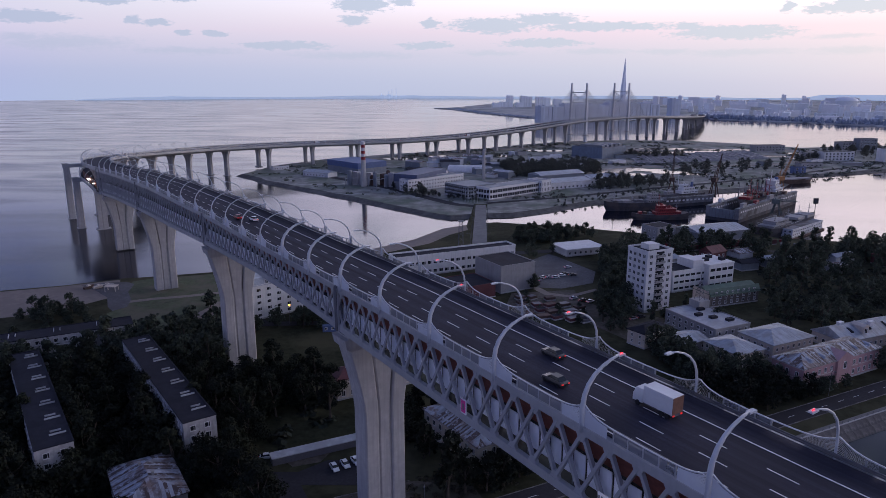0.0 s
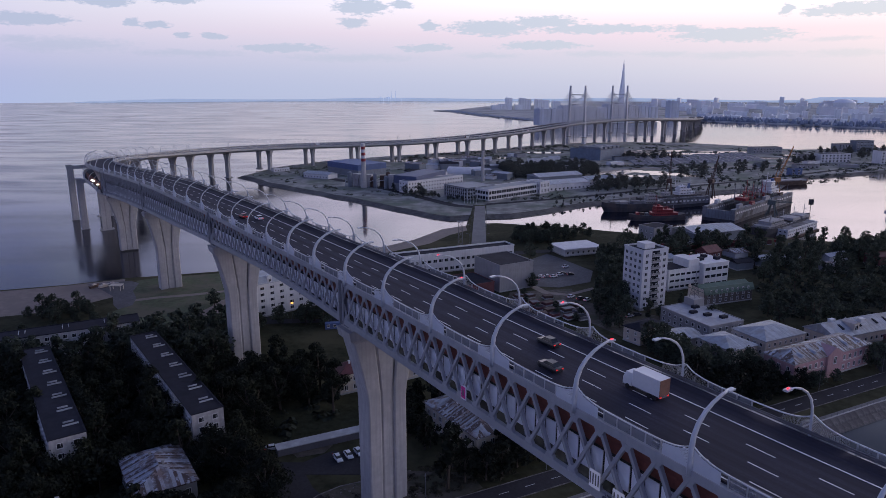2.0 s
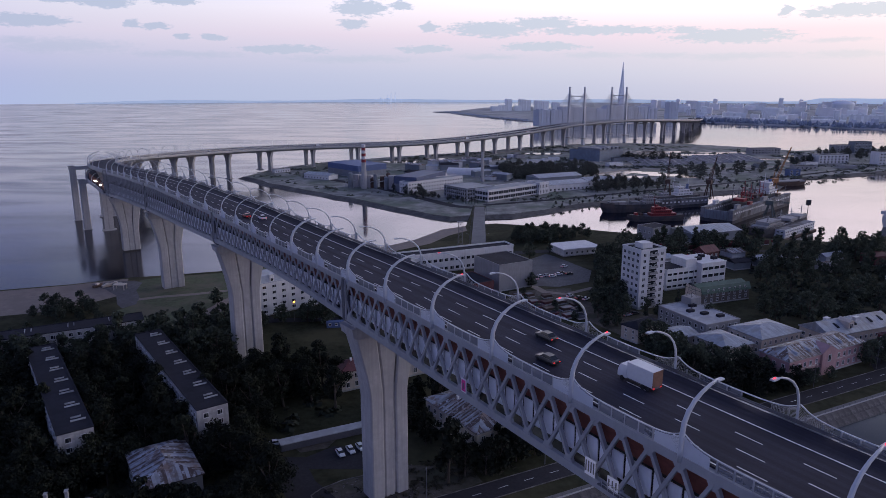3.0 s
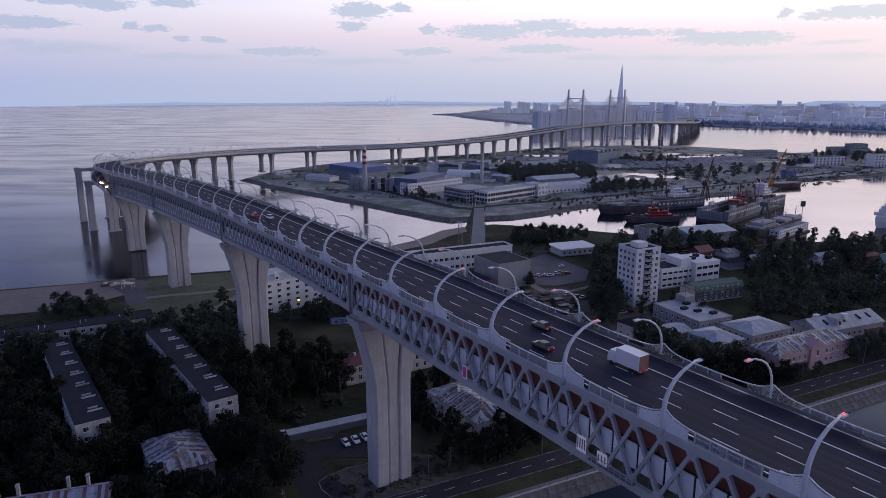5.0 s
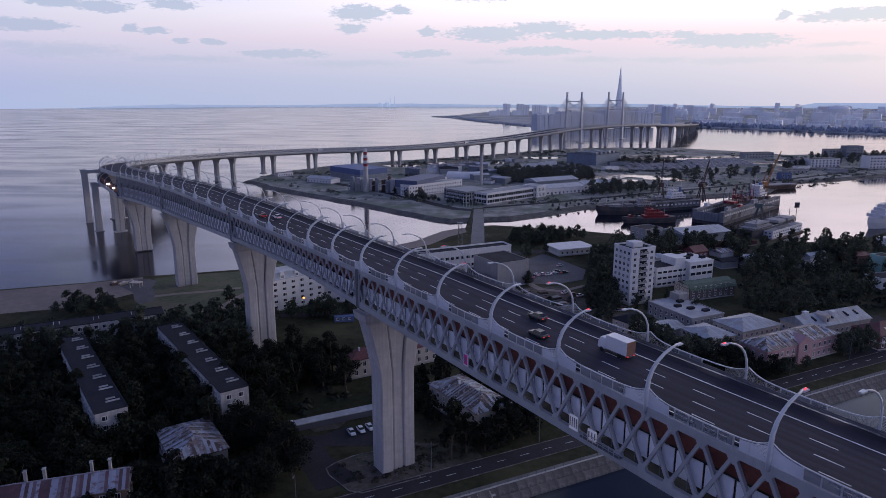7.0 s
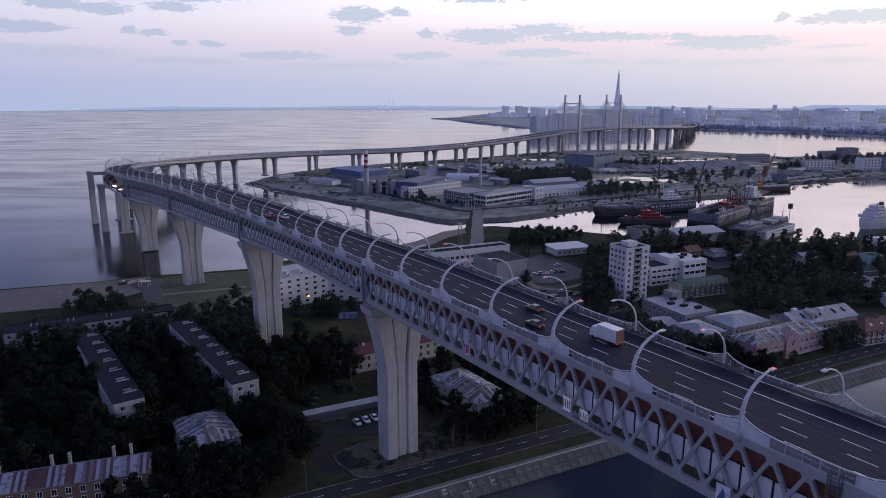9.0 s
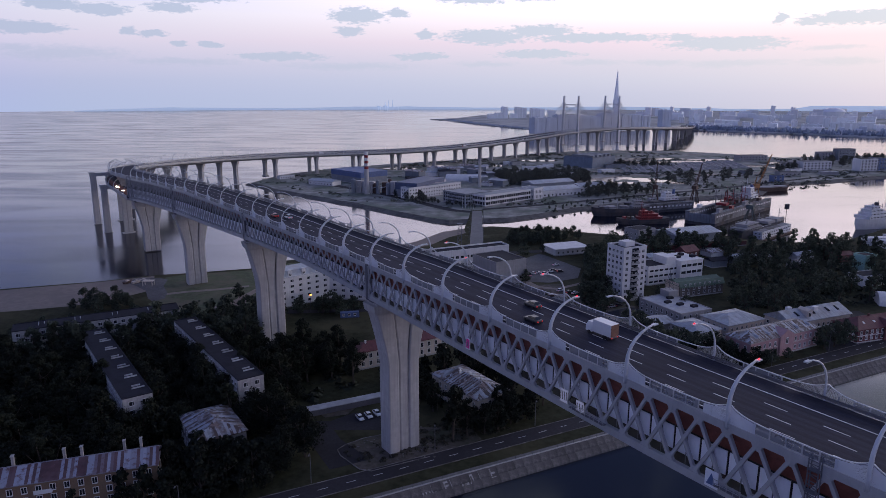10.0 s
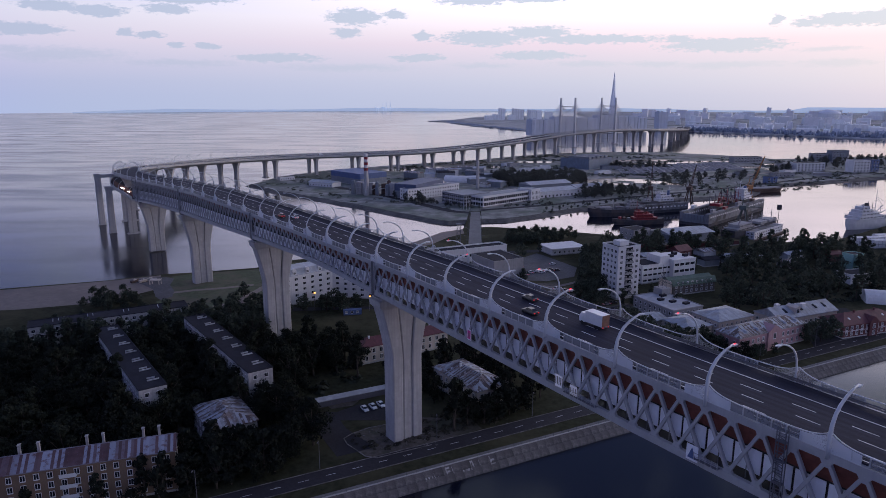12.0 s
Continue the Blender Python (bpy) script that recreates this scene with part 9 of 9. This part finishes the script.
# low wooded rims of the far shores
def rim(name, pts, h, label, mat, seed):
    rr = random.Random(seed)
    b = Build()
    for i in range(len(pts) - 1):
        p, q = Vector(pts[i]), Vector(pts[i + 1])
        n = int((q - p).length / 2.6)
        for k in range(n):
            c = p.lerp(q, (k + rr.random()) / n) + Vector((rr.uniform(-22, 22), rr.uniform(0, 70)))
            r, hh = rr.uniform(2.6, 6.0), h * rr.uniform(0.4, 1.0)
            ringa = [(c.x + r * math.cos(a * math.tau / 7) * rr.uniform(0.7, 1.2), c.y + r * math.sin(a * math.tau / 7) * rr.uniform(0.7, 1.2)) for a in range(7)]
            b.loft([[(x, y, 1.5) for x, y in ringa], [(x, y, 1.5 + hh * rr.uniform(0.4, 0.75)) for x, y in ringa], [(c.x + (x - c.x) * 0.3, c.y + (y - c.y) * 0.3, 1.5 + hh * rr.uniform(0.9, 1.1)) for x, y in ringa]])
    return tagged(part(name, b, mat), label, "woods", kind="stuff")


# woods coloured pale blue instead of leaf green, to carry the haze
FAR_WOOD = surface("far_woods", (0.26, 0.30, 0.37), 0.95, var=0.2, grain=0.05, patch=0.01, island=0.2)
rim("far_woods", [(764, 2090), (900, 1945), (1097, 1715), (1400, 1520), (1900, 1390)], 15, "wooded rim of the far bank, blued for haze", FAR_WOOD, 3)
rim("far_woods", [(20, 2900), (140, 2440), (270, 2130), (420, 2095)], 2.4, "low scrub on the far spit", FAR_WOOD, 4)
# the needle tower
needle = thing("needle_tower", place(760, 3020, 0, 2.0), "very tall tapering glass needle tower in the haze", "skyscraper")
b = Build()
rings = []
for i in range(16):
    f = i / 15
    r = 14 * (1 - f) ** 0.75 * (1 + 0.25 * math.sin(math.pi * min(1, f * 1.6))) + 0.4
    rings.append([(r * math.cos(q * math.tau / 5 + 0.9 * f), r * math.sin(q * math.tau / 5 + 0.9 * f), 205 * f) for q in range(5)])
b.loft(rings)
# glass paled nearly to white: haze in the base colour
part("shaft", b, surface("hazed_tower_glass", (0.84, 0.87, 0.92), 0.35, var=0.05), needle)
coast = Build()
rr = random.Random(8)
ringpts = []
for i in range(80):
    a = radians(118 - i * 1.1)
    hgt = 17 + 4 * math.sin(i * 0.37) + rr.uniform(-1.5, 1.5) + (16 if i > 50 else 0) - max(0, 6 - i) * 2
    ringpts.append((4850 * math.cos(a), 4850 * math.sin(a), hgt))
for p, q in zip(ringpts, ringpts[1:]):
    coast.face([(p[0], p[1], -1), (q[0], q[1], -1), (q[0], q[1], q[2]), (p[0], p[1], p[2])])
tagged(part("backdrop_coast", coast, HAZY), "low blue coast along the horizon, glowing in place of haze", "coast", kind="structure")
